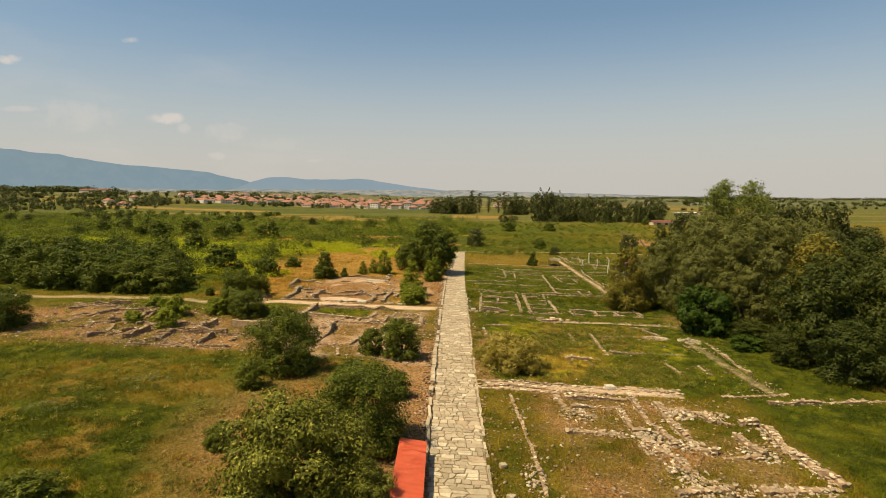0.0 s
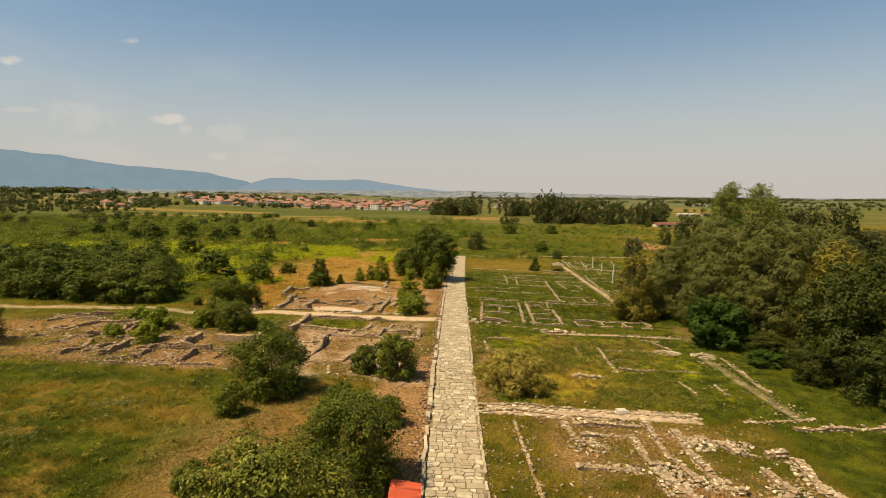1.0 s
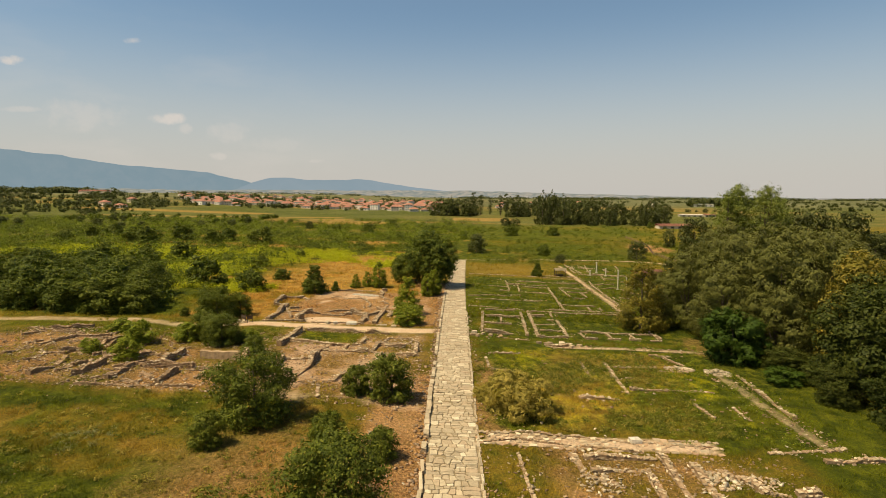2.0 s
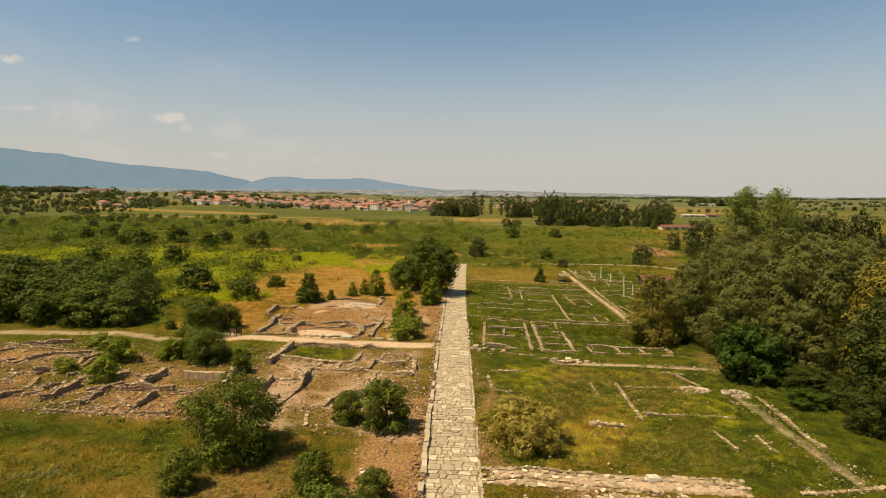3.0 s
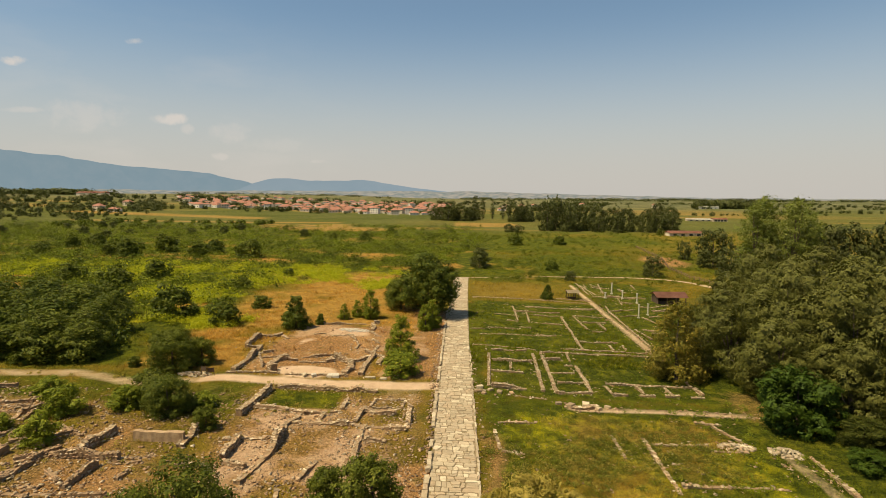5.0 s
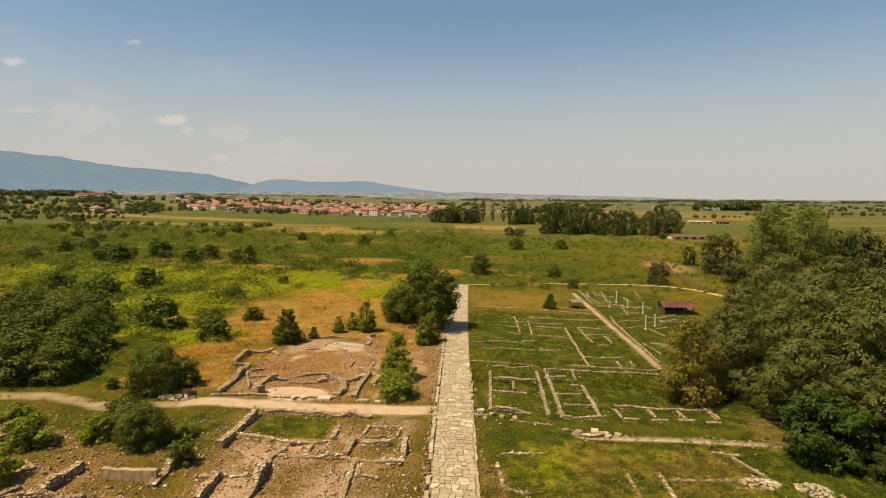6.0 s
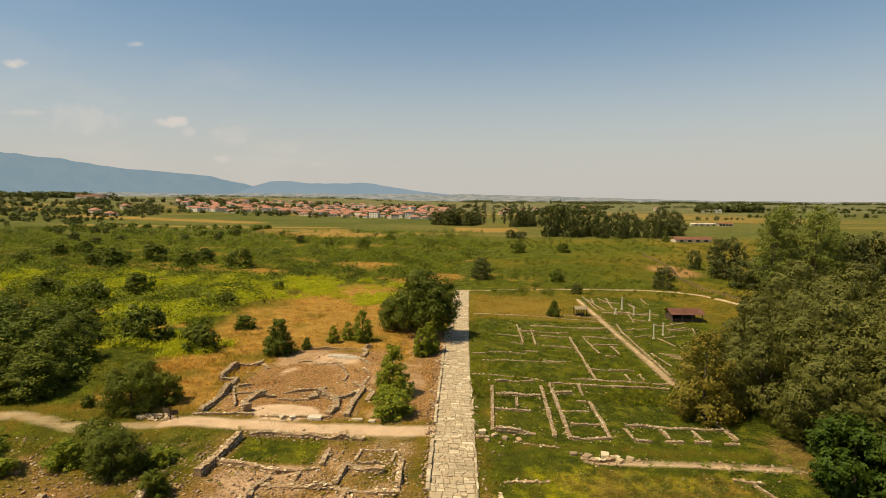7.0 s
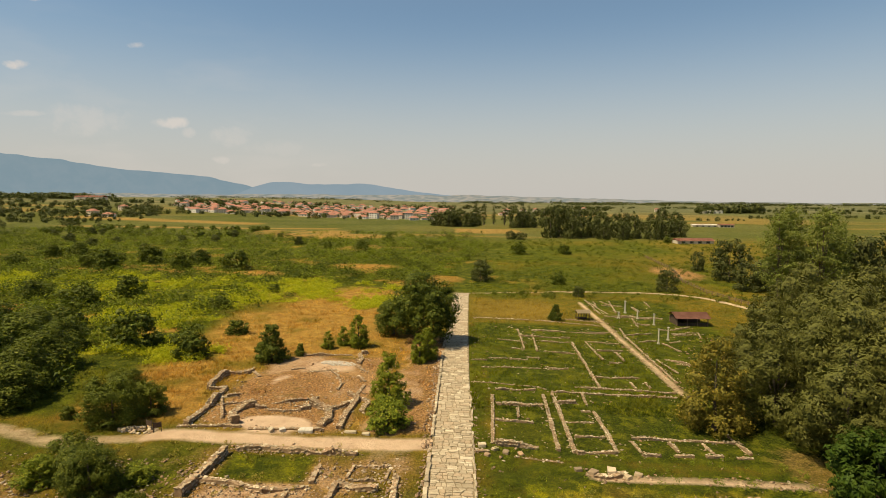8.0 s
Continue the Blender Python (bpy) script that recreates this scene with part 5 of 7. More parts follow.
# ---- loose rubble ----
def build_rubble():
    rs = np.random.RandomState(77)
    rows = []

    def heap(n, x0, x1, y0, y1, lo=0.10, hi=0.34, pick=None):
        k = 0
        while k < n:
            x, y = rs.uniform(x0, x1), rs.uniform(y0, y1)
            if abs(x - float(road_x(y))) < ROAD_HALF + 0.35 or abs(y - float(track_y(x))) < 1.2 and x < 0:
                k += 1
                continue
            if -22 < x < -12.6 and 89.3 < y < 95.4:
                k += 1
                continue
            if rs.rand() < np.clip((float(fbm(x, y, 3.0, 33)) - 0.32) * 4, 0.08, 1):
                s = lo + (hi - lo) * rs.rand() ** 2.2
                rows.append((x, y, ground_z(x, y) + s * 0.12, s * rs.uniform(0.9, 1.5), s, s * 0.75, rs.uniform(0, 6.28)))
                k += 1
    heap(3800, -26, -3, 66, 97)
    heap(4200, -64, -24, 67.5, 93, 0.09, 0.36)
    heap(500, -9, -1.8, 40, 70, 0.1, 0.4)
    heap(700, -30, -8, 101, 134)
    heap(350, -8, -1, 100, 150)
    heap(1500, 10, 31, 37, 58, 0.08, 0.30)
    heap(260, 3.2, 10, 32, 58)
    heap(300, 3.5, 36, 62, 97, 0.12, 0.4)
    heap(350, 4, 37, 97, 165, 0.12, 0.4)
    heap(200, 38, 58, 140, 195, 0.15, 0.5)
    heap(180, -60, -12, 35, 66, 0.08, 0.2)
    heap(420, 36.0, 39.6, 118, 175, 0.12, 0.42)
    heap(300, 35.4, 39.2, 60, 84, 0.1, 0.34)
    heap(160, 16, 41, 93.2, 95.4, 0.12, 0.4)
    for _ in range(1100):
        y = rs.uniform(38, 150)
        x, s = float(road_x(y)) - ROAD_HALF - 0.15 - abs(rs.normal(0.35, 0.5)), rs.uniform(0.08, 0.4)
        rows.append((x, y, ground_z(x, y) + s * 0.15, s * rs.uniform(0.9, 1.6), s, s * 0.75, rs.uniform(0, 6.28)))
    for _ in range(260):
        y = rs.uniform(32, 118)
        x, s = float(road_x(y)) + ROAD_HALF + 0.3 + abs(rs.normal(0, 0.5)), rs.uniform(0.07, 0.3)
        rows.append((x, y, ground_z(x, y) + s * 0.15, s * rs.uniform(0.9, 1.6), s, s * 0.75, rs.uniform(0, 6.28)))
    me = joined_stones("rubble", rows, STONE_BROWN, SMALL_ROCKS)
    return tagged(new("rubble", me), "loose pale rubble stones scattered over bare earth", "rubble", kind="stuff")


build_rubble()


def loose_block(x, y, sx, sy, sz, turn, label, material=MARBLE, seed=0, name="stone_block"):
    rs = np.random.RandomState(seed)
    bm = bmesh.new()
    for sx2 in (-1, 1):
        for sy2 in (-1, 1):
            for z in (0, 1):
                for _ in range(3):
                    bm.verts.new((sx2 * sx / 2 * rs.uniform(0.55, 1.0), sy2 * sy / 2 * rs.uniform(0.55, 1.0), z * sz * rs.uniform(0.55, 1.0)))
    r = bmesh.ops.convex_hull(bm, input=bm.verts)
    bmesh.ops.delete(bm, geom=list({q for q in r["geom_interior"] if isinstance(q, bmesh.types.BMVert)}), context="VERTS")
    ob = new(name, from_bm(name, bm, material))
    ob.matrix_basis = pose(x, y, ground_z(x, y) - 0.05, 0, 0, turn)
    return tagged(ob, label, "stone block", "loose marble blocks")


loose_block(-15.7, 101.4, 2.0, 0.8, 0.55, 5, "pale marble block lying at the track's edge", seed=1)
loose_block(-18.4, 101.3, 0.8, 0.7, 0.5, 30, "pale broken marble block beside the track", seed=2)
loose_block(18.3, 60.2, 1.2, 0.7, 0.55, 8, "white marble block on the causeway", seed=3)
loose_block(-19.6, 101.0, 0.6, 0.6, 0.6, 50, "grey stone block beside the track", SLAB, seed=4)
loose_block(-10.5, 101.9, 1.5, 0.6, 0.3, 2, "flat pale stone block at the track's edge", SLAB, seed=5)
loose_block(-8.6, 101.6, 1.0, 0.6, 0.3, -4, "flat pale stone block at the track's edge", SLAB, seed=6)
loose_block(-6.6, 58.6, 0.8, 0.5, 0.35, 12, "white stone block on brown earth", seed=7)
loose_block(4.2, 40.6, 0.6, 0.5, 0.4, 20, "grey stone block at the kerb", SLAB, seed=8)
loose_block(4.3, 36.0, 0.6, 0.6, 0.45, 50, "grey stone block at the kerb", SLAB, seed=9)
for k, (x, y, s) in enumerate(((5.0, 100.2, 1.0), (6.4, 99.4, .8), (7.6, 98.8, .9), (9.2, 98.6, .8), (5.4, 97.9, .7), (15.0, 95.6, .9), (16.4, 94.9, 1.1), (18.6, 95.6, 1.2), (19.9, 94.6, 1.0), (21.3, 95.2, .9))):
    loose_block(x, y, 1.0 * s, 0.8 * s, 0.45 * s, 37 * k, "tumbled grey stone block in the grass", STONE, seed=20 + k)


def stone_heap(name, label, cx, cy, rx, ry, n, high, lo, hi, material, seed):
    rs = np.random.RandomState(seed)
    rows = []
    for _ in range(n):
        a, r = rs.uniform(0, 6.28), math.sqrt(rs.rand())
        x, y = cx + rx * r * math.cos(a), cy + ry * r * math.sin(a)
        s = rs.uniform(lo, hi)
        rows.append((x - cx, y - cy, ground_z(x, y) - ground_z(cx, cy) + high * (1 - r) * rs.rand() + 0.05, s * 1.3, s, s * 0.8, rs.uniform(0, 6.28)))
    ob = new(name, joined_stones(name, rows, material))
    ob.location = (cx, cy, ground_z(cx, cy))
    return tagged(ob, label, "stone heap", kind="stuff")


stone_heap("stone_heap", "heap of pale stones in the meadow", 32.6, 84.6, 2.1, 0.9, 110, 0.4, 0.2, 0.45, STONE_LOOSE, 1)
stone_heap("stone_heap", "field of white stones behind the hall", -17.0, 128.4, 2.9, 1.3, 120, 0.12, 0.18, 0.42, MARBLE, 2)
stone_heap("stone_heap", "tumbled stones at the head of the path", 37.6, 83.6, 1.8, 1.4, 120, 0.6, 0.2, 0.5, SLAB_FAR, 3)
stone_heap("stone_heap", "tumbled wall stones between the ruin walls", 18.4, 47.0, 1.3, 2.6, 90, 0.25, 0.15, 0.42, STONE_LOOSE, 5)
stone_heap("stone_heap", "tumbled wall stones between the ruin walls", 23.2, 53.5, 1.4, 1.6, 70, 0.25, 0.15, 0.42, STONE_LOOSE, 6)
stone_heap("stone_heap", "tumbled wall stones along the ruin wall", 29.6, 46.0, 0.8, 4.5, 70, 0.2, 0.15, 0.4, STONE_LOOSE, 7)
for k, (x, y, rx, ry, n) in enumerate(((17.6, 45.4, 1.2, 1.6, 110), (21.2, 46.0, 1.5, 1.2, 120), (26.4, 53.6, 1.6, 1.0, 80), (26.7, 45.2, 1.2, 1.8, 110), (18.6, 41.0, 1.1, 2.2, 130), (12.8, 52.0, 1.6, 1.8, 110), (6.5, 38.8, 0.7, 2.6, 80), (19.6, 38.4, 2.6, 1.0, 130), (25.6, 39.0, 3.0, 0.9, 120), (14.5, 48.0, 3.2, 0.7, 110), (30.0, 43.4, 0.9, 3.0, 120))):
    stone_heap("stone_heap", "pale rubble fallen from the ruin walls", x, y, rx * 1.15, ry * 1.15, int(n * 0.8), 0.15, 0.09, 0.32, STONE_LOOSE, 40 + k)
stone_heap("stone_heap", "tumbled stones beside the sandy track", -34.5, 99.8, 2.2, 1.0, 90, 0.3, 0.2, 0.5, STONE_LOOSE, 8)


# ---- buildings ----
def road_hut():
    """A small site hut with a lean-to sheet roof beside the road."""
    x0, x1, y0, y1 = -3.90, -1.78, 28.9, 41.6
    root = tagged(new("hut"), "low site shelter with a bright red sheet roof beside the road", "hut")
    g = ground_z(-2.7, 34) - 1.0
    root.location = (-2.7, 34, g)
    lx0, lx1, ly0, ly1 = x0 + 2.7 + 0.1, x1 + 2.7 - 0.25, y0 - 34 + 0.2, y1 - 34 - 0.25
    for n, b in (("wall", (lx0, lx1, ly1 - 0.12, ly1)), ("wall", (lx0, lx1, ly0, ly0 + 0.12)), ("wall", (lx0, lx0 + 0.12, ly0 + 0.12, ly1 - 0.12)), ("wall", (lx1 - 0.12, lx1, ly0 + 0.12, ly1 - 0.12))):
        part(n, box_mesh("wall", *b, 0.6, 2.15, WOOD_DARK), root, "dark timber wall")
    bm = bmesh.new()
    n = 44
    rows = []
    for k in range(n + 1):
        y = y0 - 34 + (y1 - y0) * k / n
        r = 0.012 * (k % 2)
        rows.append([bm.verts.new((x0 + 2.7, y - 2.6 * 0, 2.62 + r)), bm.verts.new((x1 + 2.7, y, 2.25 + r))])
    for a, b in zip(rows, rows[1:]):
        bm.faces.new((a[0], a[1], b[1], b[0]))
    bmesh.ops.solidify(bm, geom=bm.faces[:], thickness=0.05)
    part("roof", from_bm("roof", bm, ROOF_RED), root, "ribbed bright red sheet roof")
    part("fascia", box_mesh("fascia", x1 + 2.7 - 0.02, x1 + 2.7 + 0.02, y0 - 34, y1 - 34, 2.08, 2.24, ROOF_RED, 0.005), root, "red edge board")
    return root


road_hut()


def gable(bm, x0, x1, y0, y1, z0, rise, over=0.4, thick=0.18):
    """A gable roof with its ridge along x."""
    a, b, c, d, m = x0 - over, x1 + over, y0 - over, y1 + over, (y0 + y1) / 2
    vs = [bm.verts.new(p) for p in ((a, c, z0), (b, c, z0), (b, m, z0 + rise), (a, m, z0 + rise), (a, d, z0), (b, d, z0))]
    f = [bm.faces.new((vs[0], vs[1], vs[2], vs[3])), bm.faces.new((vs[3], vs[2], vs[5], vs[4]))]
    bmesh.ops.solidify(bm, geom=f, thickness=thick)


def long_shed():
    root = tagged(new("shed"), "long low shelter with a brown tiled roof over the ruins", "shed")
    cx, cy = 59.6, 172.5
    root.matrix_basis = pose(cx, cy, ground_z(cx, cy), 0, 0, -2)
    bm = bmesh.new()
    gable(bm, -3.8, 3.8, -2.6, 2.6, 1.9, 1.1)
    part("roof", from_bm("roof", bm, TILE_BROWN), root, "low brown tiled gable roof")
    for x in (-3.6, -1.2, 1.2, 3.6):
        for y in (-2.4, 2.4):
            part("post", box_mesh("post", x - 0.1, x + 0.1, y - 0.1, y + 0.1, -0.4, 2.0, WOOD), root)
    part("wall", box_mesh("wall", -3.6, 3.6, 2.2, 2.34, -0.4, 1.9, WOOD_DARK), root, "dark boarded wall")
    part("wall", box_mesh("wall", -3.6, -3.46, -2.2, 2.2, -0.4, 1.9, WOOD_DARK), root, "dark boarded wall")
    part("low_wall", box_mesh("low_wall", -3.6, 3.6, -2.32, -2.2, -0.4, 0.8, WOOD_DARK), root, "boarded parapet")
    return root


long_shed()


def pavilion():
    root = tagged(new("pavilion"), "small open wooden shelter with a pale pitched roof beside the path", "pavilion")
    cx, cy = 34.2, 174.0
    root.matrix_basis = pose(cx, cy, ground_z(cx, cy), 0, 0, 4)
    bm = bmesh.new()
    gable(bm, -1.4, 1.4, -1.2, 1.2, 1.9, 0.6, 0.35, 0.12)
    part("roof", from_bm("roof", bm, SLAB_FAR), root, "pale weathered roof")
    for x in (-1.3, 0, 1.3):
        for y in (-1.1, 1.1):
            part("post", box_mesh("post", x - 0.09, x + 0.09, y - 0.09, y + 0.09, -0.4, 1.95, WOOD_DARK), root)
    part("bench", box_mesh("bench", -1.2, 1.2, 0.6, 1.0, 0.0, 0.45, WOOD_DARK), root)
    return root


pavilion()


def column(x, y, h, r, label):
    root = tagged(new("column"), label, "column", "re-erected marble columns")
    root.location = (x, y, ground_z(x, y))
    bm = bmesh.new()
    bmesh.ops.create_cone(bm, cap_ends=True, segments=18, radius1=r, radius2=r * 0.86, depth=h, matrix=Matrix.Translation((0, 0, h / 2 + 0.25)))
    part("shaft", from_bm("shaft", bm, MARBLE, False), root)
    part("base", box_mesh("base", -r * 1.5, r * 1.5, -r * 1.5, r * 1.5, -0.2, 0.28, MARBLE, 0.04), root)
    part("capital", box_mesh("capital", -r * 1.25, r * 1.25, -r * 1.25, r * 1.25, h + 0.25, h + 0.42, MARBLE, 0.04), root)
    return root


column(47.5, 183.0, 2.8, 0.2, "tall pale marble column among low walls")
column(48.5, 176.4, 1.9, 0.18, "short pale marble column beside a wall")
column(50.3, 170.0, 2.3, 0.17, "pale marble column in front of the shelter")
column(44.8, 152.4, 2.8, 0.16, "slender pale marble column among low walls")
column(48.2, 156.0, 2.4, 0.16, "slender pale marble column among low walls")
column(43.8, 176.4, 1.3, 0.22, "broken pale marble column stump")


def info_board(x, y, turn):
    root = tagged(new("info_board"), "small dark visitor board on two posts beside the track", "sign")
    root.matrix_basis = pose(x, y, ground_z(x, y), 0, 0, turn) @ Matrix.Scale(0.72, 4)
    for s in (-0.55, 0.55):
        part("post", box_mesh("post", s - 0.06, s + 0.06, -0.06, 0.06, -0.3, 1.7, WOOD_DARK), root)
    part("board", box_mesh("board", -0.5, 0.5, -0.05, 0.03, 0.75, 1.55, WOOD_DARK, 0.01), root, "dark board")
    return root


info_board(-32.1, 99.4, 25)
info_board(-33.3, 99.9, -20)


def rail_fence(line, label):
    root = tagged(new("fence"), label, "fence")
    (x0, y0) = line[0]
    root.location = (x0, y0, 0)
    for (ax, ay), (bx, by) in zip(line, line[1:]):
        l = math.hypot(bx - ax, by - ay)
        n = int(l / 2.6)
        for k in range(n):
            px, py = ax + (bx - ax) * k / n, ay + (by - ay) * k / n
            qx, qy = ax + (bx - ax) * (k + 1) / n, ay + (by - ay) * (k + 1) / n
            z, z2 = ground_z(px, py), ground_z(qx, qy)
            part("post", FENCE_POST, root, "", pose(px - x0, py - y0, z))
            for h in (0.55, 1.05):
                bm = bmesh.new()
                tube(bm, (px - x0, py - y0, z + h), (qx - x0, qy - y0, z2 + h), 0.07, 0.07, 6)
                part("rail", from_bm("rail", bm, WOOD), root)
    return root


FENCE_POST = box_mesh("post", -0.09, 0.09, -0.09, 0.09, -0.3, 1.3, WOOD, 0.02)
rail_fence([(100, 320), (94, 268), (85.5, 238), (84, 216), (87.4, 194)], "brown wooden rail fence along the far track")


# ---- village ----
def house(name, label, wide, deep, high, rise, wall_mat, roof_mat, rows=2):
    root = tagged(new(name), label, "house", "houses of the village")
    part("wall", box_mesh("wall", -wide / 2, wide / 2, -deep / 2, deep / 2, -2, high, wall_mat), root)
    bm = bmesh.new()
    o = 0.5
    a = [bm.verts.new(p) for p in ((-wide / 2 - o, -deep / 2 - o, high), (wide / 2 + o, -deep / 2 - o, high), (wide / 2 + o, deep / 2 + o, high), (-wide / 2 - o, deep / 2 + o, high), (-wide / 5, 0, high + rise), (wide / 5, 0, high + rise))]
    for f in ((0, 1, 5, 4), (1, 2, 5), (2, 3, 4, 5), (3, 0, 4), (3, 2, 1, 0)):
        bm.faces.new([a[k] for k in f])
    part("roof", from_bm("roof", bm, roof_mat), root, "clay tile hip roof")
    for r in range(rows):
        for k in range(3):
            x = (k - 1) * wide * 0.3
            part("window", box_mesh("window", x - 0.6, x + 0.6, -deep / 2 - 0.05, -deep / 2 + 0.02, 1.0 + 3 * r, 2.3 + 3 * r, GLASS_DARK), root)
    return root


VILLAGE = random.Random(9)
h1 = house("house", "two-storey plastered village house with red tile roof", 11, 9, 6, 2.6, PLASTER, TILE_RED)
h2 = house("house", "low white village house with red tile roof", 13, 8, 3.2, 2.4, WHITE_PAINT, TILE_RED, 1)
h3 = house("house", "three-storey white village house with red tile roof", 12, 10, 8.5, 2.4, WHITE_PAINT, TILE_RED, 3)
h1.matrix_basis = pose(-66, 742, ground_z(-66, 742), 0, 0, 8)
h2.matrix_basis = pose(-110, 770, ground_z(-110, 770), 0, 0, -15)
h3.matrix_basis = pose(-262, 850, ground_z(-262, 850), 0, 0, 4)
h4 = house("house", "distant plastered village house with red tile roof", 14, 10, 4.6, 2.8, PLASTER, TILE_RED, 0)
h5 = house("house", "distant white village house with red tile roof", 12, 9, 6.0, 2.4, WHITE_PAINT, TILE_RED, 0)
for ob in (h4, h5):
    for x in (-3.2, 2.6):
        part("window", box_mesh("window", x - 0.7, x + 0.7, -5.1 if ob is h4 else -4.6, -4.4, 1.4, 2.9, GLASS_DARK), ob)
h4.matrix_basis = pose(-150, 1120, ground_z(-150, 1120), 0, 0, 8)
h5.matrix_basis = pose(-260, 1240, ground_z(-260, 1240), 0, 0, -8)


def village_edge(b):
    """Where the village begins, by slope to the side of straight ahead."""
    return float(np.interp(b, (-0.47, -0.35, -0.27, -0.165, -0.03, 0.01), (830, 890, 880, 785, 728, 735)))


spots = []
while len(spots) < 268:
    b = VILLAGE.uniform(-0.47, 0.008)
    deep = 900 * VILLAGE.random() ** 1.6
    y = village_edge(b) + deep
    x = b * y
    if VILLAGE.random() < 0.5 * max(0.0, (-b - 0.33) / 0.14):
        continue
    gap = 15 if deep < 300 else 19
    if any((x - a) ** 2 + (y - b2) ** 2 < gap ** 2 for a, b2 in spots):
        continue
    spots.append((x, y))
for k, (x, y) in enumerate(spots):
    s = VILLAGE.uniform(0.6, 1.0)
    kind = (h1, h2, h1, h3, h2)[k % 5] if y < 830 else (h4, h5, h4)[k % 3]
    copy_thing(kind, pose(x, y, ground_z(x, y), 0, 0, VILLAGE.uniform(-40, 40)) @ Matrix.Diagonal((s * VILLAGE.uniform(0.9, 1.4), s, s * VILLAGE.uniform(0.85, 1.2), 1)))
for x, y in ((-330, 860), (-352, 880), (-312, 845), (-205, 838), (-238, 842), (-420, 700), (-395, 690), (-470, 850), (150, 1150), (95, 1000), (190, 1250), (330, 1400), (470, 1300), (120, 1180)):
    copy_thing(h2 if (x + y) % 2 else h1, pose(x, y, ground_z(x, y), 0, 0, VILLAGE.uniform(-20, 20)))


def barn(x, y, wide, deep, high, roof, wall, label, turn=0, rise=1.5):
    root = tagged(new("barn"), label, "barn")
    root.matrix_basis = pose(x, y, ground_z(x, y), 0, 0, turn)
    part("wall", box_mesh("wall", -wide / 2, wide / 2, -deep / 2, deep / 2, -2, high, wall), root)
    bm = bmesh.new()
    gable(bm, -wide / 2, wide / 2, -deep / 2, deep / 2, high, rise, 0.6, 0.3)
    part("roof", from_bm("roof", bm, roof), root)
    # dark panels on the closed wall stand for the shade inside open doorways
    for k in range(4):
        px = (k - 1.5) * wide / 4.4
        part("doorway", box_mesh("doorway", px - 1.2, px + 1.2, -deep / 2 - 0.06, -deep / 2 + 0.05, 0.2, min(2.6, high - 0.4), GLASS_DARK), root, "dark panel for the shade of an opening")
    return root


barn(-900, 1450, 72, 22, 7, TILE_RED, PLASTER, "long distant barn with a red tile roof", 0, 4)
barn(162, 406, 24, 8, 2.0, TILE_RED, PLASTER, "low farm shed with a red tile roof in the fields", 3)
barn(272, 630, 26, 8, 1.8, WHITE_PAINT, PLASTER, "low pale greenhouse shed in the fields", -8, 1.0)
barn(290, 622, 14, 8, 2.4, TILE_RED, PLASTER, "low farm shed with a red roof in the fields", -8, 1.2)
barn(540, 1190, 40, 14, 5, WHITE_PAINT, WHITE_PAINT, "white industrial hall far out on the plain", 0, 1.5)


# ---- far woods, hills and mountains ----
def far_wood(name, label, x0, x1, y, deep, high, n, seed, material=LEAF_FAR):
    rs = np.random.RandomState(seed)
    blobs = []
    for _ in range(n):
        x, yy = rs.uniform(x0, x1), y + rs.uniform(-deep, deep)
        if float(vnoise(x, yy, 0.05 * (x1 - x0) + 20, seed)) < 0.48 and deep > 20:
            continue
        z = ground_z(x, yy)
        h = high * rs.uniform(0.7, 1.15)
        blobs.append((x, yy, z + h * 0.45, h * rs.uniform(0.35, 0.8) * (1 + max(0, y - 1250) / 500), h * 0.5, h * 0.48))
    v = leaf_arrays(blobs, len(blobs) * 40, high * 0.22, rs, 0.6)
    return tagged(new(name, leaf_mesh(name, v, material)), label, "wood", kind="stuff")


far_wood("far_wood", "straight dark poplar plantation far out on the plain", 520, 650, 1200, 12, 17, 90, 1)
far_wood("far_wood", "dark strip of trees behind the far fields", 150, 260, 1000, 18, 11, 50, 2)
far_wood("far_wood", "dark hedges across the distant plain", 200, 1500, 1700, 30, 8, 150, 3)
far_wood("far_wood", "dark hedges across the distant plain", -700, 400, 1500, 120, 12, 200, 4)
far_wood("far_wood", "trees round the distant farms in the west", -1250, -420, 1150, 160, 11, 190, 5)
far_wood("far_wood", "trees on the western foothill", -1700, -1000, 1600, 120, 17, 330, 6)
far_wood("far_wood", "dark hedges across the distant plain", 100, 2200, 2500, 160, 14, 220, 7)
far_wood("far_wood", "dark hedges across the distant plain", -1500, 1800, 3200, 300, 14, 260, 17)
far_wood("far_wood", "tree rows across the distant plain", 150, 1300, 1350, 24, 7, 120, 18)
far_wood("far_wood", "dark shrubs covering the western plain", -420, -150, 470, 50, 4.0, 300, 21, LEAF_SHRUB)
far_wood("far_wood", "dark shrubs covering the western plain", -620, -330, 600, 70, 5.0, 260, 22)
far_wood("far_wood", "trees before the village", -700, -360, 720, 50, 6.0, 160, 23)
far_wood("far_wood", "garden trees among the village houses", -430, 10, 900, 130, 6.5, 330, 24)
far_wood("far_wood", "garden trees among the village houses", -520, -20, 1150, 160, 8.0, 330, 25)
far_wood("far_wood", "garden trees at the edge of the village", -180, 0, 790, 40, 4.5, 60, 29)
far_wood("far_wood", "trees round the distant farms in the west", -1100, -400, 860, 150, 7.5, 420, 26)
far_wood("far_wood", "dark tree rows across the plain", 420, 900, 900, 21, 5, 90, 27)
far_wood("far_wood", "dark tree rows across the plain", 460, 1100, 1150, 24, 6, 110, 28)
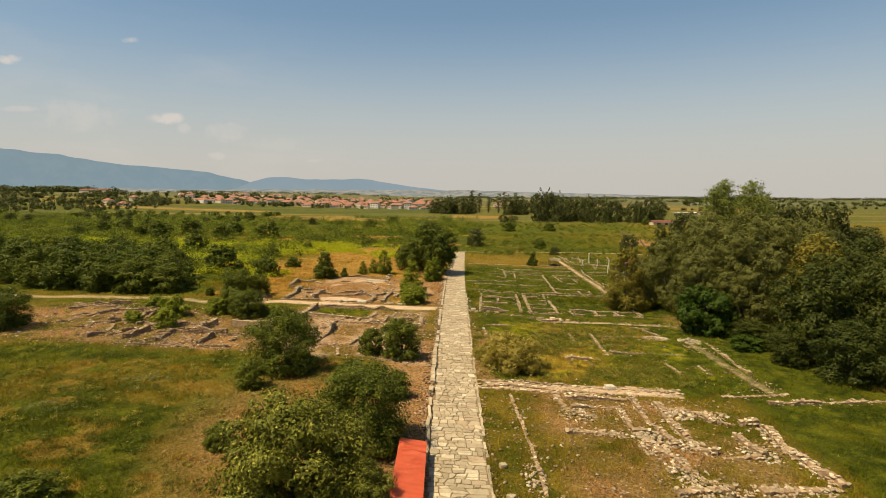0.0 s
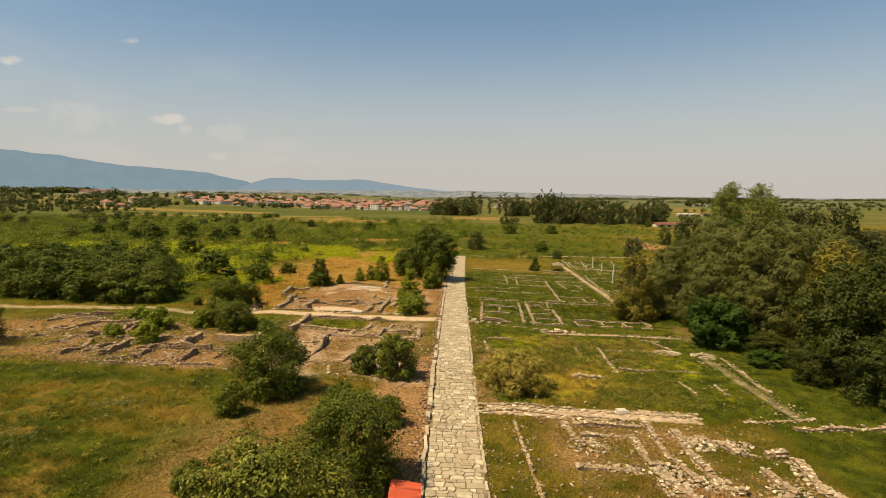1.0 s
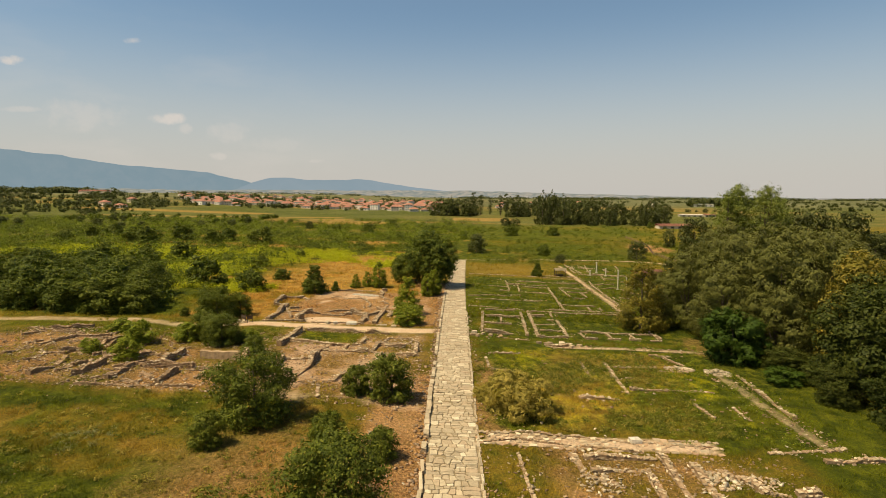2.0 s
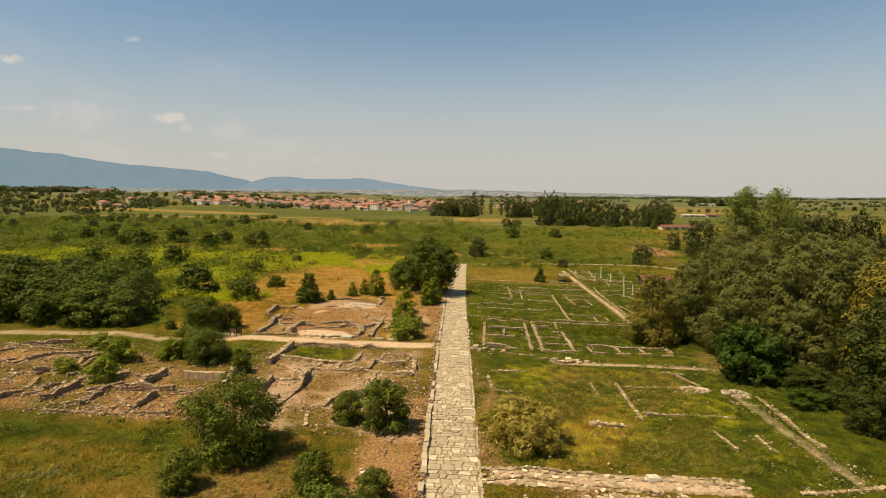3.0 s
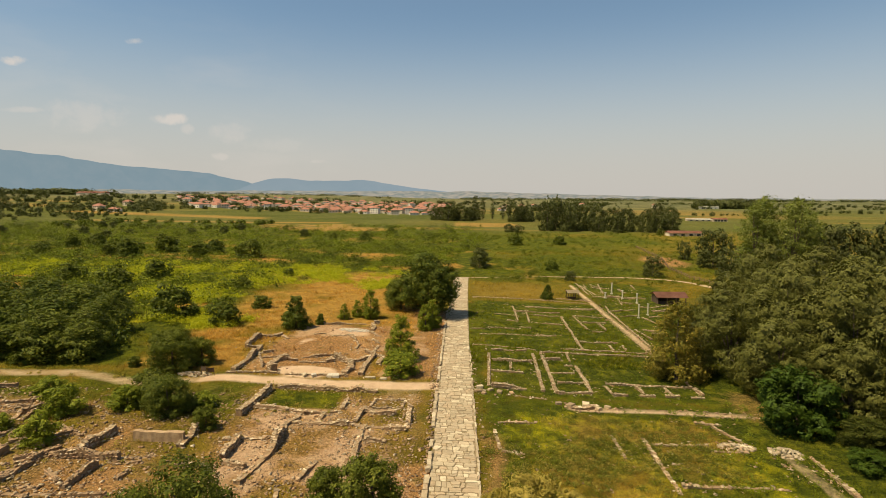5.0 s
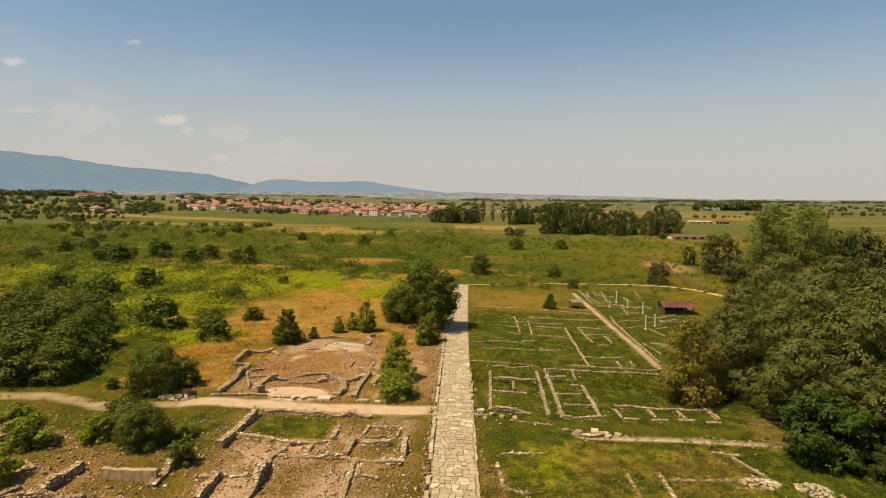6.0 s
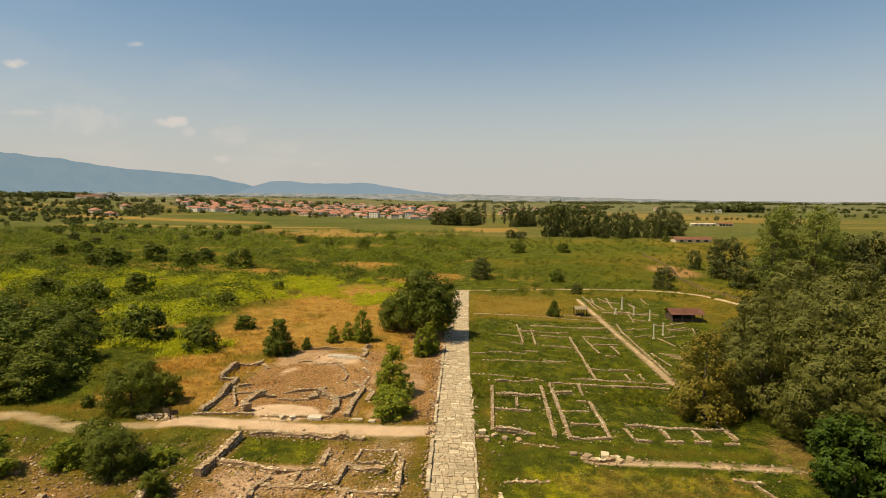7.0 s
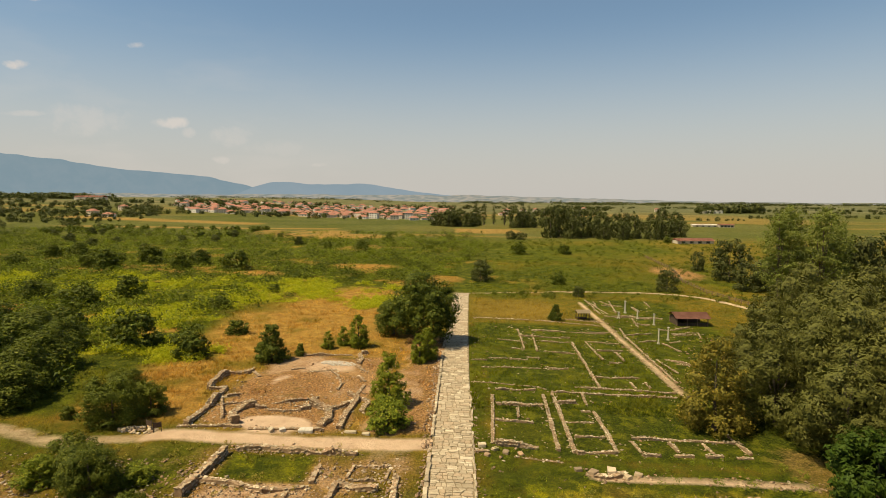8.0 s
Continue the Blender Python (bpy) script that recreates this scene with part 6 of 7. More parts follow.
far_wood("far_wood", "hedges between the near fields", 200, 520, 800, 21, 4, 60, 8)


def ridge(name, label, dist, crest, material, deep=250):
    """A mountain range on an arc round the plain; crest gives its height by bearing in degrees."""
    verts, faces = [], []
    n = 520
    for k in range(n + 1):
        b = -62 + 124 * k / n
        h = max(2.0, crest(b))
        for f, r in ((-0.02, dist - deep), (0.55, dist - deep * 0.45), (1.0, dist)):
            rr = r + 40 * math.sin(b * 1.7)
            jag = (float(vnoise(b, f * 7, 0.9, 6)) - 0.5) * 0.05 * h
            verts.append((rr * math.sin(radians(b)), rr * math.cos(radians(b)), h * f + jag - 4 * (f < 0)))
    for k in range(n):
        for e in range(2):
            a = 3 * k + e
            faces.append((a, a + 3, a + 4, a + 1))
    return tagged(new(name, mesh_of(name, verts, faces, material, True)), label, "mountains", kind="structure")


def bump(b, at, wide, h):
    return h * math.exp(-((b - at) / wide) ** 2)


def rough(b, size, seed):
    return float(vnoise(b, 0.0, size, seed)) - 0.5


# unlit backdrop: distance haze is painted into the colour, which glows by itself
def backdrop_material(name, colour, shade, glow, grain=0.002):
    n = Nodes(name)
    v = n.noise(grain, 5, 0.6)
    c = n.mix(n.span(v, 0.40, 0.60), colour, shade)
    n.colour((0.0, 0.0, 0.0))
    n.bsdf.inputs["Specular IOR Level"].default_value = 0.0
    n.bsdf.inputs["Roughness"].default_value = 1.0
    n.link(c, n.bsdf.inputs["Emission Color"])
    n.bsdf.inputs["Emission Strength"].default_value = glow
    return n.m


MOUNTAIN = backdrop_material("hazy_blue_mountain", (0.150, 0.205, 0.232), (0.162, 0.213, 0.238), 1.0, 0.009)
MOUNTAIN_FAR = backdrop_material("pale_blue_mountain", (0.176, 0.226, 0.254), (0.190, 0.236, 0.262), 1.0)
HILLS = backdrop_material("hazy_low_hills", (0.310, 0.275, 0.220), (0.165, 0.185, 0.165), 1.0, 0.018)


def crest_west(b):
    h = bump(b, -46, 5.5, 165) + bump(b, -40, 5.5, 217) + bump(b, -34, 5.5, 170) + bump(b, -28, 5.5, 122) + bump(b, -22, 5.5, 130) + bump(b, -54, 7, 190)
    return h + 9 * rough(b, 2.2, 1) + 5 * rough(b, 0.8, 2) + 2 * rough(b, 0.3, 3)


def crest_north(b):
    h = bump(b, -18, 2.9, 104) + bump(b, -14.7, 2.9, 98) + bump(b, -11, 2.9, 90) + bump(b, -7.5, 2.9, 102) + bump(b, -3.4, 3.2, 62) + bump(b, 2, 4.0, 42)
    return h + 5 * rough(b, 1.6, 4) + 3 * rough(b, 0.6, 5)


def crest_low(b):
    return 8 + 42 / (1 + math.exp((b - 15) / 4)) + 8 * rough(b, 3.0, 6) + 5 * rough(b, 0.9, 7) + 3 * rough(b, 0.3, 8)


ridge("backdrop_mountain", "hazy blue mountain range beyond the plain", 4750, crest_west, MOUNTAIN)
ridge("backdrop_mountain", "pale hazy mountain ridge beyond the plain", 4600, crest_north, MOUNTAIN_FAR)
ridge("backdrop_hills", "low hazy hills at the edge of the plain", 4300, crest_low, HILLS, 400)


def retaining_wall(x0, x1, y, high):
    """The smooth earthen face of an excavated room."""
    rs = np.random.RandomState(5)
    n = 14
    verts, faces = [], []
    for k in range(n + 1):
        x = x0 + (x1 - x0) * k / n
        g = ground_z(x, y)
        h = high * (0.9 + 0.15 * float(vnoise(x, 3.0, 0.8, 8)))
        for dy, z in ((-0.05, -0.3), (0.0, h), (0.45, h + 0.05), (0.55, -0.3)):
            verts.append((x - x0, dy + rs.normal(0, 0.025), g + z - ground_z(x0, y)))
    for k in range(n):
        for e in range(3):
            a = 4 * k + e
            faces.append((a, a + 4, a + 5, a + 1))
    faces += [(0, 1, 2, 3), tuple(4 * n + e for e in (3, 2, 1, 0))]
    ob = new("retaining_wall", mesh_of("retaining_wall", verts, faces, EARTH_FACE))
    ob.location = (x0, y, ground_z(x0, y))
    return tagged(ob, "smooth pale earthen wall face of an excavated room", "wall")


EARTH_FACE = plain_material("pale_earth_face", (0.25, 0.160, 0.085), (0.40, 0.275, 0.155), 1.6, 0.95, 0, 0.5)
retaining_wall(-31.4, -26.3, 78.9, 1.0)


# ---- ruined walls ----
ruin_wall("east", 0.35, 0.15, (4.9, 122.9), (14.6, 122.1), (15.9, 121))
ruin_wall("east", 0.75, 0.55, (15.1, 118.7), (13.8, 100.1))
ruin_wall("east", 0.7, 0.4, (16.5, 119.9), (25.4, 119.9), (35.3, 119.7))
ruin_wall("east", 0.6, 0.35, (20.6, 122.7), (27.9, 122.5), (36.1, 121.8))
ruin_wall("east", 0.65, 0.5, (16.5, 118.9), (16.3, 113.3), (15.6, 99.8))
ruin_wall("east", 0.7, 0.55, (15.8, 99.6), (20.4, 100.3))
ruin_wall("east", 0.7, 0.5, (20.6, 100.3), (20.9, 106), (21, 112.5))
ruin_wall("east", 0.6, 0.5, (16.5, 104.1), (20.3, 104.4))
ruin_wall("east", 0.5, 0.35, (16.1, 108.6), (20.1, 108.7))
ruin_wall("east", 0.8, 0.6, (16.5, 115.5), (19.3, 115.8))
ruin_wall("east", 0.6, 0.5, (21, 119.1), (20.7, 115))
ruin_wall("east", 0.5, 0.35, (19.3, 112.5), (20.6, 112.4))
ruin_wall("east", 0.65, 0.5, (23.7, 104.7), (30.1, 104.7), (36.3, 104.5))
ruin_wall("east", 0.6, 0.45, (23.4, 103.5), (23.5, 100.7))
ruin_wall("east", 0.6, 0.45, (23.4, 99.9), (25.5, 100))
ruin_wall("east", 0.6, 0.45, (27.9, 103.8), (28.1, 101.3))
ruin_wall("east", 0.65, 0.5, (27.1, 100.2), (29.4, 100.3))
ruin_wall("east", 0.6, 0.45, (32, 104), (32.1, 101.2))
ruin_wall("east", 0.65, 0.5, (30.8, 100.3), (32.8, 100.3))
ruin_wall("east", 0.65, 0.45, (36.4, 106.8), (36.5, 101.2))
ruin_wall("east", 0.65, 0.5, (34.4, 100.3), (36.3, 100.4))
ruin_wall("east", 0.7, 0.6, (7.5, 117), (6.3, 101))
ruin_wall("east", 1.1, 0.7, (7.7, 113.9), (14.3, 114))
ruin_wall("east", 0.6, 0.6, (10.7, 112.9), (10.3, 109.3))
ruin_wall("east", 0.7, 0.6, (7.2, 108.1), (12.1, 107.8))
ruin_wall("east", 0.9, 0.8, (6.6, 100.7), (9.1, 100.7), (11.5, 100.4))
ruin_wall("east", 0.7, 0.5, (8.2, 119.8), (14.3, 120.5))
ruin_wall("east", 0.7, 0.5, (4.1, 98.9), (5.7, 98.7))
ruin_wall("east", 0.5, 0.2, (8.5, 97.9), (13.8, 97.3))
ruin_wall("east", 0.7, 0.12, (7, 170.5), (23.8, 170.4), (37.3, 166.9))
ruin_wall("east", 0.5, 0.4, (16.6, 160.9), (15.8, 144))
ruin_wall("east", 0.5, 0.4, (19.1, 155.8), (18.1, 142.8))
ruin_wall("east", 0.55, 0.4, (16.1, 154.2), (26.8, 154.3))
ruin_wall("east", 0.5, 0.4, (20.1, 150.3), (25.9, 150.5))
ruin_wall("east", 0.6, 0.45, (26.4, 150.6), (25.4, 135.3), (24.7, 122.8))
ruin_wall("east", 0.5, 0.4, (19.3, 143), (25.2, 142.1))
ruin_wall("east", 0.5, 0.4, (29.4, 151.1), (29.5, 138.3))
ruin_wall("east", 0.5, 0.4, (30, 144.8), (35.3, 145.6))
ruin_wall("east", 0.5, 0.45, (33.3, 144.1), (33.3, 138.2))
ruin_wall("east", 0.5, 0.4, (30.1, 136.7), (32.6, 137.1))
ruin_wall("east", 0.55, 0.4, (25.3, 128.1), (32.9, 128.9))
ruin_wall("east", 0.5, 0.4, (30.5, 126.3), (30.4, 123.1))
ruin_wall("east", 0.5, 0.4, (33, 126.6), (32.8, 123.4))
ruin_wall("east", 0.45, 0.25, (8.3, 136.5), (15.3, 136.7))
ruin_wall("east", 0.45, 0.25, (6.5, 130.8), (21, 132))
ruin_wall("east", 0.5, 0.35, (20.2, 160.6), (26.1, 159.6))
ruin_wall("east", 0.5, 0.35, (30.1, 159.8), (37.4, 160.5))
ruin_wall("east", 0.55, 0.45, (40.7, 165.2), (39.5, 157.3), (38.7, 140.4), (38.4, 127))
ruin_wall("east", 0.5, 0.4, (40, 140.5), (40.6, 132.2))
ruin_wall("east", 0.5, 0.4, (41.6, 140.7), (45.1, 137.6))
ruin_wall("east", 0.5, 0.4, (39.6, 158.8), (46.3, 160.7))
ruin_wall("east", 0.5, 0.4, (40.8, 152.8), (45.1, 154.3))
ruin_wall("east", 0.5, 0.4, (45.7, 152.5), (46.9, 146.3))
ruin_wall("east", 0.5, 0.4, (51.1, 160.3), (56.4, 160.9))
ruin_wall("east", 0.6, 0.6, (41, 177.9), (55.1, 177.2))
ruin_wall("east", 0.5, 0.4, (41.1, 199.9), (40.5, 181.2))
ruin_wall("east", 0.5, 0.4, (47.6, 198.4), (45, 182.6))
ruin_wall("east", 0.5, 0.4, (51.7, 190.9), (51.5, 183.5))
ruin_wall("east", 0.5, 0.4, (44, 192.9), (49.4, 192.1))
ruin_wall("east", 0.5, 0.4, (58, 198.9), (57, 191.5))
ruin_wall("west_hall", 0.9, 0.8, (-29.9, 101.7), (-29.7, 106.8), (-30, 113.9))
ruin_wall("west_hall", 0.9, 0.7, (-32.2, 113.4), (-30, 114.4))
ruin_wall("west_hall", 0.9, 0.8, (-32.2, 113.6), (-32.4, 115.5), (-32.2, 119.9), (-29.4, 121.1), (-29.1, 122.3))
ruin_wall("west_hall", 0.7, 0.5, (-28.8, 121.7), (-27.2, 119.8))
ruin_wall("west_hall", 0.4, 0.4, (-28.8, 111.2), (-27.3, 112))
ruin_wall("west_hall", 0.4, 0.6, (-29.6, 111.5), (-26.6, 104.2))
ruin_wall("west_hall", 0.35, 0.2, (-29.7, 107.9), (-25.3, 109.7))
ruin_wall("west_hall", 0.6, 0.35, (-30.7, 101), (-25.2, 101.8), (-23.5, 101.7))
ruin_wall("west_hall", 1.3, 0.9, (-24.3, 102.4), (-25.4, 104), (-25.8, 105.7), (-25.4, 107.3), (-24.1, 108.6))
ruin_wall("west_hall", 1, 0.9, (-23.8, 107.7), (-22.5, 108.1))
ruin_wall("west_hall", 0.45, 0.35, (-21.9, 107), (-18, 107.3))
ruin_wall("west_hall", 0.9, 0.6, (-18, 107.7), (-16.9, 108.4))
ruin_wall("west_hall", 1.2, 0.9, (-17, 109.4), (-15, 108.5), (-14.1, 107.1), (-13.8, 104.9), (-14.4, 103))
ruin_wall("west_hall", 0.8, 0.6, (-14.2, 108.2), (-12.3, 110.3), (-11.3, 113))
ruin_wall("west_hall", 0.9, 0.7, (-12.8, 114.1), (-9.9, 111.9))
ruin_wall("west_hall", 1, 0.9, (-11.4, 112.5), (-12, 107), (-12, 102.6))
ruin_wall("west_hall", 1, 0.7, (-9.8, 111.9), (-10.1, 108.2))
ruin_wall("west_hall", 0.5, 0.35, (-22, 109.5), (-19.6, 110.5), (-16.6, 112.2))
ruin_wall("west_hall", 0.45, 0.25, (-19.1, 108.7), (-16.4, 110.5))
ruin_wall("west_hall", 0.6, 0.4, (-11.3, 118.6), (-11.7, 114.3))
ruin_wall("west_hall", 0.4, 0.22, (-14.7, 115.7), (-14.7, 118.6), (-15.9, 122.1), (-17.7, 125))
ruin_wall("west_hall", 0.4, 0.2, (-23.7, 124), (-21.7, 124.9))
ruin_wall("west_hall", 0.4, 0.2, (-20.9, 123.3), (-16.8, 125.1))
ruin_wall("west_hall", 0.5, 0.45, (-23.7, 131.9), (-15.7, 133.7))
ruin_wall("west_hall", 0.7, 0.5, (-14.2, 134.7), (-13.2, 135.3))
ruin_wall("west_hall", 0.9, 0.6, (-14.5, 134.3), (-13.6, 131.3), (-13.8, 128.7))
ruin_wall("west_hall", 0.6, 0.3, (-14, 127.4), (-11.7, 124.5))
ruin_wall("west_hall", 0.5, 0.3, (-12.8, 122.6), (-11.4, 120.2))
ruin_wall("west_hall", 0.5, 0.25, (-22.4, 101.3), (-16.5, 101.9), (-13.7, 102.2))
ruin_wall("east", 0.5, 0.35, (51.1, 160.8), (57.7, 163.1), (56, 157.4))
ruin_wall("east", 0.5, 0.3, (49.6, 165.4), (51.9, 164.6), (58.2, 168.6))
ruin_wall("east", 0.5, 0.3, (47.4, 153.2), (50.6, 155))
ruin_wall("east", 0.5, 0.3, (42.5, 138), (45, 137.3))
ruin_wall("east", 0.5, 0.35, (41.1, 199.9), (41.8, 187.2), (42.5, 181.5))
ruin_wall("east", 0.4, 0.3, (43.2, 198.6), (41.6, 188.6))
ruin_wall("east", 0.5, 0.3, (45, 198), (46.3, 193.2), (48.8, 192))
ruin_wall("east", 0.5, 0.35, (47.7, 179.6), (45.5, 167))
ruin_wall("east", 0.5, 0.3, (5.4, 134.9), (8, 135))
ruin_wall("east", 0.5, 0.3, (15.3, 138.5), (17.9, 137.9))
ruin_wall("east", 0.5, 0.35, (19.5, 159.9), (28.1, 159.5), (35.5, 159.2))
ruin_wall("east", 0.5, 0.3, (29.4, 152), (36.1, 150.8))
ruin_wall("east", 0.4, 0.25, (17.9, 132.8), (21.8, 132.1))
ruin_wall("east", 0.5, 0.3, (29.8, 173.4), (38.5, 170.6))
ruin_wall("east", 0.6, 0.4, (40.9, 178.6), (45, 177.9), (51.5, 176.2))
ruin_wall("east", 0.5, 0.3, (46.1, 170), (49, 169.2))
ruin_wall("east", 0.4, 0.3, (11.2, 150.8), (16.8, 149.2))
ruin_wall("east", 0.4, 0.25, (13.3, 143.9), (15.8, 143.6))
ruin_wall("west_house", 0.8, 0.5, (-9.6, 89.7), (-7.8, 89.2), (-5.7, 89.2))
ruin_wall("west_house", 0.45, 0.35, (-4, 91.8), (-4.2, 88.2))
ruin_wall("west_house", 0.5, 0.4, (-12.3, 90.9), (-12.2, 92.5), (-12.1, 93.3))
ruin_wall("west_house", 0.8, 0.6, (-21.9, 96), (-19.2, 96.6), (-15.7, 96), (-12.3, 96.2), (-8.8, 96.5))
ruin_wall("west_house", 0.85, 0.8, (-22.6, 95), (-22.9, 91.5), (-23.4, 86.2))
ruin_wall("west_house", 0.6, 0.5, (-23.1, 89), (-20, 88.9), (-16.1, 87.6), (-12.4, 89))
ruin_wall("west_house", 0.6, 0.5, (-12.2, 89.7), (-12.3, 93.4))
ruin_wall("west_house", 0.35, 0.3, (-8.8, 90.8), (-5.4, 91.1))
ruin_wall("west_house", 0.35, 0.3, (-5.2, 91.3), (-4.9, 94.1))
ruin_wall("west_house", 0.35, 0.3, (-9, 91.1), (-8.7, 93.7))
ruin_wall("west_house", 0.35, 0.25, (-8.6, 93.8), (-5, 94.2))
ruin_wall("west_house", 0.6, 0.5, (-22.8, 80), (-18.6, 80.9), (-17.7, 81.6))
ruin_wall("west_house", 0.6, 0.45, (-17.6, 81.9), (-17.4, 84.5), (-16.6, 86.6))
ruin_wall("west_house", 0.6, 0.5, (-14.4, 85.1), (-14, 87.5))
ruin_wall("west_house", 0.6, 0.5, (-10.1, 86), (-9.7, 89.8))
ruin_wall("west_house", 0.6, 0.45, (-9.4, 89.9), (-6.1, 89.2))
ruin_wall("west_house", 0.6, 0.45, (-17.2, 85.1), (-10.7, 85.2), (-4.2, 84.6))
ruin_wall("west_house", 0.6, 0.5, (-4, 85.1), (-4.2, 92.1))
ruin_wall("west_house", 0.6, 0.5, (-9, 79), (-8.9, 84.1))
ruin_wall("west_house", 0.5, 0.4, (-8.4, 81.5), (-6, 81.4))
ruin_wall("west_house", 0.8, 0.8, (-17.4, 83.6), (-17.1, 77.7), (-17.9, 73.5), (-18.2, 71.6))
ruin_wall("west_house", 0.7, 0.7, (-21.2, 80.4), (-21.2, 75.9))
ruin_wall("west_house", 0.6, 0.5, (-20.9, 75.2), (-18.5, 74.6))
ruin_wall("west_house", 0.6, 0.5, (-9, 85), (-8.9, 77))
ruin_wall("west_house", 0.5, 0.4, (-12.3, 76.6), (-13.1, 72.6))
ruin_wall("west_house", 0.8, 0.9, (-34.9, 76), (-34.3, 80.7))
ruin_wall("west_house", 0.8, 0.9, (-26.2, 77.8), (-26.2, 81.7))
ruin_wall("west_ruin", 0.8, 0.8, (-37.3, 75.3), (-30.4, 74.8))
ruin_wall("west_ruin", 0.7, 0.7, (-32.1, 69.4), (-31.8, 73.6))
ruin_wall("west_ruin", 0.7, 0.6, (-38.5, 70.2), (-38.5, 72))
ruin_wall("west_ruin", 0.7, 0.7, (-38, 73.5), (-37.5, 77))
ruin_wall("west_ruin", 0.7, 0.6, (-43.7, 78.8), (-39.1, 76.8))
ruin_wall("west_ruin", 0.7, 0.6, (-49.7, 79.6), (-47.4, 80.7))
ruin_wall("west_ruin", 0.7, 0.5, (-58.6, 90.8), (-53.6, 92.7))
ruin_wall("west_ruin", 0.5, 0.25, (-40.4, 67.9), (-34.5, 68.3), (-27.6, 68.9))
ruin_wall("west_ruin", 0.6, 0.5, (-39.8, 74.1), (-37.3, 75))
ruin_wall("west_ruin", 0.6, 0.5, (-42.8, 71.1), (-41.9, 71.8))
ruin_wall("west_ruin", 1, 0.8, (-47.3, 70.4), (-46.7, 73.7), (-47, 76.5))
ruin_wall("west_ruin", 0.9, 0.8, (-45.4, 72.3), (-43.9, 76.9))
ruin_wall("west_ruin", 0.8, 0.7, (-42.2, 71.4), (-41.7, 75.7))
ruin_wall("west_ruin", 0.7, 0.6, (-53.9, 83.8), (-52.5, 86.6))
ruin_wall("west_ruin", 0.7, 0.6, (-47.7, 79.7), (-46.5, 82.6))
ruin_wall("west_ruin", 0.6, 0.5, (-60.4, 86.9), (-58.6, 89.4))
ruin_wall("west_ruin", 0.5, 0.4, (-62.2, 91.2), (-54, 89.3))
ruin_wall("west_ruin", 0.7, 0.7, (-48.9, 87.6), (-48.1, 90))
ruin_wall("west_ruin", 0.6, 0.5, (-57.1, 82.7), (-55.3, 84.2))
ruin_wall("west_ruin", 0.55, 0.4, (-57.4, 89.2), (-52.6, 88.7))
ruin_wall("west_ruin", 0.55, 0.4, (-50.6, 86.5), (-46.7, 86))
ruin_wall("west_ruin", 0.55, 0.4, (-46.1, 85.3), (-45.5, 82.5))
ruin_wall("west_ruin", 0.55, 0.4, (-49.3, 80.7), (-47.6, 81))
ruin_wall("west_ruin", 0.55, 0.4, (-45.3, 87.5), (-42.2, 86.5))
ruin_wall("west_ruin", 0.55, 0.4, (-30.5, 73.9), (-28.2, 74.6))
ruin_wall("west_ruin", 0.55, 0.4, (-28.6, 71.2), (-28.3, 72.9))
ruin_wall("west_ruin", 0.55, 0.4, (-45.1, 78.7), (-44.2, 80.1))
ruin_wall("west_ruin", 0.55, 0.4, (-44.7, 74), (-44.1, 76))
ruin_wall("west_ruin", 0.55, 0.4, (-35.4, 72.2), (-33.1, 70.4))
ruin_wall("west_ruin", 0.55, 0.4, (-39.8, 69.8), (-39.2, 70.5))
ruin_wall("west_ruin", 0.55, 0.4, (-36.3, 69.5), (-34.1, 69.3))
ruin_wall("west_ruin", 0.55, 0.4, (-40.3, 81.2), (-37, 79.5))
ruin_wall("west_ruin", 0.6, 0.45, (-39.3, 73.4), (-36.8, 75.2))
ruin_wall("west_ruin", 0.6, 0.45, (-43, 77.6), (-40.5, 79), (-38, 80.4))
ruin_wall("west_ruin", 0.7, 0.5, (-46.9, 78.8), (-46.5, 80.6), (-46.9, 84.5), (-45.3, 87.6))
ruin_wall("west_ruin", 0.6, 0.4, (-51.9, 85), (-47.7, 84.8))
ruin_wall("west_ruin", 0.6, 0.4, (-58.1, 92.8), (-53.9, 92.6))
ruin_wall("west_ruin", 0.6, 0.35, (-30, 74.9), (-27.5, 75.8))
ruin_wall("west_ruin", 0.7, 0.5, (-54.6, 82.4), (-52.7, 86.8), (-48.2, 88))
ruin_wall("west_ruin", 0.6, 0.45, (-41.6, 76.6), (-39.1, 79))
ruin_wall("west_ruin", 0.6, 0.4, (-60.3, 87.7), (-59.4, 92.7))
ruin_wall("west_ruin", 0.7, 0.5, (-38.1, 70), (-37.6, 74.8))
ruin_wall("west_ruin", 0.6, 0.5, (-42.3, 73), (-41.9, 75.7))
ruin_wall("west_ruin", 0.6, 0.4, (-51.4, 75.4), (-50.8, 79.2), (-48.6, 79))
ruin_wall("west_ruin", 0.6, 0.4, (-55.8, 77.6), (-54.9, 81.4))
ruin_wall("west_ruin", 0.6, 0.4, (-60.6, 81.6), (-58.4, 80.8))
ruin_wall("west_house", 0.5, 0.35, (-25, 74.2), (-21.3, 74.5))
ruin_wall("west_house", 0.5, 0.3, (-13.7, 67.4), (-14.4, 70.8))
ruin_wall("near_ruin", 0.8, 0.3, (19.7, 50.3), (20.1, 46.2))
ruin_wall("near_ruin", 0.3, 0.2, (3.7, 58.8), (7.1, 59.7), (15.5, 58.5), (18.3, 58))
ruin_wall("near_ruin", 0.3, 0.2, (3.8, 60.5), (7.3, 61.5), (16.1, 60.5), (19.2, 60.3), (25.9, 59.9))
ruin_wall("near_ruin", 0.35, 0.15, (6.6, 56.6), (6.8, 49.9), (7, 44.6), (6.9, 36.7))
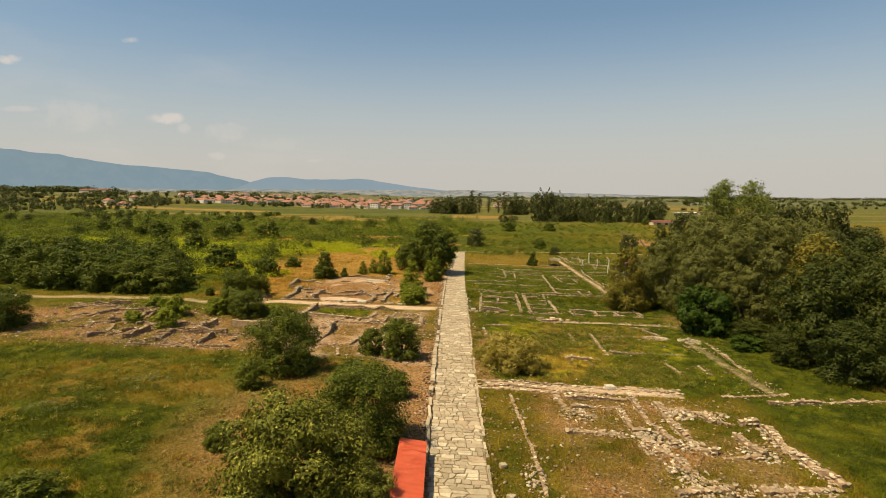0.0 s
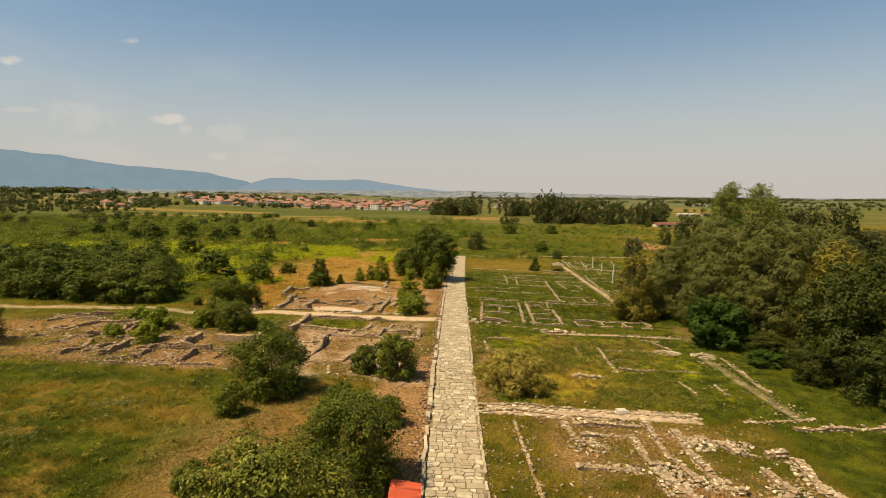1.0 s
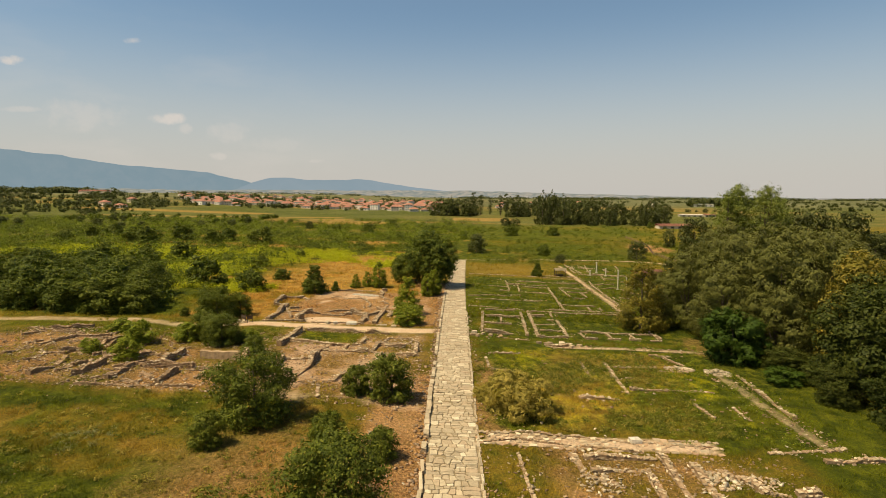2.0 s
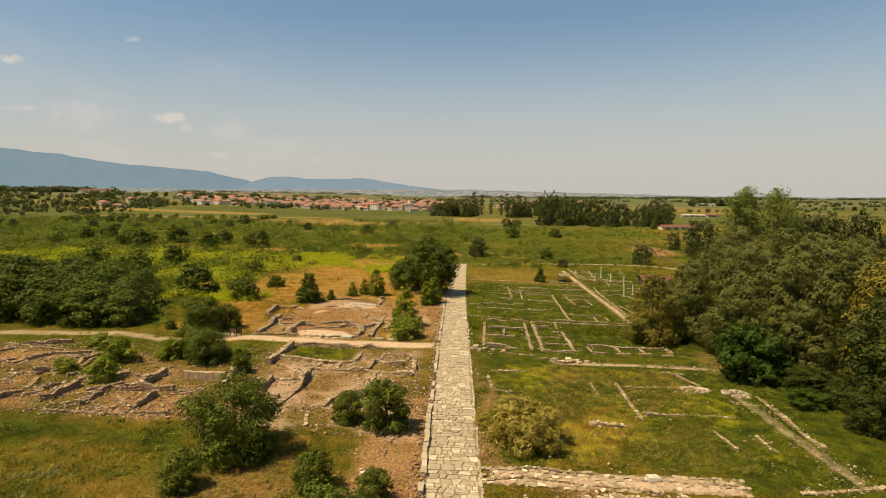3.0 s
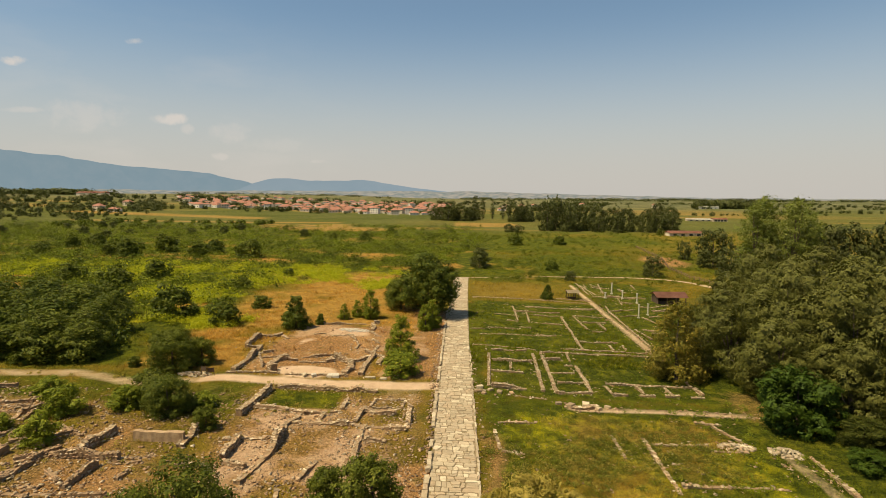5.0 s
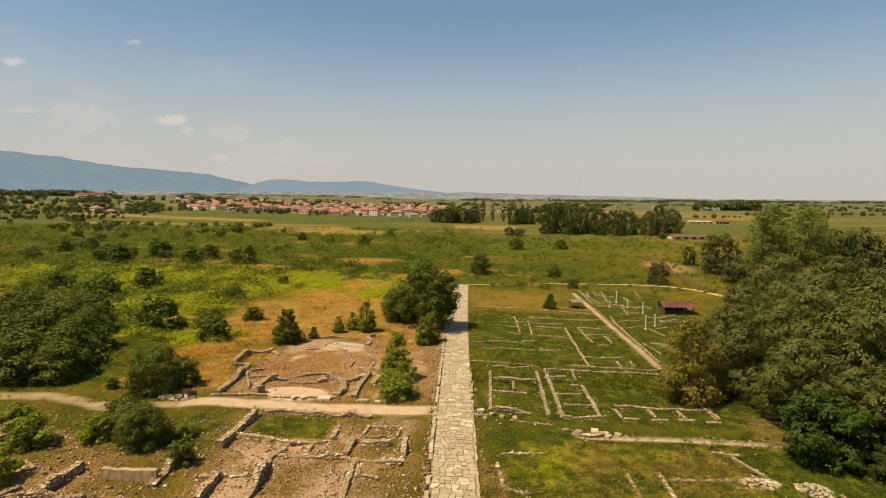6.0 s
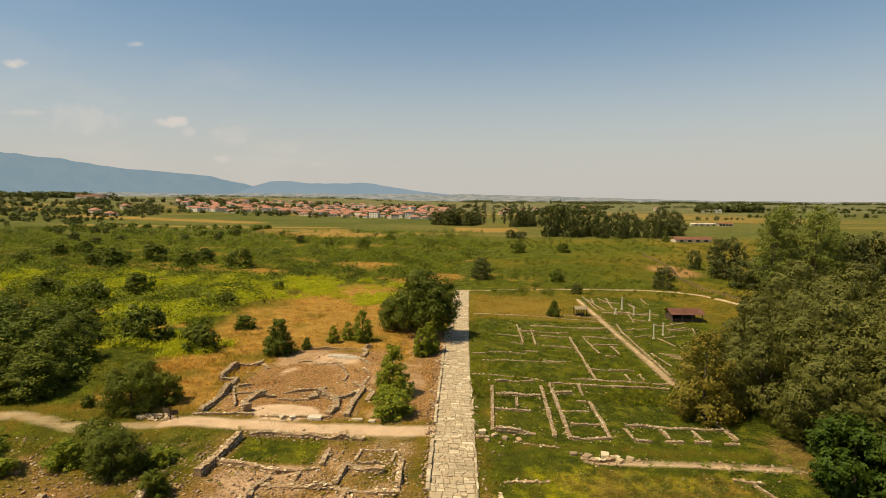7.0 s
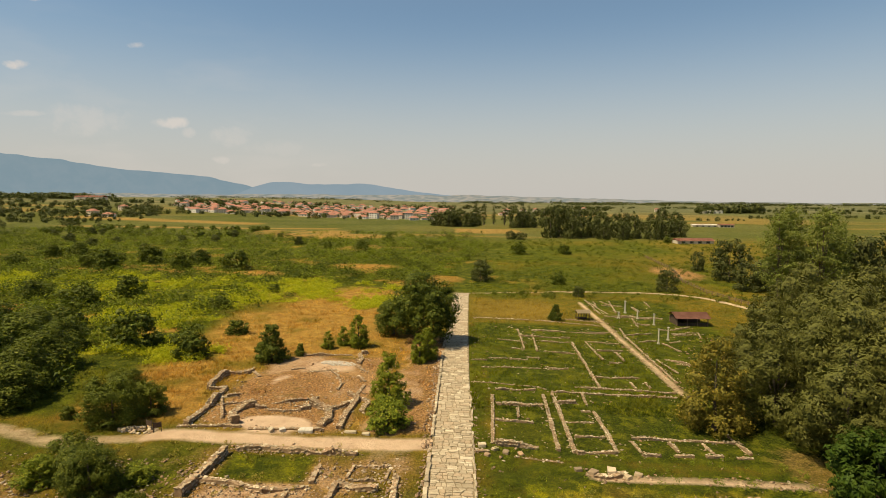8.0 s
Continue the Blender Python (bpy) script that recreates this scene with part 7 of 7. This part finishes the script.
ruin_wall("near_ruin", 0.8, 0.4, (11.4, 56.9), (12, 53.2), (14.1, 51.9))
ruin_wall("near_ruin", 0.7, 0.4, (12.4, 56.5), (18.9, 56.8))
ruin_wall("near_ruin", 0.7, 0.4, (12.5, 54.1), (17.7, 54.7))
ruin_wall("near_ruin", 0.8, 0.35, (10.6, 47.7), (15.7, 47.9))
ruin_wall("near_ruin", 0.6, 0.55, (17.4, 54.4), (17.1, 49.3))
ruin_wall("near_ruin", 0.6, 0.55, (19.6, 57.5), (19.4, 53.7), (19.3, 50.2))
ruin_wall("near_ruin", 0.6, 0.5, (17.1, 49.1), (18.6, 48.8))
ruin_wall("near_ruin", 0.8, 0.5, (21.9, 56), (21.5, 49.7), (21.8, 46.3))
ruin_wall("near_ruin", 0.8, 0.45, (17.9, 48.2), (17.5, 45.4))
ruin_wall("near_ruin", 0.8, 0.45, (17.5, 45), (19, 43.6), (19.2, 40.5))
ruin_wall("near_ruin", 0.8, 0.5, (19.4, 40.2), (21.5, 39.1))
ruin_wall("near_ruin", 0.8, 0.5, (24, 55.7), (25.3, 54.1), (26, 51.7))
ruin_wall("near_ruin", 0.6, 0.4, (26.2, 51.6), (27.9, 51.6))
ruin_wall("near_ruin", 0.7, 0.5, (21.1, 45.9), (22.9, 44.6))
ruin_wall("near_ruin", 0.8, 0.5, (26.4, 48.5), (26.5, 46), (26.9, 44.7))
ruin_wall("near_ruin", 0.8, 0.45, (28.4, 51.7), (30.2, 51.5))
ruin_wall("near_ruin", 0.9, 0.5, (30.4, 51.1), (29.5, 45.3), (29.8, 41.9), (30.4, 39.9))
ruin_wall("near_ruin", 0.9, 0.5, (23.3, 38.8), (26.6, 39.2), (29.9, 39.7))
ruin_wall("near_ruin", 0.8, 0.4, (16.6, 37.8), (18.6, 38.3), (20.8, 38.7))
ruin_wall("near_ruin", 0.6, 0.25, (23.1, 44.1), (26.3, 44.2))
ruin_wall("near_ruin", 0.5, 0.3, (30.4, 59.1), (34, 59.7), (38.8, 60.7))
ruin_wall("near_ruin", 0.6, 0.4, (34.7, 57.7), (41.5, 58.6), (49, 59.8))
ruin_wall("meadow", 0.9, 0.6, (15.7, 71.8), (20.2, 72))
ruin_wall("meadow", 0.65, 0.5, (22.5, 85.6), (22.3, 79.3), (22.1, 74))
ruin_wall("meadow", 0.65, 0.4, (23.1, 84.4), (29.5, 84.7))
ruin_wall("meadow", 0.65, 0.4, (29.1, 83.5), (33.3, 83.4))
ruin_wall("meadow", 0.7, 0.5, (22.8, 75.5), (27.5, 75.6))
ruin_wall("meadow", 0.5, 0.3, (23.6, 80.1), (24.8, 80.2))
ruin_wall("meadow", 0.6, 0.4, (30.7, 91), (34, 90.8))
ruin_wall("meadow", 0.5, 0.3, (19.1, 86.2), (19.1, 80.8))
ruin_wall("meadow", 0.7, 0.55, (39.8, 83.1), (38.9, 75), (38.4, 68))
ruin_wall("meadow", 0.5, 0.3, (28.8, 71.3), (29.2, 67.2))
ruin_wall("meadow", 0.5, 0.3, (33.1, 71), (33, 67))
ruin_wall("meadow", 0.5, 0.3, (5.8, 86), (6, 81.3))
ruin_wall("meadow", 0.5, 0.3, (6.2, 81), (8.3, 80.3))
ruin_wall("meadow", 0.5, 0.3, (6.4, 88.2), (11.1, 88.9))
ruin_wall("meadow", 0.5, 0.3, (32.6, 90.3), (34.3, 84.5))
ruin_wall("meadow", 0.5, 0.3, (27.8, 75.8), (33.1, 75.7))
ruin_wall("meadow", 0.9, 0.5, (15.6, 94.8), (17.4, 94.2), (19.9, 95))

tagged(new("rubble", joined_stones("rubble", SPILL, STONE_LOOSE, SMALL_ROCKS)), "fallen stones strewn along the ruined walls", "rubble", kind="stuff")
